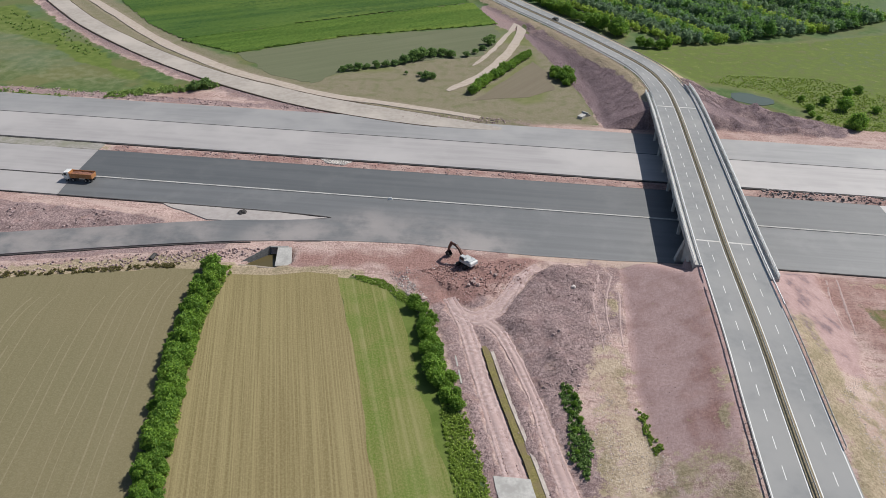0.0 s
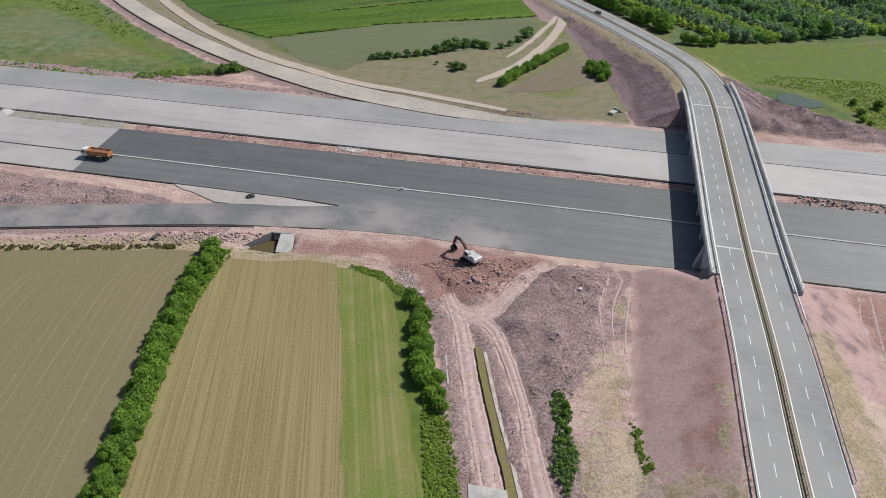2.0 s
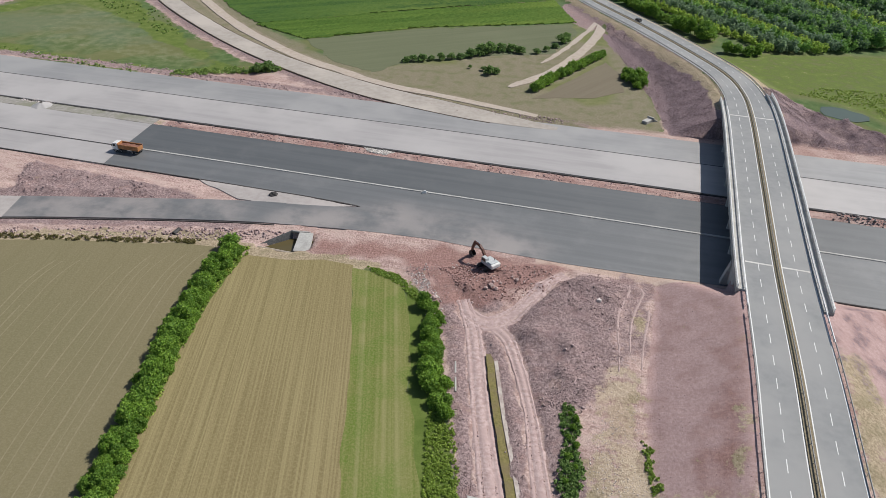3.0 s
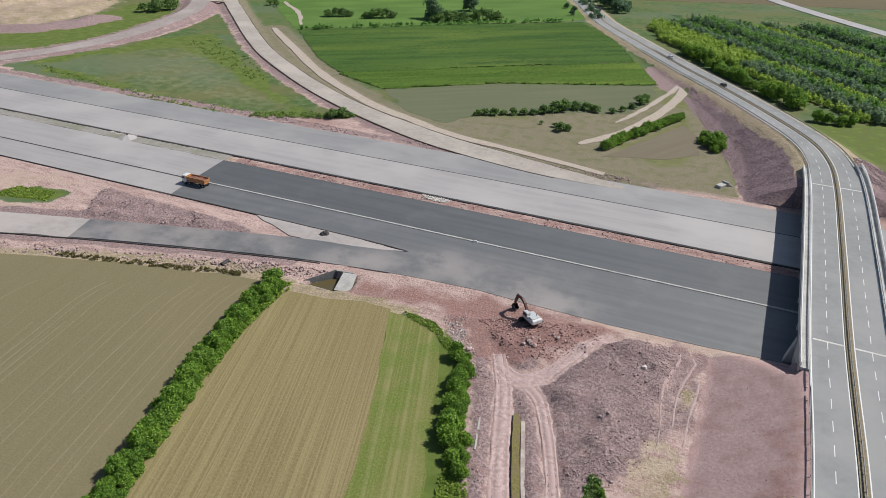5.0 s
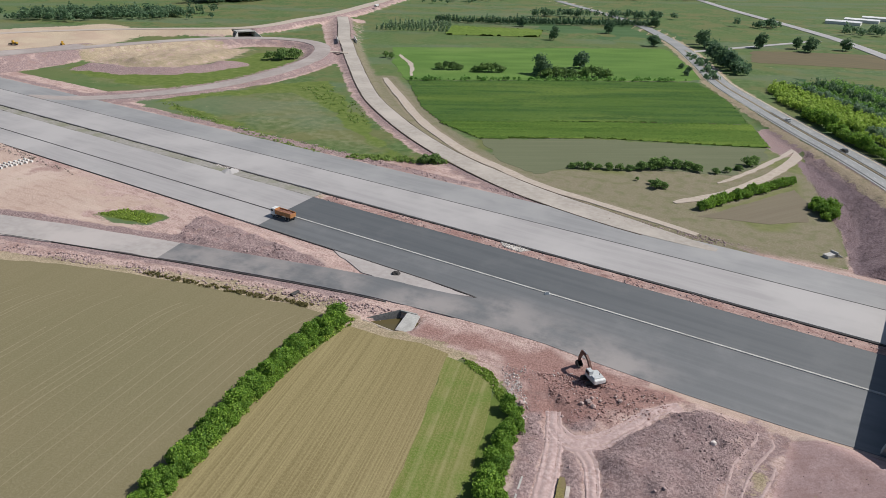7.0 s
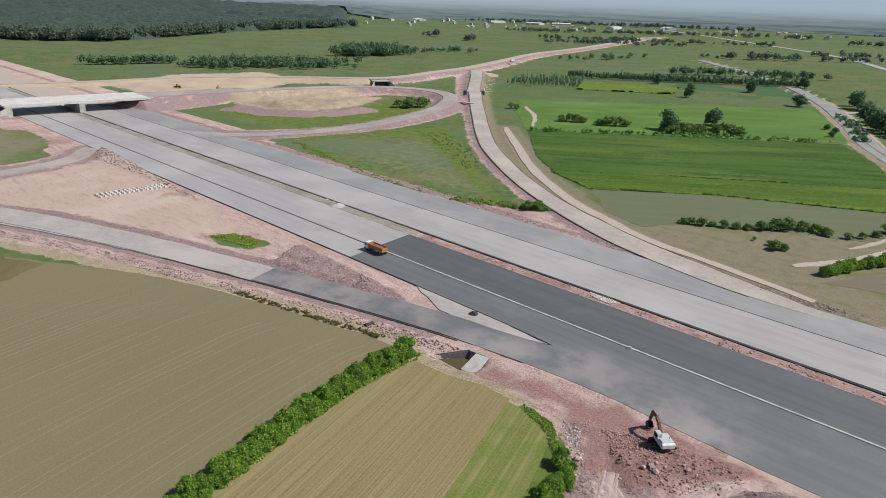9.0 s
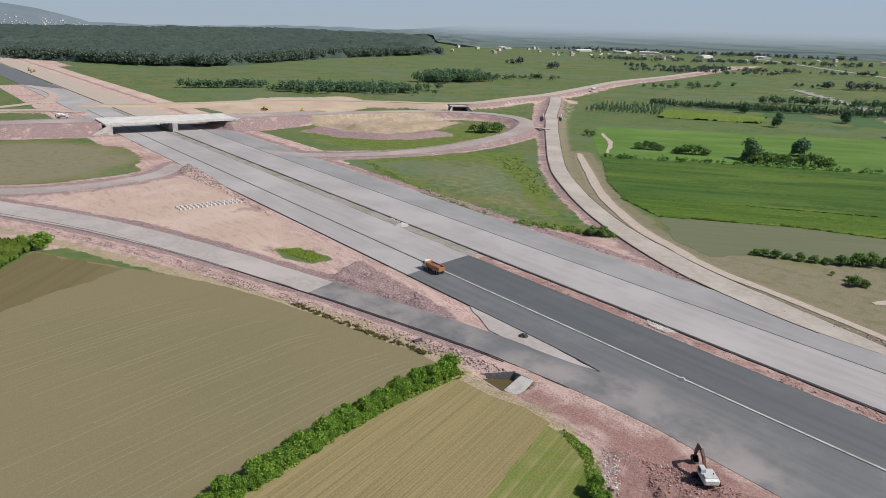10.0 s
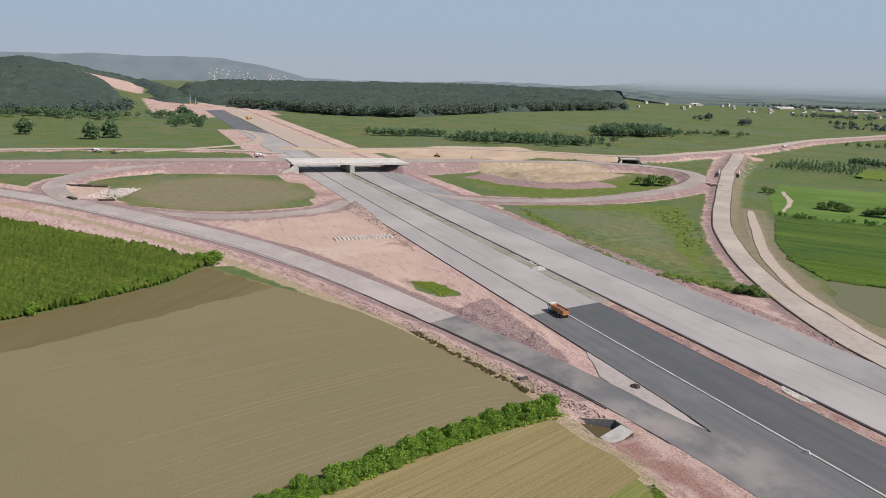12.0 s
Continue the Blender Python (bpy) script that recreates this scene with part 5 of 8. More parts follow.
# ---- fields ----
def field_material(name, c1, c2, c3, heading, row, contrast=1.0, big=0.02, far=None, leaves=0.0, bands=0.4):
    """Soil or crop with drill rows and wheel lines along a heading (radians)."""
    m, nt, bsdf = nodes_of(name)
    vec = place_of(nt)
    lines = add_noise(nt, vec, 1.0, 3, 0.5, stretch=(heading, 0.02, row))
    wide = add_noise(nt, vec, 1.0, 2, 0.5, stretch=(heading, 0.006, row * 0.22))
    grain = add_noise(nt, vec, 2.2, 5, 0.7)
    blot = add_noise(nt, vec, big, 4, 0.5)
    col = add_mix(nt, add_ramp(nt, lines, 0.5 - 0.16 / contrast, 0.5 + 0.16 / contrast), c1, c2)
    col = add_mix(nt, add_ramp(nt, wide, 0.54, 0.68, 0, bands), col, c3)
    col = add_mix(nt, add_ramp(nt, blot, 0.4, 0.65, 0, 0.45), col, far or c1)
    col = add_mix(nt, add_ramp(nt, grain, 0.42, 0.64, 0, 0.38), col, c3)
    nt.links.new(col, bsdf.inputs["Base Color"])
    bsdf.inputs["Roughness"].default_value = 0.95
    bsdf.inputs["Specular IOR Level"].default_value = 0.12
    add_bump(nt, bsdf, add_math(nt, "ADD", lines, grain), 0.5, 0.12)
    if leaves:
        tr = nt.nodes.new("ShaderNodeBsdfTranslucent")
        nt.links.new(col, tr.inputs["Color"])
        mx = nt.nodes.new("ShaderNodeMixShader")
        mx.inputs[0].default_value = leaves
        nt.links.new(bsdf.outputs[0], mx.inputs[1])
        nt.links.new(tr.outputs[0], mx.inputs[2])
        nt.links.new(mx.outputs[0], nt.nodes["Material Output"].inputs["Surface"])
    return m


def heading(a, b):
    return math.atan2(b[1] - a[1], b[0] - a[0])


FZ = 0.04
M_F_LEFT = field_material("young_crop_field", (0.178, 0.153, 0.084), (0.206, 0.178, 0.104), (0.258, 0.226, 0.142), heading((-96, 122), (-91, 60)), 0.9, 0.25, far=(0.163, 0.152, 0.082), bands=0.05)
fallow = slab("field_fallow", FIELD_LEFT, FZ, 0.3, M_F_LEFT, "brown-green field with pale wheel lines", "field", worn=0.5)
slab("field_corner", [(-241, 82.5), (-202, 97.4), (-193, 67), (-181, 27), (-168, -40), (-196, -62), (-206, 12), (-214, 38), (-224, 66)], FZ + 0.006, 0.2,
     field_material("damp_field_corner", (0.125, 0.105, 0.05), (0.15, 0.125, 0.062), (0.2, 0.165, 0.085), heading((-241, 82), (-185, 14)), 0.4, 0.6), "darker damp corner of a field", "field", worn=1.2)
M_F_MID = field_material("stubble_field", (0.19, 0.152, 0.074), (0.27, 0.225, 0.114), (0.335, 0.285, 0.15), heading((-49, 121), (-38, 57)), 2.3, 1.1, far=(0.205, 0.168, 0.078), bands=0.2)
slab("field_stubble", FIELD_MID, FZ, 0.3, M_F_MID, "tan stubble field with drill rows", "field", worn=0.4)
M_F_GREEN = field_material("mown_grass_strip", (0.132, 0.155, 0.038), (0.185, 0.195, 0.065), (0.285, 0.26, 0.125), heading((-48, 121), (-36, 57)), 1.6, 0.9, big=0.14, far=(0.08, 0.16, 0.016), bands=0.5)
slab("field_grass_strip", [(x - 1.0 if i in (0, 10, 11, 12) or i == len(FIELD_GREEN) - 1 or (x, y) in ((-30.3, 10), (-36.3, 57), (-40.3, 79), (-43.8, 96)) else x, y) for i, (x, y) in enumerate(FIELD_GREEN)], FZ - 0.012, 0.3, M_F_GREEN, "bright green strip of mown grass", "field", worn=0.5)
ROWS_FAR = heading((-143, 311), (-9, 384))
slab("field_olive", F_OLIVE, 0.015, 0.3, field_material("sprouting_field", (0.122, 0.136, 0.078), (0.145, 0.158, 0.093), (0.172, 0.18, 0.113), ROWS_FAR, 0.5, 0.6), "olive sprouting field", "field", worn=1.6)
slab("field_meadow", F_GRASS, FZ, 0.3, field_material("meadow_strips", (0.075, 0.15, 0.03), (0.115, 0.205, 0.045), (0.165, 0.24, 0.07), ROWS_FAR, 0.06, 1.0, big=0.01, far=(0.07, 0.14, 0.035)), "green meadow in long strips", "field", worn=1.5)
slab("field_brown", F_BROWN, FZ, 0.3, field_material("ploughed_field", (0.14, 0.115, 0.075), (0.17, 0.135, 0.085), (0.12, 0.13, 0.055), 0.0, 0.2, 0.7), "brown ploughed field", "field", worn=1.5)
slab("field_triangle", F_TRI, 0.01, 0.3, field_material("bare_triangle", (0.165, 0.14, 0.1), (0.19, 0.165, 0.118), (0.22, 0.19, 0.14), heading((-5, 248), (24, 289)), 0.8, 0.6), "small bare three-cornered field", "field", worn=0.5)
slab("field_far_strip", [(-120, 660), (-60, 700), (-150, 860), (-300, 760), (-210, 705)], FZ, 0.3, field_material("far_crops", (0.0552, 0.11, 0.0435), (0.0782, 0.14, 0.058), (0.101, 0.15, 0.0725), ROWS_FAR, 0.08, 1.0), "long green crop strips", "field", worn=2)
slab("field_far_green", [(60, 470), (300, 460), (320, 550), (20, 552)], FZ, 0.3, field_material("far_beet", (0.0414, 0.09, 0.0362), (0.0552, 0.11, 0.0435), (0.0828, 0.13, 0.0653), 0.0, 0.1, 1.0), "dark green beet field", "field", worn=2)


def crop_patch(name, poly, ang, along_step, row_step, height, material, label, ragged=0.4):
    """Standing crop: ragged leaf rows over an outline."""
    c, s_ = math.cos(ang), math.sin(ang)
    P = np.array(poly)
    u, v = P[:, 0] * c + P[:, 1] * s_, -P[:, 0] * s_ + P[:, 1] * c
    us, vs = np.arange(u.min(), u.max(), along_step), np.arange(v.min(), v.max(), row_step / 2)
    U, V = np.meshgrid(us, vs)
    crest = (np.arange(len(vs)) % 2)[:, None]
    U = U + rng.uniform(-0.3, 0.3, U.shape) * along_step
    V = V + rng.uniform(-0.2, 0.2, U.shape) * row_step
    X, Y = U * c - V * s_, U * s_ + V * c
    d = inside(X, Y, poly)
    lump = fbm(X, Y, 14, 61, 3)
    Z = np.where(crest == 1, height * (0.55 + 0.6 * lump) * rng.uniform(1 - ragged, 1 + ragged, U.shape), height * 0.2 * lump)
    Z = Z * np.clip(d / 1.2 + 0.6, 0.02, 1) + 0.02
    n, m_ = U.shape
    idx = (np.arange(n - 1)[:, None] * m_ + np.arange(m_ - 1)[None, :]).ravel()
    q = np.stack([idx, idx + 1, idx + 1 + m_, idx + m_], 1)
    ok = d.ravel() > 0
    q = q[ok[q].all(1)]
    used, inv = np.unique(q, return_inverse=True)
    ob = obj(name, np.stack([X.ravel(), Y.ravel(), Z.ravel()], 1)[used], inv.reshape(-1, 4), material)
    return tagged(ob, label, "crop", kind="stuff")


M_CORN = field_material("maize_leaves", (0.07, 0.15, 0.03), (0.125, 0.22, 0.045), (0.22, 0.31, 0.065), ROWS_FAR, 0.25, 1.2, big=0.03, far=(0.11, 0.18, 0.042), leaves=0.35, bands=0.75)
M_CORN2 = field_material("bean_rows", (0.05, 0.12, 0.035), (0.095, 0.18, 0.045), (0.2, 0.28, 0.065), ROWS_FAR, 0.18, 1.6, big=0.02, far=(0.09, 0.175, 0.035), leaves=0.35, bands=0.6)
M_CORN3 = field_material("tall_maize", (0.055, 0.11, 0.018), (0.11, 0.17, 0.028), (0.22, 0.27, 0.055), heading((-371, 13), (-243, 84)), 0.5, 1.3, big=0.05, far=(0.05, 0.1, 0.016), leaves=0.3)
crop_patch("maize_rows", F_CORN1, ROWS_FAR, 0.9, 1.3, 0.9, M_CORN, "low green maize in rows")
crop_patch("bean_rows", F_CORN2, ROWS_FAR, 1.3, 2.2, 0.5, M_CORN2, "dark green bean rows")
crop_patch("tall_maize", CORN_LEFT, heading((-371, 13), (-243, 84)), 1.0, 1.5, 2.6, M_CORN3, "tall dark green maize beside the ramp", 0.5)
crop_patch("sunflower_field", F_YELLOW, ROWS_FAR, 1.8, 2.6, 1.6, field_material("yellow_green_crop", (0.12, 0.18, 0.0362), (0.156, 0.22, 0.0508), (0.0828, 0.14, 0.0435), ROWS_FAR, 0.1), "yellow-green standing crop")

# ---- trees and bushes ----
M_BARK = surface("bark", (0.09, 0.07, 0.05), (0.15, 0.12, 0.09), None, 0.5, 4.0, 0.95, here=False)
L_HEDGE = leafy("hedge_leaves", (0.085, 0.19, 0.026), (0.36, 0.55, 0.085))
L_DARK = leafy("dark_leaves", (0.085, 0.155, 0.08), (0.2, 0.31, 0.15))
L_BLUE = leafy("bluish_leaves", (0.17, 0.26, 0.14), (0.33, 0.44, 0.24))
L_YELLOW = leafy("yellow_green_leaves", (0.29, 0.42, 0.065), (0.5, 0.63, 0.14))
L_SCRUB = leafy("scrub_leaves", (0.1, 0.18, 0.05), (0.25, 0.38, 0.11))
L_MID = leafy("mid_green_leaves", (0.129, 0.27, 0.058), (0.285, 0.47, 0.123))


def leaf_cloud(blobs, size, density=1.0):
    """Small leaf clumps over the skins of the given balls (x, y, z, rx, ry, rz)."""
    V, F, base = [], [], 0
    for cx, cy, cz, rx, ry, rz in blobs:
        n = max(10, int(density * 7.0 * (rx * ry + rx * rz + ry * rz) / 3 / size**2))
        d = rng.normal(size=(n, 3))
        d /= np.linalg.norm(d, axis=1)[:, None]
        d[:, 2] = np.where(d[:, 2] < -0.35, -d[:, 2], d[:, 2])
        lump = 1 + 0.22 * np.sin(d[:, :1] * 5.1 + cx) * np.sin(d[:, 1:2] * 4.3 + cy) + 0.14 * np.sin(d[:, 2:] * 9.0 + cx + cy)
        r = (0.4 + 0.85 * rng.uniform(0, 1, n)[:, None] ** 0.8) * lump
        p = np.array([cx, cy, cz]) + d * r * np.array([rx, ry, rz])
        nrm = d + rng.normal(scale=0.7, size=(n, 3))
        nrm /= np.linalg.norm(nrm, axis=1)[:, None]
        t = np.cross(nrm, rng.normal(size=(n, 3)))
        t /= np.linalg.norm(t, axis=1)[:, None]
        b = np.cross(nrm, t)
        k = size * rng.uniform(0.55, 1.25, n)[:, None]
        quad = np.stack([p - t * k - b * k * 0.6, p + t * k * 0.2 - b * k, p + t * k + b * k * 0.5, p - t * k * 0.3 + b * k], 1)
        V.append(quad.reshape(-1, 3))
        F.append(base + np.arange(4 * n).reshape(-1, 4))
        base += 4 * n
    return np.concatenate(V), np.concatenate(F)


def plant(name, label, category, height, radius, leaf, material, trunk=0.12, blobs=9, low=0.25, flat=1.0):
    """A bush or tree at the origin: a tapered trunk with limbs, and a crown of leaf clumps."""
    th = thing(name, label, category)
    bm = rod(bmesh.new(), (0, 0, -0.3), (0, 0, height * 0.55), trunk, 8, trunk * 0.55)
    balls = []
    for i in range(blobs):
        a = 2.4 * i + random.uniform(-0.4, 0.4)
        rr = radius * math.sqrt((i + 0.4) / blobs) * 0.68
        z = height * (low + (0.78 - low) * random.random()) * (1 - 0.28 * (rr / radius) ** 2 * flat)
        r = radius * random.uniform(0.2, 0.44)
        c = (rr * math.cos(a), rr * math.sin(a), z)
        balls.append((*c, r, r, r * random.uniform(0.75, 1.0) * min(1.3, height / radius / 1.5)))
        rod(bm, (0, 0, height * random.uniform(0.15, 0.4)), (c[0] * 0.8, c[1] * 0.8, c[2]), trunk * 0.4, 5, trunk * 0.15)
    balls.append((0, 0, height * 0.74, radius * 0.5, radius * 0.5, height * 0.26))
    part("trunk", bm, M_BARK, th)
    v, f = leaf_cloud(balls, leaf)
    obj("crown", v, f, material, th)
    return th


def planted(kinds, spots, group="", spread=0.22):
    """Copies of the given plants at spots (x, y, scale), standing on the ground."""
    zs = grade(np.array([p[0] for p in spots]), np.array([p[1] for p in spots]))
    for (x, y, k), z in zip(spots, zs):
        src = random.choice(kinds)
        sx = k * random.uniform(1 - spread, 1 + spread)
        ob = copy_thing(src, pose(x, y, float(z), 0, 0, random.uniform(0, 360)) @ Matrix.Diagonal((sx, sx, k * random.uniform(0.85, 1.15), 1)))
        if group:
            ob["group"] = group


def park(kinds):
    """Takes the models themselves out of the scene, once copied."""
    for k in kinds:
        for o in (*k.children_recursive, k):
            bpy.data.objects.remove(o)


bushes = [plant("bush", "dense bright green hedge bush", "bush", 5.0, 3.0, 0.25, L_HEDGE, 0.1, 26, 0.16) for _ in range(5)]
line = [(-79.6, 125, 0, 1), (-80.4, 109, 0, 1), (-79.8, 95, 0, 1), (-78.6, 86, 0, 1), (-77.1, 74, 0, 1), (-76.2, 65, 0, 1), (-74.4, 54, 0, 1), (-71, 30, 0, 1)]
spots = []
for x, y, z, a in points_along(line, 1.0):
    spots.append((x - 0.7 + random.uniform(-0.9, 0.9), y + random.uniform(-0.6, 0.6), random.choice((0.3, 0.4, 0.5, 0.56, 0.6, 0.66, 0.76))))
    for side in (-1, 1):
        if random.random() < 0.75:
            spots.append((x - 0.7 + side * random.uniform(1.4, 2.5), y + random.uniform(-1, 1), random.uniform(0.24, 0.46)))
planted(bushes, spots, "bushes in the field hedge")
spots = []
for x, y, z, a in points_along([(-29.6, 109.5, 0, 1), (-28.2, 103, 0, 1), (-27.2, 97, 0, 1), (-26.3, 90, 0, 1), (-24.6, 84, 0, 1), (-23.2, 78, 0, 1)], 1.6):
    spots += [(x + random.uniform(-1.8, 0), y + random.uniform(-0.8, 0.8), random.uniform(0.3, 0.7)), (x + random.uniform(0, 1.8), y + random.uniform(-0.8, 0.8), random.uniform(0.28, 0.5))]
planted(bushes, spots, "bushes beside the haul track", 0.15)
planted(bushes, [(-0.2, 81, 0.18), (0.8, 79.5, 0.24), (0.2, 77.5, 0.26), (-0.6, 75.5, 0.22), (0.6, 73.5, 0.27), (-0.8, 71, 0.22), (0.3, 69, 0.2), (-1.4, 66, 0.17)], "shrubs on the dry bank", 0.15)
planted(bushes, [(-9.6 + i * 0.74 + random.uniform(-0.5, 0.5), 247 + i * 1.22 + random.uniform(-0.5, 0.5), random.uniform(0.5, 0.8)) for i in range(40)], "bushes beside the broken track", 0.2)
planted(bushes, [(29, 262, 0.9), (31.5, 266, 1.0), (28, 269, 0.9), (32, 259, 0.8), (30, 257, 0.6), (33, 262, 0.8), (26, 266, 0.6), (27, 273, 0.6), (128, 213, 0.8), (130.5, 216, 1.0), (133, 222, 0.6), (134, 233, 0.9), (130, 240, 0.7), (138, 238, 0.8), (142, 246, 0.7), (150, 252, 0.6), (120, 232, 0.5),
                 (118, 226, 0.5), (117, 219, 0.45), (122, 243, 0.5), (146, 231, 0.6)], "bushes beside the brook", 0.2)
planted(bushes, [(p[0] + random.uniform(-2.5, 2.5), p[1] + random.uniform(-1.5, 1.5), random.uniform(0.8, 1.5)) for p in points_along([(24, 425, 0, 1), (45, 378, 0, 1), (56, 350, 0, 1), (71, 328, 0, 1)], 4.5)] + [(75, 311, 0.9), (79, 309.5, 0.8), (84, 309, 0.9), (88, 310, 1.0)], "bushes between road and plantation", 0.2)
planted(bushes, [(-243, 86, 1.25), (-232, 70, 0.6), (-225, 60, 0.6), (-219, 48, 0.65), (-214, 36, 0.7), (-209, 22, 0.75), (-206, 12, 0.7), (-251, 82, 0.8)], "bushes at the edge of the maize", 0.2)
park(bushes)
shrubs = [plant("shrub", "dark green thicket shrub", "shrub", 3.4, 2.9, 0.3, L_SCRUB, 0.1, 13) for _ in range(3)]
planted(shrubs, [(-123, 245.5, 0.5), (-118.5, 247.5, 0.95), (-115, 250, 1.0), (-127, 244, 0.35), (-112, 250.5, 0.5)], "shrubs by the motorway", 0.15)
planted(shrubs, [(-63, 271, 0.7), (-60, 272.5, 0.8), (-56.5, 273.5, 0.85), (-53, 275, 0.7), (-49, 276.5, 0.8), (-45, 278, 0.7), (-41, 280, 0.75), (-37, 283, 1.0), (-33, 287, 1.2), (-29.5, 289.5, 1.45), (-25, 293, 1.2), (-20, 294, 1.0), (-16, 292, 0.9),
                 (-27.5, 262, 1.0), (-25, 264, 0.7), (-9, 293, 0.7), (-5, 297, 0.8), (-1, 303, 0.7), (2.5, 311, 1.2), (4, 317, 1.0), (-30, 266, 0.5), (-36, 268, 0.4)], "shrubs along the olive field", 0.15)
planted(shrubs, [(-206, 446, 1.5), (-202, 449, 1.6), (-198, 451, 1.5), (-194, 453, 1.2), (-181, 451, 1.3), (-177, 453.5, 1.6), (-173, 456, 1.7), (-169, 458, 1.5), (-165, 460, 1.3), (-110, 473, 1.8), (-106, 476, 2.0), (-102, 478.5, 2.0), (-97, 481, 1.8), (-118, 468, 1.6), (-123, 466, 1.7), (-131, 458, 1.9), (-127, 462, 1.8)], "shrubs between the meadows", 0.15)
planted(shrubs, [(-321, 421, 2.3), (-315, 427, 1.9), (-326, 414, 1.8), (-318, 416, 1.6), (-262, 470, 1.2), (-259, 474, 1.0), (-255, 466, 0.9)], "shrubs on the grassy islands", 0.15)
park(shrubs)
trees = [plant("tree", "broad dark green field tree", "tree", 10.5, 5.4, 0.55, L_DARK, 0.3, 15, 0.16) for _ in range(3)]
planted(trees, [(-139, 466, 1.25), (-133, 462, 1.0), (-122, 506, 1.0), (-41, 606, 1.2), (-36, 590, 1.1), (-24, 560, 1.3), (-30, 572, 1.2), (-20, 548, 0.9), (-54, 672, 1.3), (-60, 690, 1.1), (-50, 520, 0.35), (-50, 532, 0.4), (-57, 548, 0.4), (-95, 655, 1.0)], "field trees")
planted(trees, [(-866, 34, 1.5), (-790, 92, 1.5), (-800, 112, 1.7), (-810, 98, 1.2), (-1089, 245, 2.0), (-924, 232, 1.2), (-950, 240, 1.1), (-980, 228, 1.0), (-1010, 236, 1.2), (-935, 205, 0.8), (-182, 640, 1.2), (-240, 720, 1.0), (-150, 720, 1.0), (-118, 800, 1.1),
                (30, 700, 1.2), (60, 730, 1.1), (150, 455, 1.1), (190, 460, 1.0), (230, 470, 1.1), (-10, 700, 1.2), (20, 715, 1.0)], "field trees")
park(trees)


# planted rows of young trees beside the road
def tree_row(a, ang, material, label, step, radius, height, poly, leaf=0.42):
    blobs, c, s_ = [], math.cos(ang), math.sin(ang)
    for i in range(-5, 90):
        x, y = a[0] + c * i * step + random.uniform(-0.8, 0.8), a[1] + s_ * i * step + random.uniform(-0.8, 0.8)
        if float(inside(np.array([x]), np.array([y]), poly)[0]) > 0.5:
            k = random.uniform(0.75, 1.15)
            for _ in range(3):
                dx, dy, tall = random.uniform(-1, 1) * radius * 0.6, random.uniform(-1, 1) * radius * 0.6, height * k * random.uniform(0.75, 1.2)
                blobs.append((x + dx, y + dy, tall * 0.5, radius * 0.42, radius * 0.42, tall * 0.5))
            blobs.append((x, y, height * 0.3, radius * 0.8, radius * 0.8, height * 0.28))
    if blobs:
        v, f = leaf_cloud(blobs, leaf, 0.62)
        tagged(obj("tree_row", v, f, material), label, "tree row", "rows of the plantation", "stuff")


ROW_DIR = heading((24, 432), (92, 316))
side = (-math.sin(ROW_DIR), math.cos(ROW_DIR))
pattern = [(L_YELLOW, 2.0, 3.4, "bright yellow-green young trees"), (L_BLUE, 2.6, 4.6, "dark bluish young trees"), (L_BLUE, 2.6, 5.0, "dark bluish young trees"), (L_MID, 2.8, 5.2, "green young trees"),
           (L_YELLOW, 2.4, 4.2, "bright yellow-green young trees"), (L_YELLOW, 2.2, 4.0, "bright yellow-green young trees"), (L_BLUE, 3.0, 5.5, "dark bluish young trees"), (L_MID, 2.8, 4.8, "green young trees"), (L_MID, 2.8, 5.0, "green young trees"),
           (L_DARK, 3.4, 7.0, "tall dark green trees"), (L_MID, 3.4, 7.2, "tall green trees"), (L_MID, 3.4, 7.2, "tall green trees"), (L_DARK, 3.4, 7.0, "tall dark green trees")]
POPLARS_NORTH = [(46, 398), (110, 425), (200, 470), (80, 520), (2, 505), (14, 440), (44, 405)]
POPLARS_SOUTH = [(46, 396), (54, 374), (74, 330), (88, 313), (117, 317), (169, 336), (197, 339), (240, 350), (300, 420), (205, 466), (110, 422)]
for k in range(31):
    mat_, r, h, lab = pattern[k % len(pattern)]
    o = 2 + k * 4.6
    at = (20 + side[0] * o - math.cos(ROW_DIR) * 90, 440 + side[1] * o - math.sin(ROW_DIR) * 90)
    if k < 6:
        tree_row(at, ROW_DIR, L_YELLOW, "planted row of bright yellow-green young trees", 2.6, 2.6, 4.4, POPLARS_NORTH)
        tree_row(at, ROW_DIR, mat_, "planted row of " + lab, 2.9, r, h, POPLARS_SOUTH)
    else:
        tree_row(at, ROW_DIR, mat_, "planted row of " + lab, 2.9, r, h, POPLARS)
for k in range(4):
    tree_row((-352 + k * 3, 596 + k * 16), heading((-342, 600), (-288, 622)), L_BLUE, "planted row of dark green young poplars", 4.2, 1.3, 7.0, [(-345, 590), (-300, 586), (-280, 622), (-300, 690), (-360, 700)], 0.5)
for k in range(3):
    tree_row((-330 + k * 4, 690 + k * 10), ROWS_FAR, L_DARK, "planted row of dark green young poplars", 3.6, 2.0, 6.5, [(-330, 690), (-120, 800), (-130, 840), (-350, 740)], 0.55)


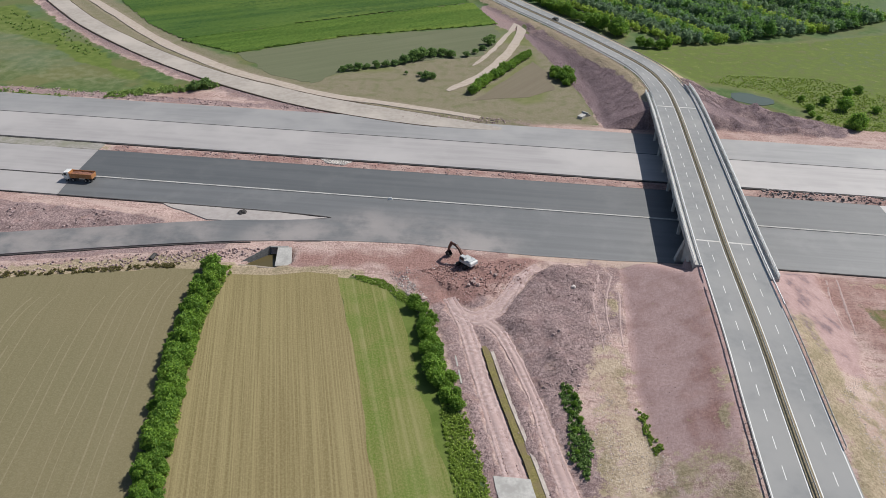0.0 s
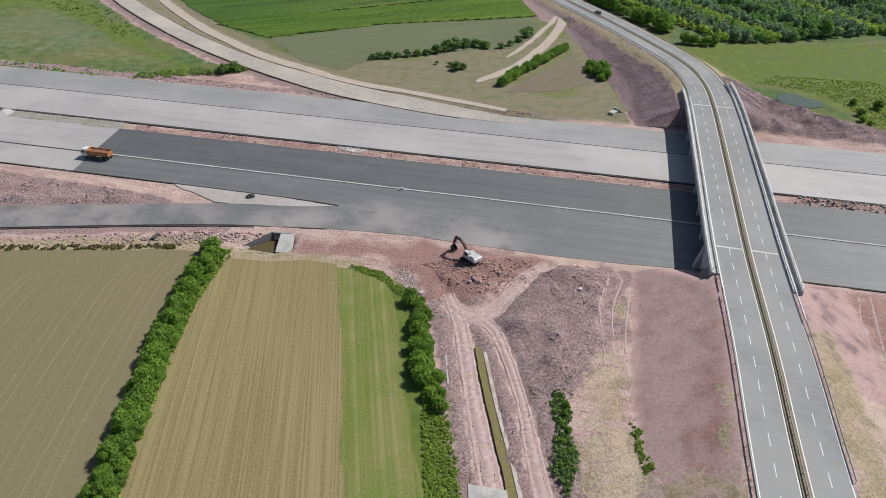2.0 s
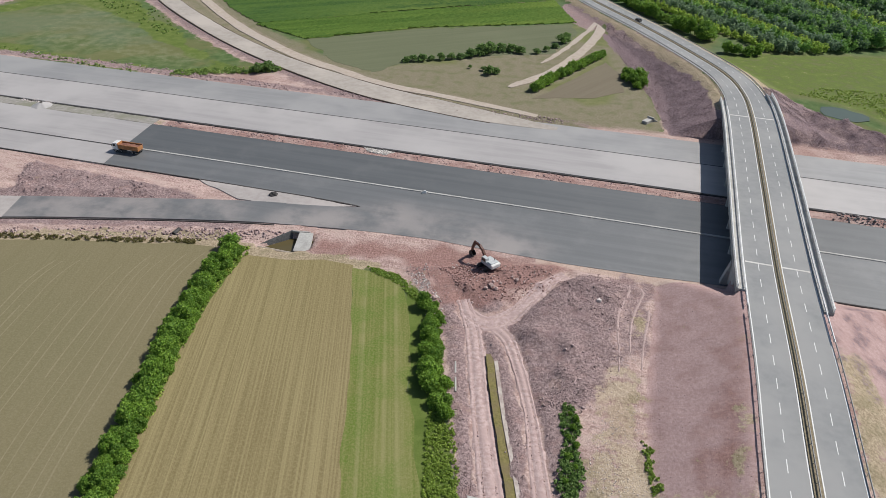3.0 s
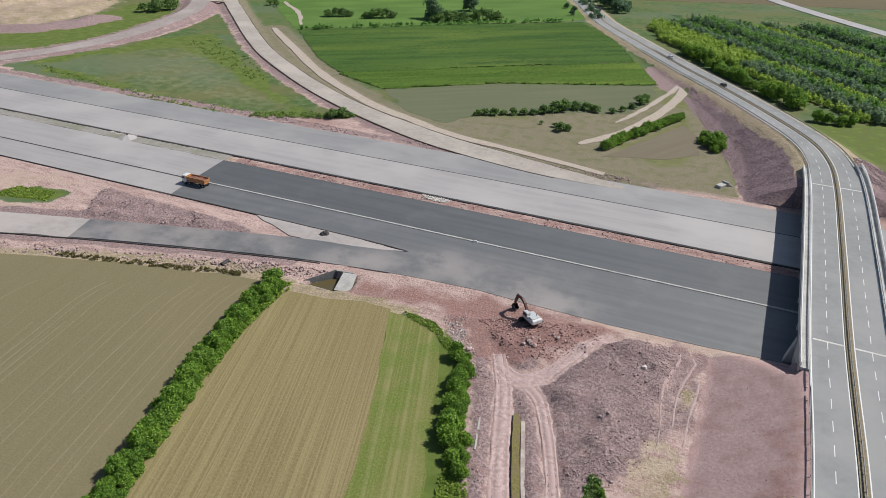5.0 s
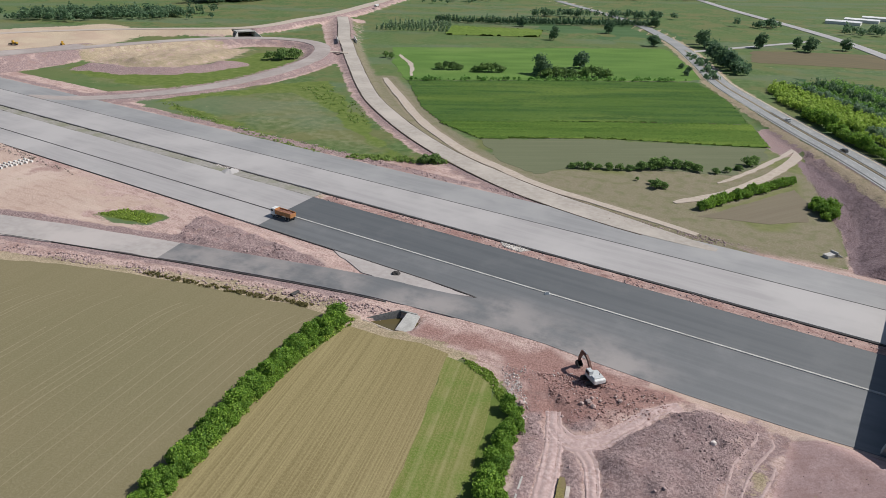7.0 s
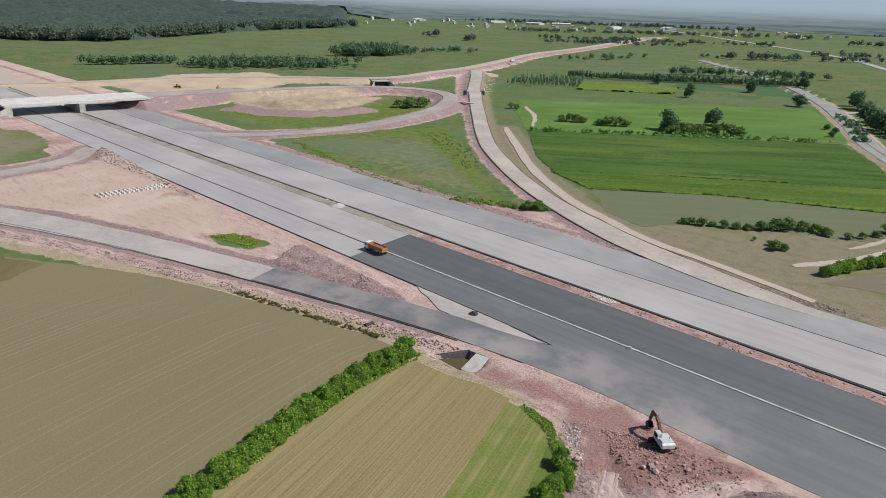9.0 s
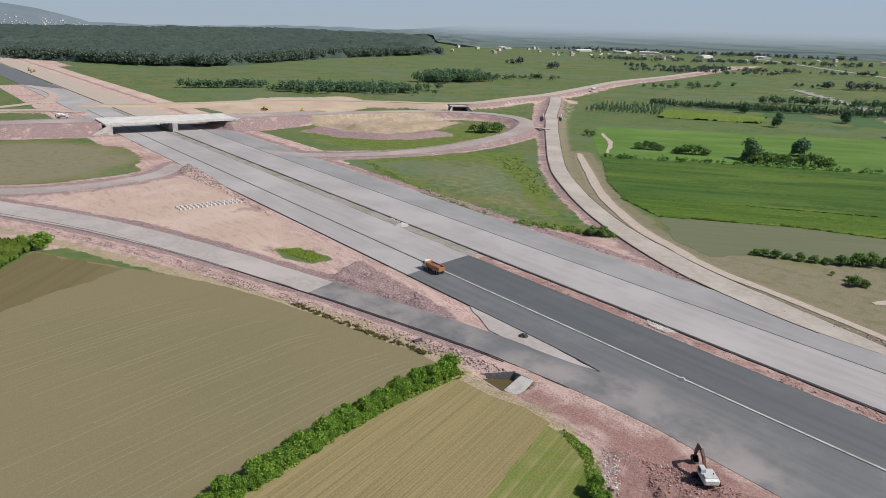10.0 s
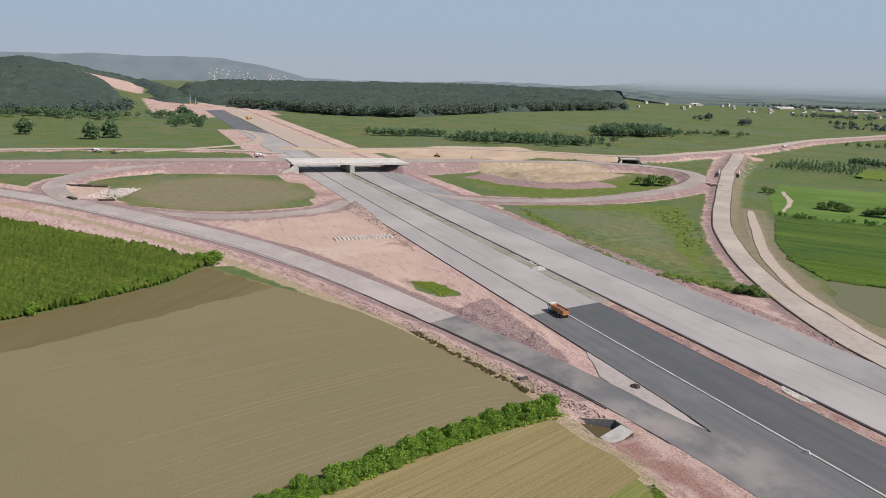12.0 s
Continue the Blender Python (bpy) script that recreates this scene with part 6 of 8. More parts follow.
# far woods and thickets: clumped crowns joined into sheets
def canopy(name, poly, step, low, high, material, label, spacing=1.0):
    P = np.array(poly)
    xs, ys = np.arange(P[:, 0].min(), P[:, 0].max(), step), np.arange(P[:, 1].min(), P[:, 1].max(), step)
    X, Y = np.meshgrid(xs, ys)
    X, Y = X + rng.uniform(-0.4, 0.4, X.shape) * step, Y + rng.uniform(-0.4, 0.4, X.shape) * step
    d = inside(X, Y, poly) + (fbm(X, Y, 60, 71, 3) - 0.5) * 50
    Z = grade(X, Y) + np.where(d > 0, (low + (high - low) * rng.uniform(0, 1, X.shape) * (0.5 + fbm(X, Y, 40, 72, 2))) * np.clip(d / 16 + 0.15, 0, 1), -0.5)
    n, m_ = X.shape
    idx = (np.arange(n - 1)[:, None] * m_ + np.arange(m_ - 1)[None, :]).ravel()
    q = np.stack([idx, idx + 1, idx + 1 + m_, idx + m_], 1)
    q = q[(d.ravel()[q] > 0).any(1)]
    used, inv = np.unique(q, return_inverse=True)
    ob = obj(name, np.stack([X.ravel(), Y.ravel(), Z.ravel()], 1)[used], inv.reshape(-1, 4), material)
    return tagged(ob, label, "woods", kind="stuff")


# crowns tinted bluish, some aerial haze put into their colour
M_WOODS = surface("far_wood_crowns", (0.034, 0.056, 0.046), (0.062, 0.09, 0.072), (0.046, 0.07, 0.062), 0.004, 0.12, 0.9, bump=0.8, depth=3.0)
canopy("far_woods", [(-1640, 345), (-1398, 410), (-1112, 520), (-1053, 595), (-1100, 750), (-1177, 924), (-1197, 1313), (-1700, 1250), (-1800, 600)], 7, 8, 17, M_WOODS, "dark deciduous wood on the plain")
canopy("far_woods_behind", [(-1800, 600), (-1700, 1250), (-1300, 1330), (-2000, 2100), (-3300, 2300), (-3500, 900), (-2600, 560), (-1680, 350)], 16, 10, 24, M_WOODS, "dark deciduous wood on the plain")
canopy("hill_woods", [(-1250, -300), (-1220, 80), (-1300, 195), (-1480, 215), (-1600, 218), (-1700, 190), (-1900, 130), (-2020, 160), (-2100, -320)], 9, 6, 14, M_WOODS, "dark wood on a low hill")
canopy("hill_woods_ridge", [(-1480, 275), (-1420, 335), (-1600, 352), (-1900, 420), (-2300, 480), (-2500, 300), (-2400, -200), (-2100, -200), (-2015, 110), (-1990, 305), (-1700, 295)], 10, 6, 16, M_WOODS, "dark wood on a low hill")


# paler thicket leaves for far off; distance haze is in the colour
L_FAR = leafy("hazed_far_leaves", (0.1, 0.145, 0.11), (0.18, 0.235, 0.17))


def thicket(line, wide, high, count, material, label, leaf=0.8):
    blobs = []
    pts = list(points_along([(x, y, 0, 1) for x, y in line], 1.0))
    for _ in range(count):
        x, y, z, a = random.choice(pts)
        k = random.uniform(0.5, 1.1)
        x, y = x + random.gauss(0, wide / 2), y + random.gauss(0, wide / 2)
        blobs.append((x, y, high * 0.5 * k, high * 0.5 * k, high * 0.5 * k, high * 0.55 * k))
    v, f = leaf_cloud(blobs, leaf, 0.7)
    tagged(obj("thicket", v, f, material), label, "thicket", "thickets on the plain", "stuff")


for ln, wd, hg, ct in (([(-53, 678), (-38, 626), (-26, 590), (-11, 540)], 5, 7, 46),
                       ([(-56, 606), (-41, 552), (-29, 500)], 4, 4, 34),
                       ([(-748, 399), (-710, 474)], 10, 8, 60),
                       ([(-666, 471), (-620, 530), (-570, 590)], 26, 9, 190),
                       ([(-661, 702), (-640, 777)], 26, 13, 110),
                       ([(-640, 780), (-600, 900)], 25, 7, 40),
                       ([(-960, 225), (-1080, 250), (-1130, 200)], 22, 10, 60),
                       ([(-1080, 150), (-1200, 60), (-1150, -60)], 40, 11, 110),
                       ([(-420, 900), (-380, 1000)], 20, 7, 24),
                       ([(-270, 830), (-110, 905)], 10, 8, 60)):
    thicket(ln, wd, hg, ct, L_DARK, "dark green thicket on the plain", 0.7 + hg * 0.03)
for ln, wd, hg, ct in (([(60, 880), (160, 900)], 25, 8, 30),
                       ([(-30, 860), (0, 900)], 12, 8, 16)):
    thicket(ln, wd, hg, ct, L_DARK, "dark green thicket on the plain", 0.7 + hg * 0.03)
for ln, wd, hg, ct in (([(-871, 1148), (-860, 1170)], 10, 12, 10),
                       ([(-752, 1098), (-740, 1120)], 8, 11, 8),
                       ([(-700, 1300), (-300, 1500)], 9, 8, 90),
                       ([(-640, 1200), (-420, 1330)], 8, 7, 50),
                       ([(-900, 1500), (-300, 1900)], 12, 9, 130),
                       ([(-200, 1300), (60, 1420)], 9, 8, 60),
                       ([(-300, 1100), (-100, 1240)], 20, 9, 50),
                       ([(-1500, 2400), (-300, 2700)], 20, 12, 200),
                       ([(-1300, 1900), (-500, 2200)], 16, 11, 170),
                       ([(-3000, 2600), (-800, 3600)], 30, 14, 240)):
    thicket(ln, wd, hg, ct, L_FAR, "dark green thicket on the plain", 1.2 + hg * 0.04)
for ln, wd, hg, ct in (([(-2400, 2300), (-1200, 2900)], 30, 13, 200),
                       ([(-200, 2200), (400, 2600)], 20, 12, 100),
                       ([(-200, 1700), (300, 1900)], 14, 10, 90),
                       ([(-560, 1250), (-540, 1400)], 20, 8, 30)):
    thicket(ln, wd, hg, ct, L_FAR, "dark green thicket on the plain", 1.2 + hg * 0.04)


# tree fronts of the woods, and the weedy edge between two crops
# tree fronts lightened and blued, haze put into the leaf colour
L_WOOD = leafy("hazed_tree_leaves", (0.1, 0.145, 0.112), (0.17, 0.222, 0.158))
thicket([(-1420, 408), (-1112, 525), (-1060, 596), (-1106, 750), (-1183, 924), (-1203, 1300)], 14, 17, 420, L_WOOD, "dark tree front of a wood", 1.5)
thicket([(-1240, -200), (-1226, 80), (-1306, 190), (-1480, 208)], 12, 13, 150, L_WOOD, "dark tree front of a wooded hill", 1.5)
thicket([(-206, 399), (-125, 451), (-49, 494)], 2.4, 2.4, 130, L_MID, "weedy green strip between two crops", 0.5)

# ---- loose stone ----
def rock_template():
    bm = bmesh.new()
    bmesh.ops.create_icosphere(bm, subdivisions=1, radius=1.0)
    v = np.array([x.co[:] for x in bm.verts])
    f = np.array([[x.index for x in y.verts] for y in bm.faces])
    bm.free()
    return v, f


RV, RF = rock_template()


def rocks(name, spots, lo, hi, material, label, power=2.5):
    """Many loose stones, sunk a little into the ground."""
    x, y = np.array(spots).T
    n = len(x)
    r = lo + (hi - lo) * rng.uniform(0, 1, n) ** power
    z = grade(x, y) + r * 0.25
    sc = rng.uniform(0.6, 1.3, (n, 1, 3)) * r[:, None, None]
    v = RV[None] * sc * rng.uniform(0.72, 1.15, (n, len(RV), 1))
    a = rng.uniform(0, 6.28, n)
    ca, sa = np.cos(a)[:, None], np.sin(a)[:, None]
    v = np.stack([v[..., 0] * ca - v[..., 1] * sa + x[:, None], v[..., 0] * sa + v[..., 1] * ca + y[:, None], v[..., 2] * 0.8 + z[:, None]], -1)
    f = RF[None] + (np.arange(n) * len(RV))[:, None, None]
    return tagged(obj(name, v.reshape(-1, 3), f.reshape(-1, 3), material), label, "rocks", kind="stuff")


def scatter(poly, n, clump=0.0):
    P = np.array(poly)
    out = []
    while len(out) < n:
        x, y = rng.uniform(P[:, 0].min(), P[:, 0].max(), n * 3), rng.uniform(P[:, 1].min(), P[:, 1].max(), n * 3)
        ok = (inside(x, y, poly) > 0) & (rng.uniform(0, 1, n * 3) < 0.15 + np.clip((fbm(x, y, 7, 81, 3) - 0.5 + clump) * 5, 0, 1))
        out += list(zip(x[ok], y[ok]))
    return out[:n]


def stone(name, c1, c2):
    m, nt, bsdf = nodes_of(name)
    geo = nt.nodes.new("ShaderNodeNewGeometry")
    nt.links.new(add_mix(nt, geo.outputs["Random Per Island"], c1, c2), bsdf.inputs["Base Color"])
    bsdf.inputs["Roughness"].default_value = 0.95
    return m


M_ROCK = stone("purple_rock", (0.2, 0.138, 0.136), (0.44, 0.335, 0.324))
M_ROCKPALE = stone("pale_rock", (0.4, 0.34, 0.32), (0.62, 0.56, 0.53))
rocks("rubble_heap", scatter(RUBBLE, 8500, 0.1), 0.03, 0.13, M_ROCK, "tipped heap of broken purple rock")
M_ROCKDK = stone("dark_purple_rock", (0.14, 0.097, 0.1), (0.33, 0.245, 0.245))
EMB = scatter(EMBANK, 8500, 0.2)
rocks("embankment_rocks", [p for p, d in zip(EMB, along(*np.array(EMB).T, ROAD)[0]) if d > 11.5 and p[1] > 222], 0.06, 0.22, M_ROCKDK, "broken purple rock on an embankment")
rocks("embankment_rocks", scatter(FAR_SOIL, 6500, 0.1), 0.08, 0.25, M_ROCKDK, "broken purple rock on an embankment")
rocks("rubble_clods", scatter(RUBBLE, 110, 0.1), 0.18, 0.36, M_ROCK, "larger blocks of broken purple rock")
rocks("rubble_skirt", scatter([(-12, 106), (-2, 124), (8, 127), (16, 125), (14, 104), (9, 90), (4, 78), (-4, 76), (-8, 90)], 1800, -0.06), 0.05, 0.2, M_ROCK, "loose broken rock round a tipped heap", 3)
rocks("works_stones", scatter([(-38, 123), (-33, 112), (-27, 98), (-21, 78), (-17, 55), (-2, 52), (-2, 76), (-4, 92), (-10, 104), (0, 125), (-6, 128)], 6500, -0.02), 0.04, 0.2, M_ROCK, "loose stones on trodden pink soil", 4)
rocks("spoil_clods", scatter([(-30, 124), (-24, 116), (-16, 112), (-6, 117), (-2, 124), (-8, 127), (-20, 128)], 2600, 0.05), 0.05, 0.3, stone("red_clods", (0.15, 0.075, 0.066), (0.42, 0.27, 0.24)), "dug red clods round the excavator", 2.8)
rocks("bank_pebbles", scatter(DRY, 2600, 0.1), 0.04, 0.13, M_ROCKPALE, "loose pale stones on a dry bank", 3)
rocks("slope_stones", scatter(SMOOTH, 700, 0.2), 0.04, 0.12, M_ROCK, "loose stones on a graded slope", 3)
rocks("gravel_slope", scatter([(51, 76), (60, 85), (70, 84), (84, 78), (70, 45), (46, 50)], 5000, 0.2), 0.04, 0.15, M_ROCKPALE, "loose pale gravel on the road bank", 3)
rocks("verge_stones", scatter([(-36.5, 120.5), (-33, 114), (-28.5, 107), (-26, 108), (-29, 114), (-33, 121)], 420, 0.1), 0.06, 0.32, M_ROCKPALE, "pale stones between grass strip and works", 3)
rocks("works_pale_stones", scatter([(-40, 124), (-34, 113), (-20, 108), (-5, 118), (0, 126), (-20, 128)], 220, 0.0), 0.06, 0.26, M_ROCKPALE, "loose pale stones on trodden pink soil", 3)
rocks("bank_stones", scatter([(-150, 141), (-158, 158), (-118, 151), (-98, 146.5), (-115, 144)], 500, 0.05), 0.07, 0.4, M_ROCK, "broken rock between ramp and carriageway")
rocks("ramp_edge_stones", scatter([(-62, 134), (-90, 132), (-135, 125), (-205, 113), (-275, 93), (-278, 89), (-205, 109), (-135, 120.5), (-90, 127), (-66, 131)], 2600, 0.1), 0.08, 0.42, M_ROCK, "broken rock below the ramp")
rocks("motorway_edge_stones", scatter([on_mot(s, w) for s, w in ((-300, 214), (-20, 214), (-20, 219), (-300, 222))], 1500, 0.0), 0.08, 0.45, M_ROCK, "broken rock beside the motorway")
rocks("median_stones", scatter([on_mot(s, w) for s, w in ((-155, 171.4), (84, 171.4), (84, 175.6), (-155, 175.6))], 1200, 0.0), 0.06, 0.3, M_ROCK, "broken rock in the median")
rocks("ramp_side_stones", scatter([(-381, 27), (-357, 36), (-335, 46), (-314, 57.5), (-294, 67), (-282, 75.5), (-281, 72.5), (-294, 63.5), (-314, 54), (-335, 42), (-357, 32.5), (-379, 24.5)], 420, 0.1), 0.12, 0.5, M_ROCKPALE, "line of pale stones below the ramp")
rocks("motorway_spoil", scatter([(-350, 196), (-318, 190), (-280, 181), (-226, 170), (-224, 168), (-282, 176), (-330, 180)], 900, 0.1), 0.12, 0.6, stone("spoil_rock", (0.16, 0.12, 0.1), (0.42, 0.35, 0.31)), "low heaps of broken stone beside the motorway")
rocks("pale_stone_stack", scatter([(-424, 54), (-450, 70), (-444, 89), (-408, 70)], 900, 0.2), 0.25, 0.9, M_ROCKPALE, "stacked heap of pale stone")
rocks("white_debris", scatter([(-62.5, 187.5), (-56, 186.5), (-51.5, 184.5), (-54, 181.6), (-60, 182.6)], 1500, 0.5), 0.08, 0.3, stone("white_debris", (0.42, 0.39, 0.36), (0.6, 0.57, 0.53)), "spilled white stone chips across the median")
rocks("median_heap", scatter([(-191, 203.5), (-178, 200.6), (-175, 203.4), (-184, 206)], 900, 0.4), 0.1, 0.45, M_ROCKPALE, "small pale heap in the median")
rocks("median_rubble", scatter([on_mot(s, w) for s, w in ((49, 171.5), (84, 171.5), (140, 172), (140, 176), (84, 175.5), (50, 175))], 700, 0.3), 0.12, 0.55, stone("dark_rubble", (0.06, 0.055, 0.055), (0.3, 0.28, 0.27)), "heaped dark rubble in the median")

# rank weeds on the verges
def weeds(poly, n, high, material, label, leaf=0.2):
    pts = scatter(poly, n, 0.3)
    zs = grade(np.array([p[0] for p in pts]), np.array([p[1] for p in pts]))
    blobs = [(x, y, float(z) + high * 0.3, high * random.uniform(0.5, 1.0), high * random.uniform(0.5, 1.0), high * random.uniform(0.4, 0.9)) for (x, y), z in zip(pts, zs)]
    v, f = leaf_cloud(blobs, leaf, 0.8)
    tagged(obj("weeds", v, f, material), label, "weeds", kind="stuff")


L_WEED = leafy("weed_leaves", (0.19, 0.3, 0.045), (0.45, 0.56, 0.12))
weeds([(-25.8, 82), (-21.5, 80), (-20.6, 75), (-18, 60), (-12, 30), (-19, 30), (-24.2, 60), (-25.6, 75)], 1300, 0.36, L_WEED, "rank yellow-green weeds on a verge", 0.13)
weeds([(-46.5, 122), (-38.5, 119.6), (-34, 114), (-31, 111), (-32, 109), (-38, 116), (-45, 119.8)], 300, 0.32, L_WEED, "rank yellow-green weeds at a field corner")
weeds([(-140, 121.5), (-110, 124.5), (-90, 127), (-90, 125), (-110, 122.6), (-140, 119.6)], 160, 0.5, leafy("dry_weeds", (0.13, 0.12, 0.04), (0.26, 0.23, 0.1)), "brown weeds below the ramp")
weeds([(-82.6, 127), (-83.2, 110), (-82.4, 96), (-79, 66), (-76, 48), (-72, 48), (-74, 66), (-77.2, 92), (-77.6, 110), (-76, 125)], 420, 0.6, L_WEED, "green weeds below the hedge")
weeds([(12, 77), (13.6, 75), (13.4, 70), (14.2, 66), (12.6, 65), (12.2, 70)], 70, 0.35, L_WEED, "weeds on the dry bank")
weeds([(-1.2, 84), (0.6, 83), (1.6, 78), (0.8, 73), (2.0, 67), (-0.8, 60), (-3, 66), (-1.2, 74), (-2.2, 79)], 260, 0.5, L_SCRUB, "weeds between shrubs on the dry bank")

weeds([(92, 262), (112, 252), (120, 236), (118, 226), (126, 214), (150, 210), (170, 240), (140, 268), (104, 272)], 2200, 0.32, leafy("rank_grass", (0.24, 0.34, 0.06), (0.44, 0.54, 0.14)), "rank tall grass round the pond", 0.2)
L_ISLE = leafy("island_weeds", (0.19, 0.29, 0.065), (0.35, 0.46, 0.14))
weeds([(-187, 145.5), (-182, 153), (-168, 151.5), (-167, 146)], 420, 0.26, L_WEED, "tall green weeds in a wet patch", 0.25)
weeds([(-243, 362), (-240, 357), (-203, 328), (-182, 307), (-164, 286), (-180, 288), (-200, 304), (-222, 322), (-250, 345)], 110, 0.6, L_ISLE, "ragged weeds on the island's bank", 0.3)
weeds([(-288, 272), (-248, 259), (-205, 246), (-165, 237.5), (-165, 240), (-205, 249), (-248, 263), (-286, 276)], 110, 0.45, L_ISLE, "ragged weeds on the island's edge", 0.3)
weeds([(-150, 242), (-130, 250), (-112, 254), (-108, 250), (-128, 243), (-150, 237)], 140, 0.9, L_ISLE, "weeds beside the motorway", 0.3)

# single boulders by the works
M_BOULD = surface("boulder", (0.36, 0.26, 0.24), (0.5, 0.39, 0.36), None, 0.5, 3.0, 0.95, here=False)
for x, y, r in ((7, 115.6, 0.75), (-29.2, 111.7, 0.8), (-11.3, 120.4, 0.6), (-17, 117.2, 0.8), (-15.9, 116.3, 0.7), (-20.8, 112.1, 0.45), (-13.8, 80, 0.6), (-16.6, 118.6, 0.5), (-18.2, 116.4, 0.55), (-15, 118.8, 0.45), (-12.4, 121.2, 0.4), (-14.4, 115.2, 0.4)):
    bm = bmesh.new()
    bmesh.ops.create_icosphere(bm, subdivisions=2, radius=r)
    for v in bm.verts:
        v.co *= 0.75 + 0.4 * noise.noise(v.co * 1.3 / r + Vector((x, y, 0)))
        v.co.z *= 0.75
    ob = part("boulder", bm, M_BOULD if r != 0.75 else M_ROCKPALE)
    ob.matrix_basis = pose(x, y, float(grade(np.array([x]), np.array([y]))[0]) + r * 0.3, 0, 0, random.uniform(0, 360))
    tagged(ob, "pale pink boulder lying on broken soil", "boulder", "boulders by the works")


# ---- vehicles ----
def paint(name, c, rough=0.45, metal=0.0):
    return surface(name, c, tuple(v * 0.82 for v in c), tuple(min(1, v * 1.05 + 0.02) for v in c), 0.8, 5.0, rough, metal, bump=0, here=False, spec=0.4)


M_ORANGE = paint("orange_truck_paint", (0.45, 0.2, 0.075))
M_WHITEPAINT = paint("white_cab_paint", (0.72, 0.72, 0.7))
M_DARK = paint("dark_machine_parts", (0.03, 0.028, 0.027), 0.7)
M_TYRE = paint("tyre_rubber", (0.02, 0.02, 0.02), 0.9)
M_RIM = paint("wheel_rim", (0.35, 0.34, 0.33), 0.5, 0.6)
M_GLASS, _nt, _b = nodes_of("dark_glass")
_b.inputs["Base Color"].default_value = (0.015, 0.02, 0.025, 1)
_b.inputs["Roughness"].default_value = 0.08
M_LOAD = surface("truck_load_soil", (0.16, 0.075, 0.05), (0.28, 0.14, 0.1), None, 0.5, 3.0, 0.95, here=False)
M_BOOM = paint("brown_boom_paint", (0.11, 0.045, 0.03), 0.6)
M_GREYMACH = paint("pale_grey_machine_paint", (0.5, 0.52, 0.52))
M_YELLOWMACH = paint("yellow_machine_paint", (0.55, 0.33, 0.04))


def wheel(parent, x, y, r, w):
    t = part("wheel", rod(bmesh.new(), (x, y - w / 2, r), (x, y + w / 2, r), r, 18), M_TYRE, parent, "black tyre")
    side_ = 1 if y > 0 else -1
    part("rim", rod(bmesh.new(), (x, y + side_ * (w / 2 - 0.02), r), (x, y + side_ * (w / 2 + 0.03), r), r * 0.55, 12), M_RIM, t, "steel rim")


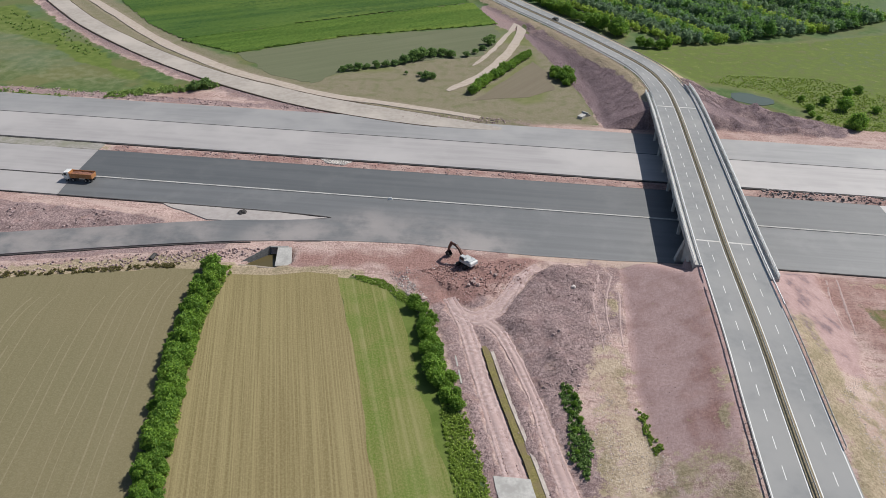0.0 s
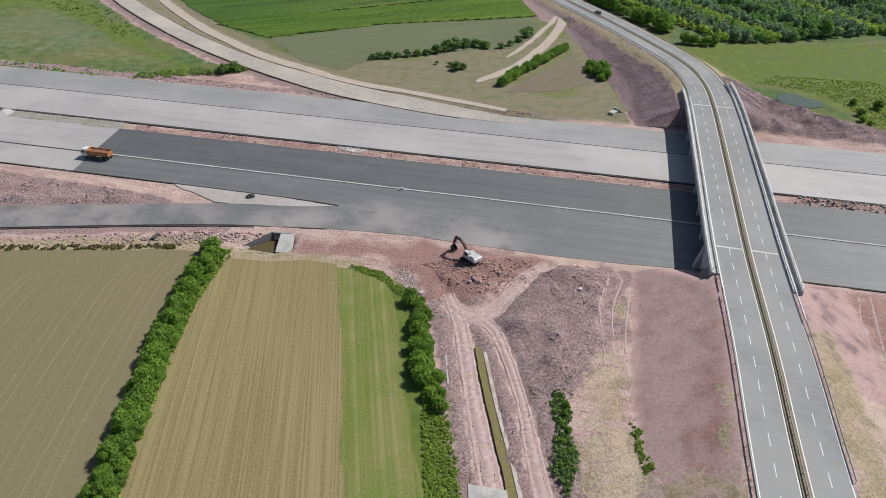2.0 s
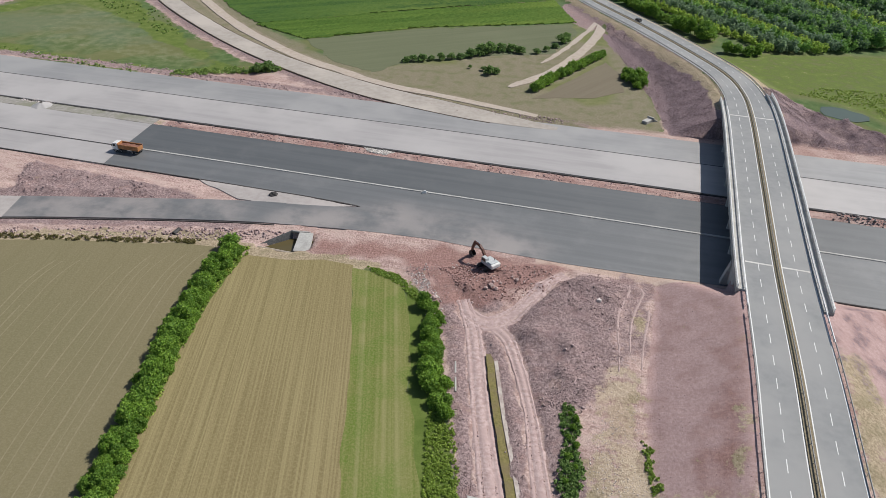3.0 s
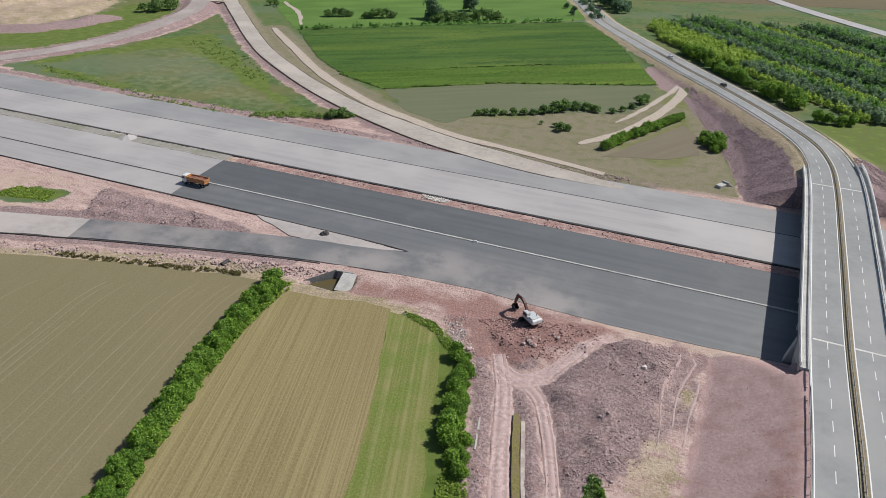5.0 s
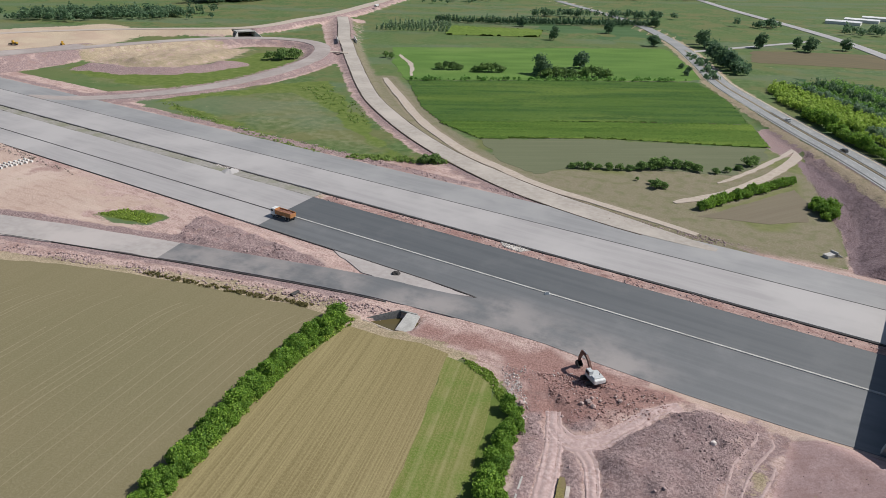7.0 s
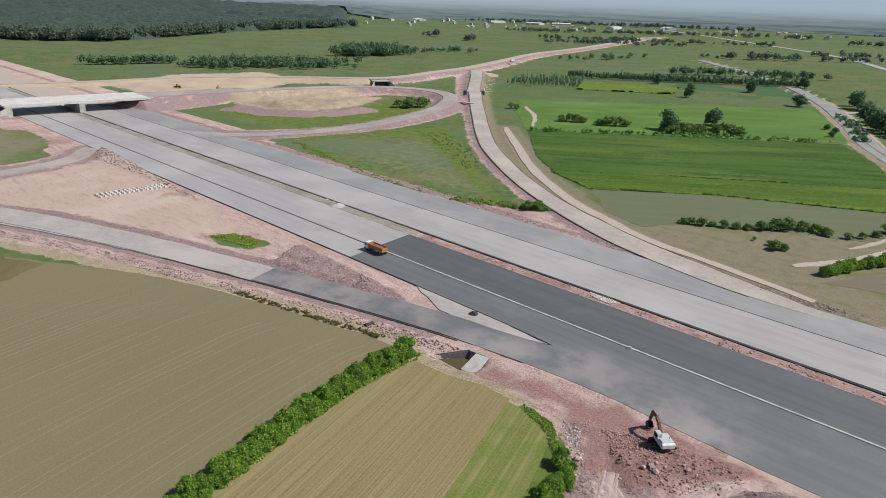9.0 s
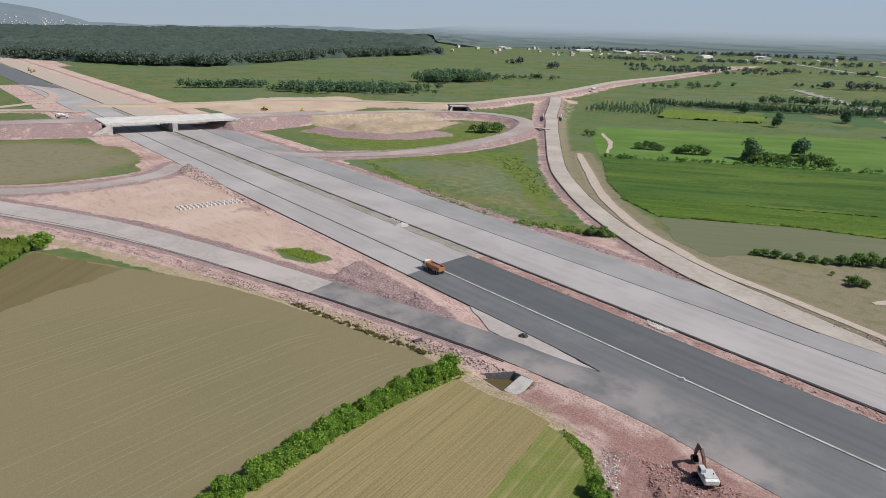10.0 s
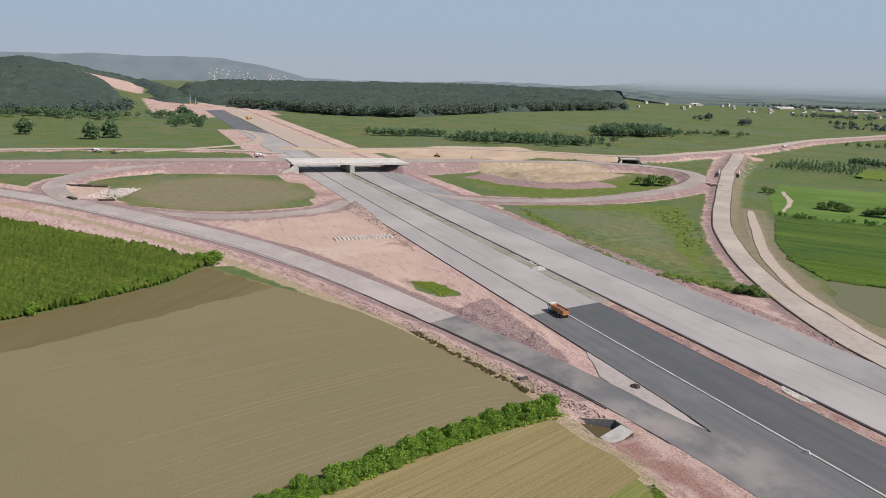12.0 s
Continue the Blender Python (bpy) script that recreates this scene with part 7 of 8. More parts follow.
def dump_truck(m):
    tr = thing("dump_truck", "orange dump truck with a white cab, loaded with soil", "truck")
    part("chassis", box(bmesh.new(), -0.4, 0, 0.95, 8.0, 0.9, 0.3, 0.03), M_DARK, tr)
    bm = bmesh.new()
    prism(bm, [(2.7, 0.75), (4.5, 0.75), (4.55, 1.7), (4.3, 2.9), (2.75, 3.0)], 2.4, Matrix.Identity(4))
    bmesh.ops.bevel(bm, geom=bm.edges[:], offset=0.06, segments=2, affect="EDGES")
    cab = part("cab", bm, M_WHITEPAINT, tr, "white cab")
    part("windscreen", prism(bmesh.new(), [(4.5, 1.8), (4.58, 1.8), (4.36, 2.75), (4.28, 2.75)], 2.1, Matrix.Identity(4)), M_GLASS, cab, "dark windscreen")
    for k in (-1, 1):
        part("side_window", box(bmesh.new(), 3.75, k * 1.2, 2.25, 0.9, 0.05, 0.75), M_GLASS, cab, "dark window")
        part("mirror", box(bmesh.new(), 4.45, k * 1.42, 2.2, 0.12, 0.2, 0.55, 0.03), M_DARK, cab)
    part("bumper", box(bmesh.new(), 4.5, 0, 0.68, 0.25, 2.4, 0.4, 0.05), M_DARK, tr)
    # the tipping body, open on top
    bm = bmesh.new()
    prism(bm, [(-4.3, 1.25), (2.4, 1.25), (2.55, 2.7), (-4.45, 2.6)], 0.09, Matrix.Translation((0, 1.2, 0)))
    prism(bm, [(-4.3, 1.25), (2.4, 1.25), (2.55, 2.7), (-4.45, 2.6)], 0.09, Matrix.Translation((0, -1.2, 0)))
    box(bm, -0.95, 0, 1.28, 6.7, 2.4, 0.1)
    prism(bm, [(2.36, 1.25), (2.46, 1.25), (2.6, 2.95), (2.5, 2.95)], 2.4, Matrix.Identity(4))
    body = part("tipper_body", bm, M_ORANGE, tr, "orange tipper body")
    part("tailgate", prism(bmesh.new(), [(-4.36, 1.2), (-4.28, 1.2), (-4.42, 2.6), (-4.5, 2.6)], 2.46, Matrix.Identity(4)), M_ORANGE, body)
    for k in (-1, 1):
        for i in range(7):
            part("rib", box(bmesh.new(), -3.7 + i * 0.95, k * 1.29, 1.95, 0.12, 0.1, 1.35), M_ORANGE, body)
        part("top_rail", box(bmesh.new(), -0.95, k * 1.26, 2.66, 6.95, 0.16, 0.13, 0.02), M_ORANGE, body)
    bm = bmesh.new()
    bmesh.ops.create_grid(bm, x_segments=16, y_segments=8, size=0.5)
    for v in bm.verts:
        x, y = v.co.x * 6.5 - 0.95, v.co.y * 2.25
        v.co = Vector((x, y, 2.15 + 0.35 * math.cos(y) * (1 - abs(x + 0.9) / 5) + 0.25 * noise.noise(Vector((x, y, 1)) * 1.5)))
    part("load", bm, M_LOAD, tr, "heaped reddish soil", True)
    for x in (3.6, 1.7, -2.2, -3.5):
        for k in (-1, 1):
            wheel(tr, x, k * 1.02, 0.52, 0.34 if x > 0 else 0.5)
    part("fuel_tank", box(bmesh.new(), 0.6, 0.95, 0.9, 1.2, 0.5, 0.55, 0.08), M_DARK, tr)
    tr.matrix_basis = m


dump_truck(pose(-131.5, 170.2, 0.24, 0, 0, 172.06))


def excavator(m, swing):
    ex = thing("excavator", "grey tracked excavator with a brown boom digging in red soil", "excavator")
    for k in (-1, 1):
        bm = prism(bmesh.new(), [(-2.2, 0.1), (-1.8, 0.0), (1.8, 0.0), (2.2, 0.1), (2.35, 0.5), (2.1, 0.92), (-2.1, 0.92), (-2.35, 0.5)], 0.62, Matrix.Translation((0, k * 1.25, 0)))
        trk = part("track", bm, M_DARK, ex, "dark steel crawler track")
        for i in range(12):
            part("track_shoe", box(bmesh.new(), -1.95 + i * 0.355, k * 1.25, 0.95, 0.28, 0.64, 0.07), M_DARK, trk)
    part("undercarriage", box(bmesh.new(), 0, 0, 0.65, 2.2, 2.0, 0.5, 0.05), M_DARK, ex)
    part("slew_ring", rod(bmesh.new(), (0, 0, 0.9), (0, 0, 1.15), 0.75, 20), M_DARK, ex)
    r = pose(0, 0, 0, 0, 0, swing)
    up = part("upper_body", box(bmesh.new(), -0.7, 0, 1.65, 3.6, 2.75, 1.0, 0.1), M_GREYMACH, ex, "pale grey engine house")
    part("counterweight", box(bmesh.new(), -2.35, 0, 1.65, 0.75, 2.7, 1.05, 0.16), M_WHITEPAINT, up, "white counterweight")
    part("engine_cover", box(bmesh.new(), -1.45, 0, 2.25, 1.4, 2.3, 0.25, 0.06), M_GREYMACH, up)
    part("exhaust", rod(bmesh.new(), (-1.2, -0.6, 2.3), (-1.2, -0.6, 2.85), 0.07, 8), M_DARK, up)
    bm = prism(bmesh.new(), [(-0.35, 1.2), (1.35, 1.2), (1.4, 2.0), (1.1, 2.95), (-0.35, 2.95)], 1.0, Matrix.Translation((0, 0.85, 0)))
    bmesh.ops.bevel(bm, geom=bm.edges[:], offset=0.05, segments=1, affect="EDGES")
    cab = part("cab", bm, M_GREYMACH, up, "operator cab")
    part("cab_window", box(bmesh.new(), 0.45, 1.36, 2.3, 1.3, 0.03, 0.9), M_GLASS, cab)
    part("cab_window", prism(bmesh.new(), [(1.4, 1.5), (1.44, 1.5), (1.42, 2.05), (1.16, 2.85), (1.12, 2.85), (1.36, 2.05)], 0.85, Matrix.Translation((0, 0.85, 0))), M_GLASS, cab)
    bm = prism(bmesh.new(), [(0.6, 1.3), (0.9, 1.0), (3.0, 3.35), (3.9, 3.85), (5.5, 3.95), (5.5, 4.35), (3.7, 4.45), (2.5, 3.75)], 0.5, Matrix.Translation((0, -0.1, 0)))
    boom = part("boom", bm, M_BOOM, up, "brown boom")
    bm = prism(bmesh.new(), [(5.1, 4.5), (5.7, 4.45), (6.5, 2.4), (6.6, 1.2), (6.3, 1.15), (5.9, 2.3), (5.05, 3.9)], 0.4, Matrix.Translation((0, -0.1, 0)))
    stick = part("stick", bm, M_BOOM, up, "brown stick")
    for a, b in (((1.4, -0.1, 1.5), (3.1, -0.1, 3.2)), ((3.6, -0.1, 4.6), (5.15, -0.1, 4.65))):
        part("ram", rod(bmesh.new(), a, b, 0.1, 8), M_STEEL, boom, "steel hydraulic ram")
    bm = bmesh.new()
    for k in (-0.55, 0.55):
        prism(bm, [(6.2, 1.3), (6.75, 1.25), (7.0, 0.6), (6.6, 0.05), (5.7, 0.15), (5.45, 0.55)], 0.06, Matrix.Translation((0, -0.1 + k, 0)))
    for p, q in (((6.75, 1.25), (7.0, 0.6)), ((7.0, 0.6), (6.6, 0.05)), ((6.6, 0.05), (5.7, 0.15))):
        prism(bm, [p, q, (q[0] - 0.07, q[1] + 0.05), (p[0] - 0.07, p[1])], 1.1, Matrix.Translation((0, -0.1, 0)))
    bucket = part("bucket", bm, M_DARK, up, "dark steel bucket")
    for i in range(5):
        part("tooth", box(bmesh.new(), 5.4, -0.55 + i * 0.225, 0.2, 0.25, 0.09, 0.08), M_DARK, bucket)
    up.matrix_basis = r
    ex.matrix_basis = m


excavator(pose(-18.2, 126.0, 0.25, 0, 0, 40), 94)


def car(m, body_mat, label):
    c = thing("car", label, "car", "cars on the road")
    bm = prism(bmesh.new(), [(-2.1, 0.35), (2.1, 0.35), (2.15, 0.75), (1.1, 0.95), (0.5, 1.42), (-1.2, 1.45), (-1.9, 0.98), (-2.15, 0.85)], 1.72, Matrix.Identity(4))
    bmesh.ops.bevel(bm, geom=bm.edges[:], offset=0.08, segments=2, affect="EDGES")
    b = part("body", bm, body_mat, c)
    part("windscreen", prism(bmesh.new(), [(1.05, 0.99), (1.09, 1.0), (0.56, 1.4), (0.52, 1.39)], 1.45, Matrix.Identity(4)), M_GLASS, b)
    part("rear_window", prism(bmesh.new(), [(-1.3, 1.4), (-1.27, 1.43), (-1.86, 1.04), (-1.89, 1.0)], 1.45, Matrix.Identity(4)), M_GLASS, b)
    for k in (-1, 1):
        part("side_window", box(bmesh.new(), -0.35, k * 0.86, 1.18, 1.7, 0.03, 0.32), M_GLASS, b)
    for x in (1.35, -1.35):
        for k in (-1, 1):
            wheel(c, x, k * 0.78, 0.32, 0.2)
    c.matrix_basis = m


def on_road(line, y, k, flip=0):
    for p, q in zip(line, line[1:]):
        if p[1] <= y <= q[1]:
            t = (y - p[1]) / (q[1] - p[1])
            a = math.atan2(q[1] - p[1], q[0] - p[0])
            return pose(p[0] + t * (q[0] - p[0]) - math.sin(a) * k, y + math.cos(a) * k, p[2] + t * (q[2] - p[2]) + 0.01, 0, 0, math.degrees(a) + flip)


car(on_road(ROAD, 342, -2.2), paint("black_car_paint", (0.02, 0.022, 0.025), 0.3), "black car driving on the grey road")
car(on_road(ROAD, 398, -2.0), paint("silver_car_paint", (0.55, 0.56, 0.57), 0.35, 0.3), "pale silver car driving on the grey road")


def site_truck(m, colour, label, drum=True, kind="truck"):
    """A lorry of the building site; with a mixer drum or an open bed."""
    c = thing("site_truck", label, kind, "site vehicles")
    part("chassis", box(bmesh.new(), 0, 0, 0.95, 8.2, 1.0, 0.35), M_DARK, c)
    cab = part("cab", box(bmesh.new(), 3.4, 0, 1.95, 1.7, 2.4, 2.1, 0.12), M_WHITEPAINT, c)
    part("windscreen", box(bmesh.new(), 4.26, 0, 2.3, 0.04, 2.0, 0.9), M_GLASS, cab)
    if drum:
        bm = rod(bmesh.new(), (2.0, 0, 2.2), (-0.6, 0, 2.5), 0.75, 16, 1.25)
        rod(bm, (-0.6, 0, 2.5), (-3.6, 0, 3.1), 1.25, 16, 0.6)
        part("drum", bm, colour, c, "mixer drum", True)
        part("chute", box(bmesh.new(), -4.1, 0, 1.9, 0.5, 0.6, 1.2), M_DARK, c)
    else:
        part("bed", box(bmesh.new(), -0.9, 0, 1.9, 6.0, 2.4, 1.5, 0.05), colour, c)
    for x in (3.2, -1.6, -2.9):
        for k in (-1, 1):
            wheel(c, x, k * 1.0, 0.5, 0.36)
    c.matrix_basis = m


def roller(m, label):
    """A yellow wheel loader seen far off: body, cab, bucket, wheels."""
    c = thing("wheel_loader", label, "loader", "site vehicles")
    part("body", box(bmesh.new(), -1.2, 0, 1.6, 3.4, 1.8, 1.2, 0.12), M_YELLOWMACH, c)
    cab = part("cab", box(bmesh.new(), 0.5, 0, 2.5, 1.4, 1.5, 1.6, 0.08, taper=0.9), M_YELLOWMACH, c)
    part("cab_window", box(bmesh.new(), 1.2, 0, 2.7, 0.06, 1.2, 0.9), M_GLASS, cab)
    bm = bmesh.new()
    for k in (-0.6, 0.6):
        rod(bm, (0.8, k, 1.6), (3.2, k, 0.8), 0.14, 6)
    part("arm", bm, M_YELLOWMACH, c)
    part("bucket", prism(bmesh.new(), [(3.1, 0.2), (4.3, 0.15), (3.5, 0.4), (3.3, 1.3), (3.0, 1.2)], 2.6, Matrix.Identity(4)), M_DARK, c)
    for x in (1.5, -1.7):
        for k in (-1, 1):
            wheel(c, x, k * 1.05, 0.75, 0.55)
    c.matrix_basis = m


def gz(x, y, lift=0.0):
    return float(grade(np.array([float(x)]), np.array([float(y)]))[0]) + lift


# site vehicles far off
site_truck(pose(-662, 85, gz(-662, 85, 0.3), 0, 0, 60), M_WHITEPAINT, "white mixer lorry standing on pink soil")
site_truck(pose(-522, 190, 7.05, 0, 0, 62), M_WHITEPAINT, "white mixer lorry near the overpass")
site_truck(pose(-440, 764, 4.1, 0, 0, 95), M_WHITEPAINT, "white lorry on the gravel road", False)
roller(pose(-649, 97, gz(-649, 97, 0.2), 0, 0, 20), "yellow wheel loader on pink soil")
roller(pose(-517, 354, gz(-517, 354, 0.3), 0, 0, 200), "yellow wheel loader on sandy ground")
roller(pose(-487, 372, gz(-487, 372, 0.3), 0, 0, 150), "yellow wheel loader on sandy ground")
for s_, w_ in ((-1110, 186), (-1095, 190), (-1080, 184), (-1130, 189)):
    x, y = on_mot(s_, w_)
    roller(pose(x, y, 0.4, 0, 0, 170), "yellow paving machine on the motorway base")

# ---- the culvert under the near carriageway ----
def drain_culvert():
    cv = thing("drain_culvert", "concrete culvert mouth with splayed walls and brown water", "culvert")

    def wedge(name, lower, upper, thick, mat_, label=""):
        """A leaning slab between a lower and an upper edge."""
        bm = bmesh.new()
        q = [Vector(p) for p in (*lower, *upper[::-1])]
        n = (q[1] - q[0]).cross(q[3] - q[0]).normalized() * thick
        a_, b_ = [bm.verts.new(p) for p in q], [bm.verts.new(p - n) for p in q]
        bm.faces.new(a_)
        bm.faces.new(b_[::-1])
        for i in range(4):
            bm.faces.new((a_[i], b_[i], b_[(i + 1) % 4], a_[(i + 1) % 4]))
        bmesh.ops.recalc_face_normals(bm, faces=bm.faces[:])
        return part(name, bm, mat_, cv, label)

    wedge("wing_wall", [(-75.2, 127.4, -1.8), (-68.3, 133.2, -1.8)], [(-75.4, 127.9, -0.5), (-68.5, 133.8, 0.7)], 0.35, M_CONC_SHADE, "concrete wall with shade in its dark colour")
    wedge("slope_wall", [(-66.5, 133.3, 0.6), (-66.4, 126.8, -0.7)], [(-63.0, 133.3, 0.6), (-62.2, 126.8, -0.7)], 0.35, M_CONC, "pale sloping concrete wall")
    wedge("inner_wall", [(-66.5, 133.2, -1.8), (-66.4, 126.2, -1.8)], [(-66.45, 133.2, 0.52), (-66.35, 126.8, -0.78)], 0.3, M_CONC_SHADE, "inner concrete wall with shade in its dark colour")
    part("lintel", box(bmesh.new(), -66.2, 133.7, 0.4, 4.6, 0.5, 0.5, 0.04), M_CONC_DK, cv)
    part("side_wall", box(bmesh.new(), -68.4, 136.4, -1.2, 0.4, 5.4, 1.8), M_CONC_DK, cv)
    part("side_wall", box(bmesh.new(), -64.9, 136.5, -1.2, 0.4, 5.5, 1.8), M_CONC_DK, cv)
    # the shade inside is put into this wall's near-black colour
    part("back_wall", box(bmesh.new(), -66.6, 139.2, -1.2, 4, 0.3, 1.8), M_DARK, cv, "culvert back wall coloured dark for the shade inside")
    part("roof", box(bmesh.new(), -66.4, 136.4, -0.12, 6.4, 5.4, 0.3), surface("soil_cover", (0.26, 0.17, 0.15), (0.5, 0.37, 0.33), (0.4, 0.28, 0.25), 0.2, 1.6, 0.95), cv, "roof slab buried under pink soil")
    part("water", box(bmesh.new(), -69.0, 131.0, -1.45, 12, 13, 0.1), M_WATER, cv, "still brown water")
    part("sill", rod(bmesh.new(), (-75.4, 127.0, -0.75), (-66.0, 125.4, -0.75), 0.4, 7), M_DIRTROAD, cv, "pale rough sill")


drain_culvert()
bm = rod(bmesh.new(), (0, 0, 0), (0, 2.5, 0), 0.6, 14)
ob = tagged(part("drain_pipe", bm, M_DARK), "dark drain pipe mouth below the ramp", "pipe")
ob.matrix_basis = pose(-97.5, 128.0, 0.1, 0, 0, -10)
box_culvert("small_culvert", "small concrete culvert mouth below an embankment", pose(31.5, 225.0, -0.6, 0, 0, 140), 1.3, 1.2, 4, M_CONC, 2.0, 0.6)
slab("pond_water", [(96.5, 249.5), (100, 251), (104, 250), (108.5, 246.5), (110, 243), (108.5, 239.5), (105, 237.6), (101.5, 238.2), (98, 240), (96, 242.5), (95, 246)], 0.12, 0.6, M_GREYWATER, "small grey-green pond beside the bank", "pond", worn=1.3)

# ditch lining beside the haul track
ribbon("ditch_grass", spline(DITCH, 1.5), surface("ditch_grass", (0.13, 0.12, 0.04), (0.24, 0.2, 0.08), (0.19, 0.15, 0.08), 0.3, 2.5, 0.95), "olive and brown grass in a shallow ditch", 0.0, 0.8, fray=0.3, category="ditch")
tagged(bar_along("ditch_kerb", offset_line([p for p in spline(DITCH, 1.5) if p[1] < 94], 1.2), 0.36, -1.2, 0.12, surface("dusty_kerb", (0.4, 0.35, 0.31), (0.55, 0.49, 0.44), (0.36, 0.29, 0.26), 0.4, 1.5)), "pale concrete kerb along a grassy ditch", "kerb", kind="structure")
ditch2 = [(-23.4, 98, 0.2, 1), (-22.3, 92, 0.2, 1), (-21.4, 84, 0.2, 1)]
tagged(bar_along("ditch_kerb", ditch2, 0.16, -0.6, 0.1, M_CONC), "short pale concrete kerb", "kerb", kind="structure")

slab("concrete_pad", PAD, 0.16, 0.5, M_CONC, "pale dusty concrete slab at the end of a haul track", "slab", worn=0.15)

# broken pieces of an old pale track
old = [(-19, 249, 0.1, 1.2), (-15, 254, 0.14, 3.2), (-9, 261, 0.14, 3.4), (-2, 271, 0.14, 3.4), (5, 286, 0.14, 3.4), (12, 303, 0.14, 3.4), (19, 326, 0.3, 3.4), (23, 348, 0.5, 4.5)]
ribbon("old_track", spline(old, 1.5), M_DIRTROAD, "pale remains of an old concrete track", 0.05, 0.35, wide=0.4, fray=0.6)
ribbon("old_track_edge", spline([(-7, 280, 0.1, 0.8), (-2, 290, 0.14, 2.0), (3, 301, 0.14, 2.2), (8, 314, 0.14, 2.2), (14, 330, 0.2, 2.2), (20, 348, 0.4, 2.6)], 1.5), M_DIRTROAD, "pale remains of an old concrete track", 0.05, 0.35, fray=0.6)

# pale wheel lines across the fallow field, two for each pass
def wheel_lines():
    soil = surface("wheel_line_soil", (0.208, 0.181, 0.105), (0.254, 0.221, 0.137), None, 0.2, 1.5, 0.95)
    for i in range(24):
        x0, sway = -88.5 - i * 3.9 + random.uniform(-0.5, 0.5), random.uniform(0, 6)
        for gap in (0, 1.8):
            v, f, wide, first, last = [], [], random.uniform(0.07, 0.2), random.choice((0, 0, 2, 9)), random.choice((40, 40, 30, 22))
            for j in range(first, last):
                y = 121.5 - i * 1.1 - j * 2.0
                x = x0 - gap + j * 0.04 + j * j * 0.003 + max(0, 6 - j) ** 2 * 0.06 + 0.2 * math.sin(j * 0.3 + sway)
                if float(inside(np.array([x]), np.array([y]), FIELD_LEFT)[0]) < 1.0:
                    continue
                h = wide * random.uniform(0.7, 1.2)
                v += [(x - h, y, FZ + 0.012), (x + h, y, FZ + 0.012)]
            f = [(2 * k, 2 * k + 1, 2 * k + 3, 2 * k + 2) for k in range(len(v) // 2 - 1)]
            if f and random.random() < 0.8:
                obj("wheel_line", v, f, soil, fallow)


wheel_lines()
bm = bmesh.new()
bmesh.ops.create_cone(bm, cap_ends=False, segments=22, radius1=3.6, radius2=0.5, depth=1.3)
bmesh.ops.subdivide_edges(bm, edges=bm.edges[:], cuts=2, use_grid_fill=True)
for q in bm.verts:
    q.co *= 1 + 0.22 * noise.noise(q.co * 0.8)
ob = tagged(part("gravel_heap", bm, M_BASE, smooth=True), "small pale heap of gravel beside the median", "heap", kind="stuff")
ob.matrix_basis = pose(-178.8, 199.6, 0.75, 0, 0, 20)

# haul tracks with wheel ruts
M_RUT = surface("trodden_pink_soil", (0.32, 0.235, 0.22), (0.45, 0.345, 0.325), (0.4, 0.3, 0.283), 0.1, 1.6, 0.95)


def rut(line, label="trodden pink wheel rut"):
    pts = spline(line, 1.2)
    v, f = [], []
    for i, p in enumerate(pts):
        q, r = pts[max(0, i - 1)], pts[min(len(pts) - 1, i + 1)]
        t = Vector((r[0] - q[0], r[1] - q[1], 0)).normalized()
        for k in (-1, -0.5, 0.5, 1):
            x = p[0] - t.y * k * p[3] / 2 + random.uniform(-0.1, 0.1)
            y = p[1] + t.x * k * p[3] / 2 + random.uniform(-0.1, 0.1)
            v.append((x, y, k))
        if i:
            f += [(4 * i - 4 + j, 4 * i - 3 + j, 4 * i + 1 + j, 4 * i + j) for j in range(3)]
    v = np.array(v)
    v[:, 2] = grade(v[:, 0], v[:, 1]) + np.where(np.abs(v[:, 2]) > 0.9, -0.12, 0.05)
    tagged(obj("wheel_rut", v, f, M_RUT, smooth=True), label, "track", "wheel ruts of the haul track", "structure")


M_LANE = surface("rolled_pink_track", (0.345, 0.245, 0.23), (0.52, 0.4, 0.38), (0.42, 0.31, 0.292), 0.15, 1.3, 0.95, bump=0.6, depth=0.15)


def lane(line, label):
    """A trodden strip with two wheel ruts, lying on the soil."""
    pts, cols = spline(line, 0.8), (-1, -0.8, -0.62, -0.45, -0.28, 0, 0.28, 0.45, 0.62, 0.8, 1)
    v, f, n = [], [], len(cols)
    for i, p in enumerate(pts):
        q, r = pts[max(0, i - 1)], pts[min(len(pts) - 1, i + 1)]
        t = Vector((r[0] - q[0], r[1] - q[1], 0)).normalized()
        for k in cols:
            o = k * p[3] / 2 + (random.uniform(-0.35, 0.35) if abs(k) == 1 else random.uniform(-0.06, 0.06))
            v.append((p[0] - t.y * o, p[1] + t.x * o, -0.14 if abs(k) == 1 else -0.06 if abs(k) == 0.45 else 0.16 if abs(k) in (0.28, 0.62) else 0.1))
        if i:
            f += [(n * (i - 1) + j, n * (i - 1) + j + 1, n * i + j + 1, n * i + j) for j in range(n - 1)]
    v = np.array(v)
    v[:, 2] += np.maximum(grade(v[:, 0], v[:, 1]), -0.35) + 0.05 * vnoise(v[:, 0], v[:, 1], 1.2, 91)
    tagged(obj("haul_track", v, f, M_LANE, smooth=True), label, "track", "tracks across the works", "structure")


lane(LANES[0], "pink rolled track with two wheel ruts")
lane(LANES[1], "pink rolled track with two wheel ruts")
lane(LANES[2], "trodden pink track across broken soil")
rut([(14.4, 124, 0, 0.7), (14.2, 121, 0, 0.8), (11.4, 113, 0, 0.8), (10.4, 107, 0, 0.7), (10.2, 100, 0, 0.6), (9.7, 94, 0, 0.4)])
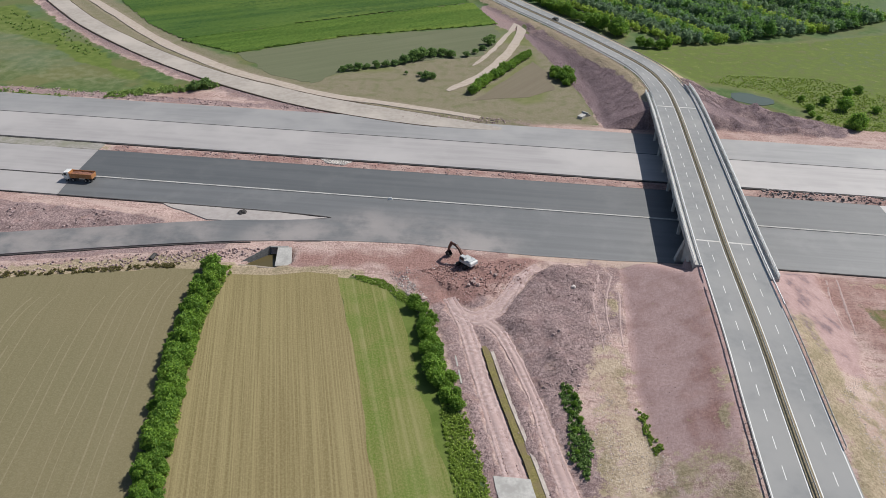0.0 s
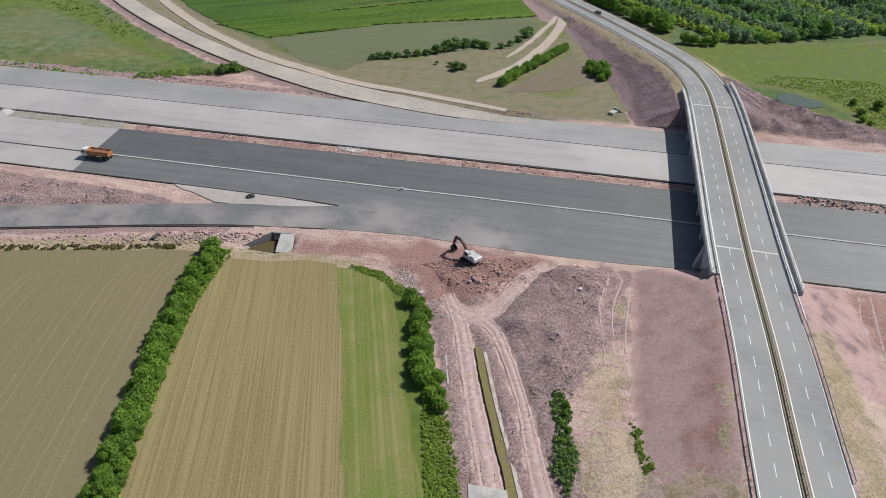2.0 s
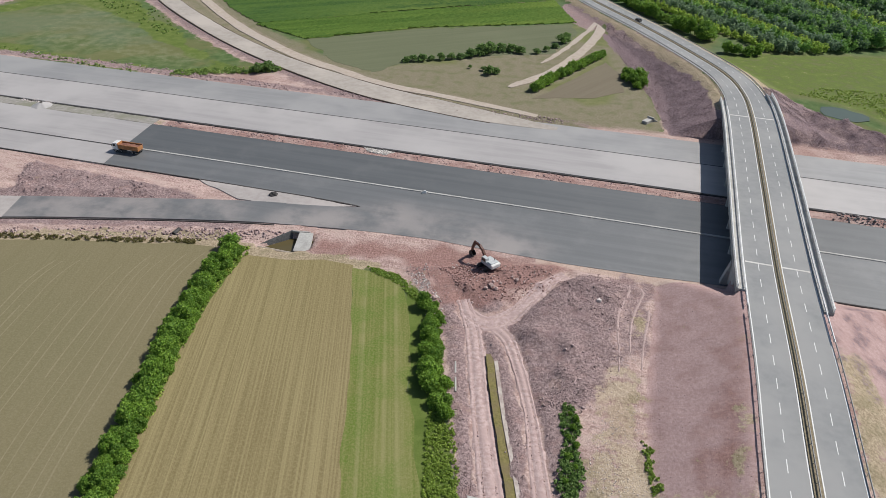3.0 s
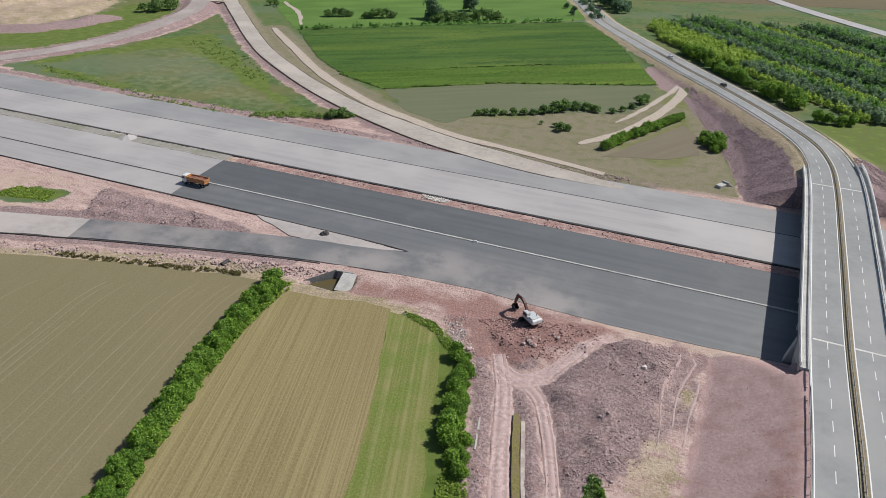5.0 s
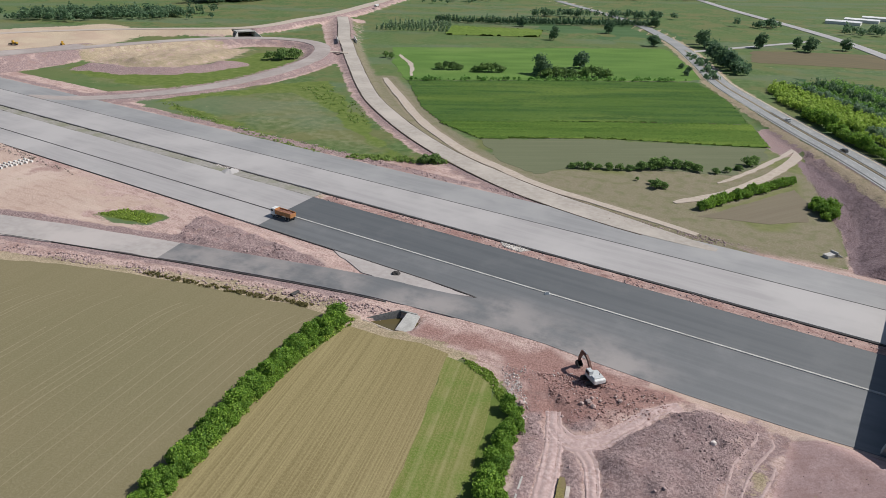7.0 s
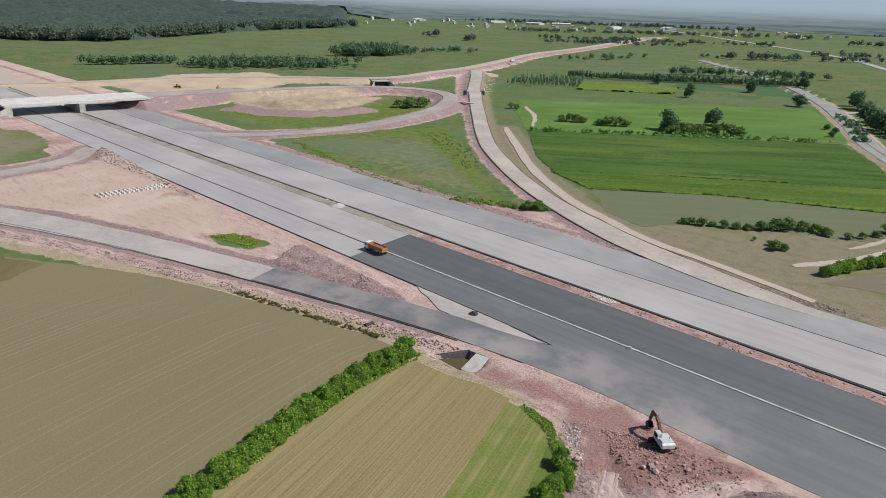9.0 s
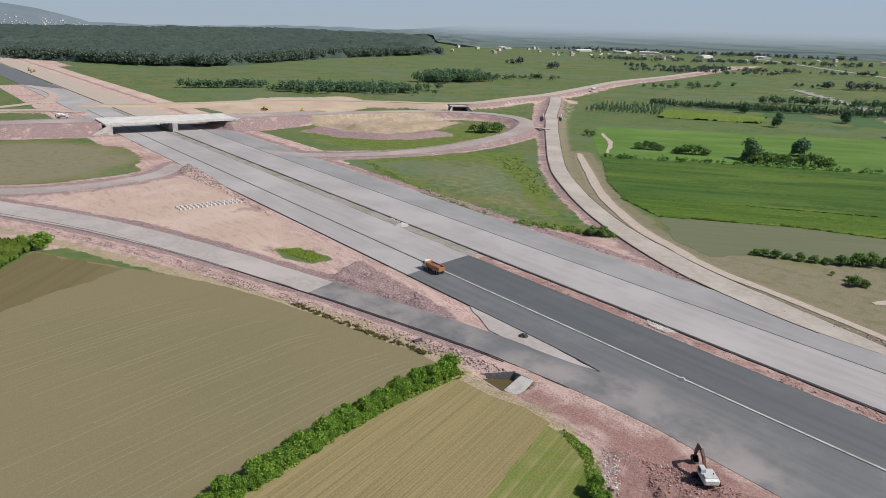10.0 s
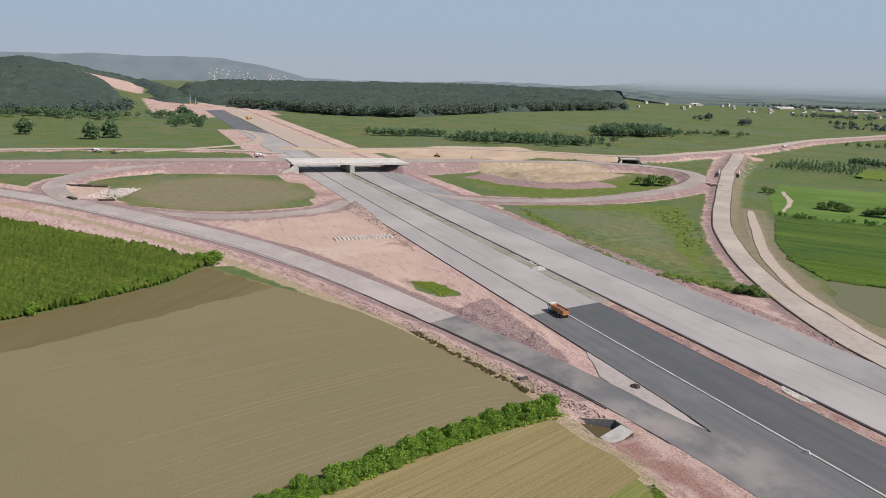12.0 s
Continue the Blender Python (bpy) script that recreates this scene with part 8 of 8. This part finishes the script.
rut([(17, 123, 0, 0.7), (17.4, 121, 0, 0.8), (15.2, 115, 0, 0.9), (13.6, 109.7, 0, 0.8), (12.6, 103, 0, 0.6), (12.4, 97, 0, 0.4)])
rut([(17.9, 115, 0, 0.6), (17.0, 110, 0, 0.8), (15.4, 103, 0, 0.8), (14.2, 95, 0, 0.5)])
rut([(71.4, 120, 0, 0.7), (69, 114, 0, 0.8), (67.4, 109, 0, 0.8), (65.2, 99.4, 0, 0.5)])
rut([(74.2, 120.4, 0, 0.7), (71.8, 113, 0, 0.8), (70, 107, 0, 0.8), (67.7, 99, 0, 0.5)])

# small things on the carriageway
bm = bmesh.new()
box(bm, 0, 0, 0.4, 1.5, 0.55, 0.8, 0.05, taper=0.5)
blk = tagged(part("barrier_block", bm, M_WHITEPAINT), "white concrete barrier block on the asphalt", "barrier")
blk.matrix_basis = pose(*on_mot(-60.3, 152.6), 0.24, 0, 0, 20)
bm = bmesh.new()
bmesh.ops.create_icosphere(bm, subdivisions=3, radius=1.0)
for q in bm.verts:
    q.co = Vector((q.co.x * 1.25, q.co.y * 0.95, max(-0.1, q.co.z) * 0.95)) * (1 + 0.22 * noise.noise(q.co * 1.8))
heap_ = tagged(part("tarred_heap", bm, M_EDGE), "small dark heap of asphalt on the pale stone wedge", "heap")
heap_.matrix_basis = pose(-79.6, 151.6, 0.17, 0, 0, 20)

# rows of cast kerb blocks on the apron
bm = box(bmesh.new(), 0, 0, 0.4, 1.3, 0.9, 0.8, 0.06, taper=0.8)
first = part("concrete_block", bm, M_CONC_PALE)
tagged(first, "pale cast concrete block in a row on pink soil", "block", "cast blocks on the apron")
first.matrix_basis = pose(-263, 146, gz(-263, 146))
for i in range(15):
    for j in range(3):
        if i or j:
            x, y = -263 + i * 0.35 + j * 2.2, 146 + i * 1.85 - j * 0.3
            copy_thing(first, pose(x + random.uniform(-0.15, 0.15), y, gz(x, y), 0, 0, random.uniform(-8, 8)))

# dark timber stacks beside the stone heap
M_TIMBER = surface("dark_timber", (0.05, 0.04, 0.034), (0.1, 0.08, 0.065), None, 0.4, 2.0, 0.9, here=False)
for x, y, n, rot in ((-464, 59, 9, 55), (-458.5, 67, 8, 60), (-470, 52.5, 6, 50), (-420, 48, 8, 20), (-407, 65, 7, 70)):
    st = thing("timber_stack", "low stack of dark timber beams on stony ground", "timber stack", "timber stacks in the loop")
    for i in range(n):
        part("beam", box(bmesh.new(), random.uniform(-0.4, 0.4), (i % 4 - 1.5) * 0.62, 0.3 + (i // 4) * 0.52, 8.5, 0.55, 0.5, 0.04), M_TIMBER, st)
    st.matrix_basis = pose(x, y, gz(x, y), 0, 0, rot)

# small brook beside the haul road
ribbon("brook_water", spline([(-260, 489, 0.0, 1.5), (-249, 474, 0.02, 3.0), (-238, 462, 0.02, 3.6), (-226, 443, 0.02, 3.0), (-211, 414, 0.0, 1.5)], 3), M_DIRTROAD, "pale silty brook bed through grass", 0.12, 0.6, fray=1.2, category="brook")

# parapets of the small bridge on the haul road
for k in (-1, 1):
    bm = box(bmesh.new(), 0, 0, 0.6, 26, 0.5, 2.4, 0.04)
    ob = tagged(part("parapet", bm, M_CONC_PALE), "pale concrete parapet beside the haul road", "parapet", "parapets of the small bridge", "structure")
    ob.matrix_basis = pose(-323 - k * 7.5 * 0.81, 512 + k * 7.5 * -0.59, 2.9, 0, 0, 126)

# crane masts and poles in the west
for x, y, h in ((-1500, 343, 22), (-1440, 330, 17), (-1420, 336, 16)):
    c = thing("mast", "thin pale steel drilling mast on the motorway works", "mast", "masts on the works")
    bm = rod(bmesh.new(), (-2, 0, 0), (0, 0, h), 0.4, 6, 0.25)
    rod(bm, (2, 0, 0), (0, 0, h * 0.7), 0.3, 6)
    part("mast_tube", bm, M_STEEL, c)
    part("base", box(bmesh.new(), 0, 0, 1.2, 6, 3, 2.4, 0.2), M_YELLOWMACH, c)
    c.matrix_basis = pose(x, y, gz(x, y))

# far roads, houses and halls
ribbon("far_highway", spline([(190, 470, 0.3, 12), (111, 640, 0.3, 12), (51, 829, 0.3, 12), (-60, 1080, 0.3, 12), (-169, 1329, 0.3, 12), (-374, 1600, 0.3, 12), (-700, 2000, 0.3, 14)], 30), M_BASE, "pale highway across the plain", 0.1, 0.4)
ribbon("far_lane", spline([(-60, 640, 0.3, 6), (-20, 700, 0.3, 6), (40, 790, 0.3, 6)], 20), M_BASE, "pale lane to the highway", 0.08, 0.4)
def ridge(az):
    base = 10 + 14 * float(vnoise(az, 0, 3.0, 91)) + 5 * float(vnoise(az, 0, 0.8, 92))
    hill = 112 * min(1, max(0, (az - 69.5) / 6)) ** 0.8 * (1 - 0.5 * min(1, max(0, (az - 96) / 20)))
    return base + hill + 6 * float(vnoise(az, 0, 1.1, 93))


M_WALL = surface("house_wall", (0.6, 0.58, 0.54), (0.7, 0.68, 0.64), None, 0.3, 2.0, 0.9, here=False)
M_ROOF = surface("tile_roof", (0.36, 0.24, 0.2), (0.45, 0.32, 0.27), None, 0.3, 2.0, 0.9, here=False)
M_TIN = surface("pale_tin_roof", (0.62, 0.63, 0.64), (0.72, 0.72, 0.72), None, 0.3, 2.0, 0.6, here=False)


def house(w, d, h, roof_mat, label, rise=2.2, cat="house", storeys=2):
    hs = thing("house" if cat == "house" else "hall", label, cat, "far houses" if cat == "house" else "far halls")
    part("wall", box(bmesh.new(), 0, 0, h / 2 - 0.5, w, d, h + 1), M_WALL, hs)
    part("roof", prism(bmesh.new(), [(-w / 2 - 0.4, h), (0, h + rise), (w / 2 + 0.4, h)], d + 0.8, Matrix.Identity(4)), roof_mat, hs)
    for st in range(storeys):
        for i in (-1, 0, 1):
            for k in (-1, 1):
                part("window", box(bmesh.new(), i * w * 0.3, k * (d / 2 + 0.01), 1.6 + st * 2.9, 1.3, 0.08, 1.3), M_GLASS, hs)
    return hs


models = [house(11, 9, 6.2, M_ROOF, "white house with a red tile roof"), house(14, 11, 9, M_ROOF, "tall white house with a red tile roof", 2.6, "house", 3), house(10, 8, 3.6, M_TIN, "low white house with a pale roof", 1.4, "house", 1)]
halls = [house(36, 90, 8, M_TIN, "long pale hall with a tin roof", 3.0, "hall", 1)]
for i in range(90):
    az = random.uniform(69.5, 77)
    a, r = radians(az), random.uniform(4262, 4390)
    copy_thing(random.choice(models[2:] + models[2:] + models), pose(33 - r * math.sin(a), 23 + r * math.cos(a), -2 + 0.55 * ridge(az) * (r - 4250) / 150 - 0.4, 0, 0, random.uniform(0, 360)) @ Matrix.Scale(0.62, 4))
for i in range(60):
    a, r = radians(random.uniform(8, 44)), random.uniform(1850, 2285)
    copy_thing(random.choice(models), pose(33 - r * math.sin(a), 23 + r * math.cos(a), 0, 0, 0, random.uniform(0, 360)) @ Matrix.Scale(0.75, 4))
for az, r in ((57, 3700), (39, 2250), (33, 2230), (28, 2200), (20, 2150), (62, 4100), (24, 2050), (30, 2180)):
    a = radians(az)
    copy_thing(halls[0], pose(33 - r * math.sin(a), 23 + r * math.cos(a), 0, 0, 0, random.uniform(0, 180)) @ Matrix.Scale(0.6, 4))
for i in range(6):
    copy_thing(halls[0], pose(70 + i * 22, 985 + (i % 3) * 40, 0, 0, 0, 80) @ Matrix.Scale(0.42, 4))
park(models + halls)

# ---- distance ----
# haze over the hills is put into their bluish colour and glow
M_HAZE, _nt, _b = nodes_of("hills_with_painted_haze")
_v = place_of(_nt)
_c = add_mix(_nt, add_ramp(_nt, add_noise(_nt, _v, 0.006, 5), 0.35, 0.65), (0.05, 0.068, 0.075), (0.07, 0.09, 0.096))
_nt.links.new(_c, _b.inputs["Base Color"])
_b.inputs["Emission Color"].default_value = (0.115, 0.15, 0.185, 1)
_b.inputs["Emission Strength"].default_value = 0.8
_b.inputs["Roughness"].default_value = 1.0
# the plain beyond: upright glowing sheet, field and wood strips with haze painted in
M_PLAIN, _nt, _b = nodes_of("plain_with_painted_haze")
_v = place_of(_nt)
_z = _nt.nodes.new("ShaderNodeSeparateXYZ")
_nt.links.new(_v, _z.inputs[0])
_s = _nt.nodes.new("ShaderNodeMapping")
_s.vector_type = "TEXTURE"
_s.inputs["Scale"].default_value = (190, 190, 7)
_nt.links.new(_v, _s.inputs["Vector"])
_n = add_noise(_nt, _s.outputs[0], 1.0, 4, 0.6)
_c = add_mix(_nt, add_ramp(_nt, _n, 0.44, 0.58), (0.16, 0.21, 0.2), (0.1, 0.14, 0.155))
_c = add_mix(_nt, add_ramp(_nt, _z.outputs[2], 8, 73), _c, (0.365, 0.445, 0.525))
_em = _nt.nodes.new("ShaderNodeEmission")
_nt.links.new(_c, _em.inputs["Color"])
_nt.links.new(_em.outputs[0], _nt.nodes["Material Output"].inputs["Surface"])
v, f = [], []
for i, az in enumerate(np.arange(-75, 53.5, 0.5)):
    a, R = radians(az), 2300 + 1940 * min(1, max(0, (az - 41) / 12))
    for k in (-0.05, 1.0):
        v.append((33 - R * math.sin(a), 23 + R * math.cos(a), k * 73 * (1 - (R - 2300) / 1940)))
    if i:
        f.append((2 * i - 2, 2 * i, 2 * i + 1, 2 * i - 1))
tagged(obj("backdrop_plain", v, f, M_PLAIN, smooth=True), "far plain of fields and woods with painted haze", "plain", kind="structure")
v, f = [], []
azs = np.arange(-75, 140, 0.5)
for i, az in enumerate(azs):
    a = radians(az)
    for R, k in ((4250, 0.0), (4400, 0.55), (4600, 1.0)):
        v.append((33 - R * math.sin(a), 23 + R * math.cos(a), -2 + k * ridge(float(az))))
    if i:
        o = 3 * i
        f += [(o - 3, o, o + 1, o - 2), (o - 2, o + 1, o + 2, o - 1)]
# glowing ring with the hazy sky put into its colour
M_SKYHAZE, _nt, _b = nodes_of("hazy_air")
_z = _nt.nodes.new("ShaderNodeSeparateXYZ")
_nt.links.new(place_of(_nt), _z.inputs[0])
_em = _nt.nodes.new("ShaderNodeEmission")
_nt.links.new(add_mix(_nt, add_ramp(_nt, _z.outputs[2], 20, 420), (0.365, 0.445, 0.525), (0.34, 0.46, 0.6)), _em.inputs["Color"])
_nt.links.new(_em.outputs[0], _nt.nodes["Material Output"].inputs["Surface"])
ring_v, ring_f = [], []
for i in range(97):
    a = 2 * math.pi * i / 96
    ring_v += [(33 - 4640 * math.sin(a), 23 + 4640 * math.cos(a), -30), (33 - 4640 * math.sin(a), 23 + 4640 * math.cos(a), 760)]
    if i:
        ring_f.append((2 * i - 2, 2 * i, 2 * i + 1, 2 * i - 1))
tagged(obj("backdrop_air", ring_v, ring_f, M_SKYHAZE, smooth=True), "pale hazy air above the horizon", "sky", kind="structure")
tagged(obj("backdrop", v, f, M_HAZE, smooth=True), "far hills on the horizon with haze in their colour", "hills", kind="structure")
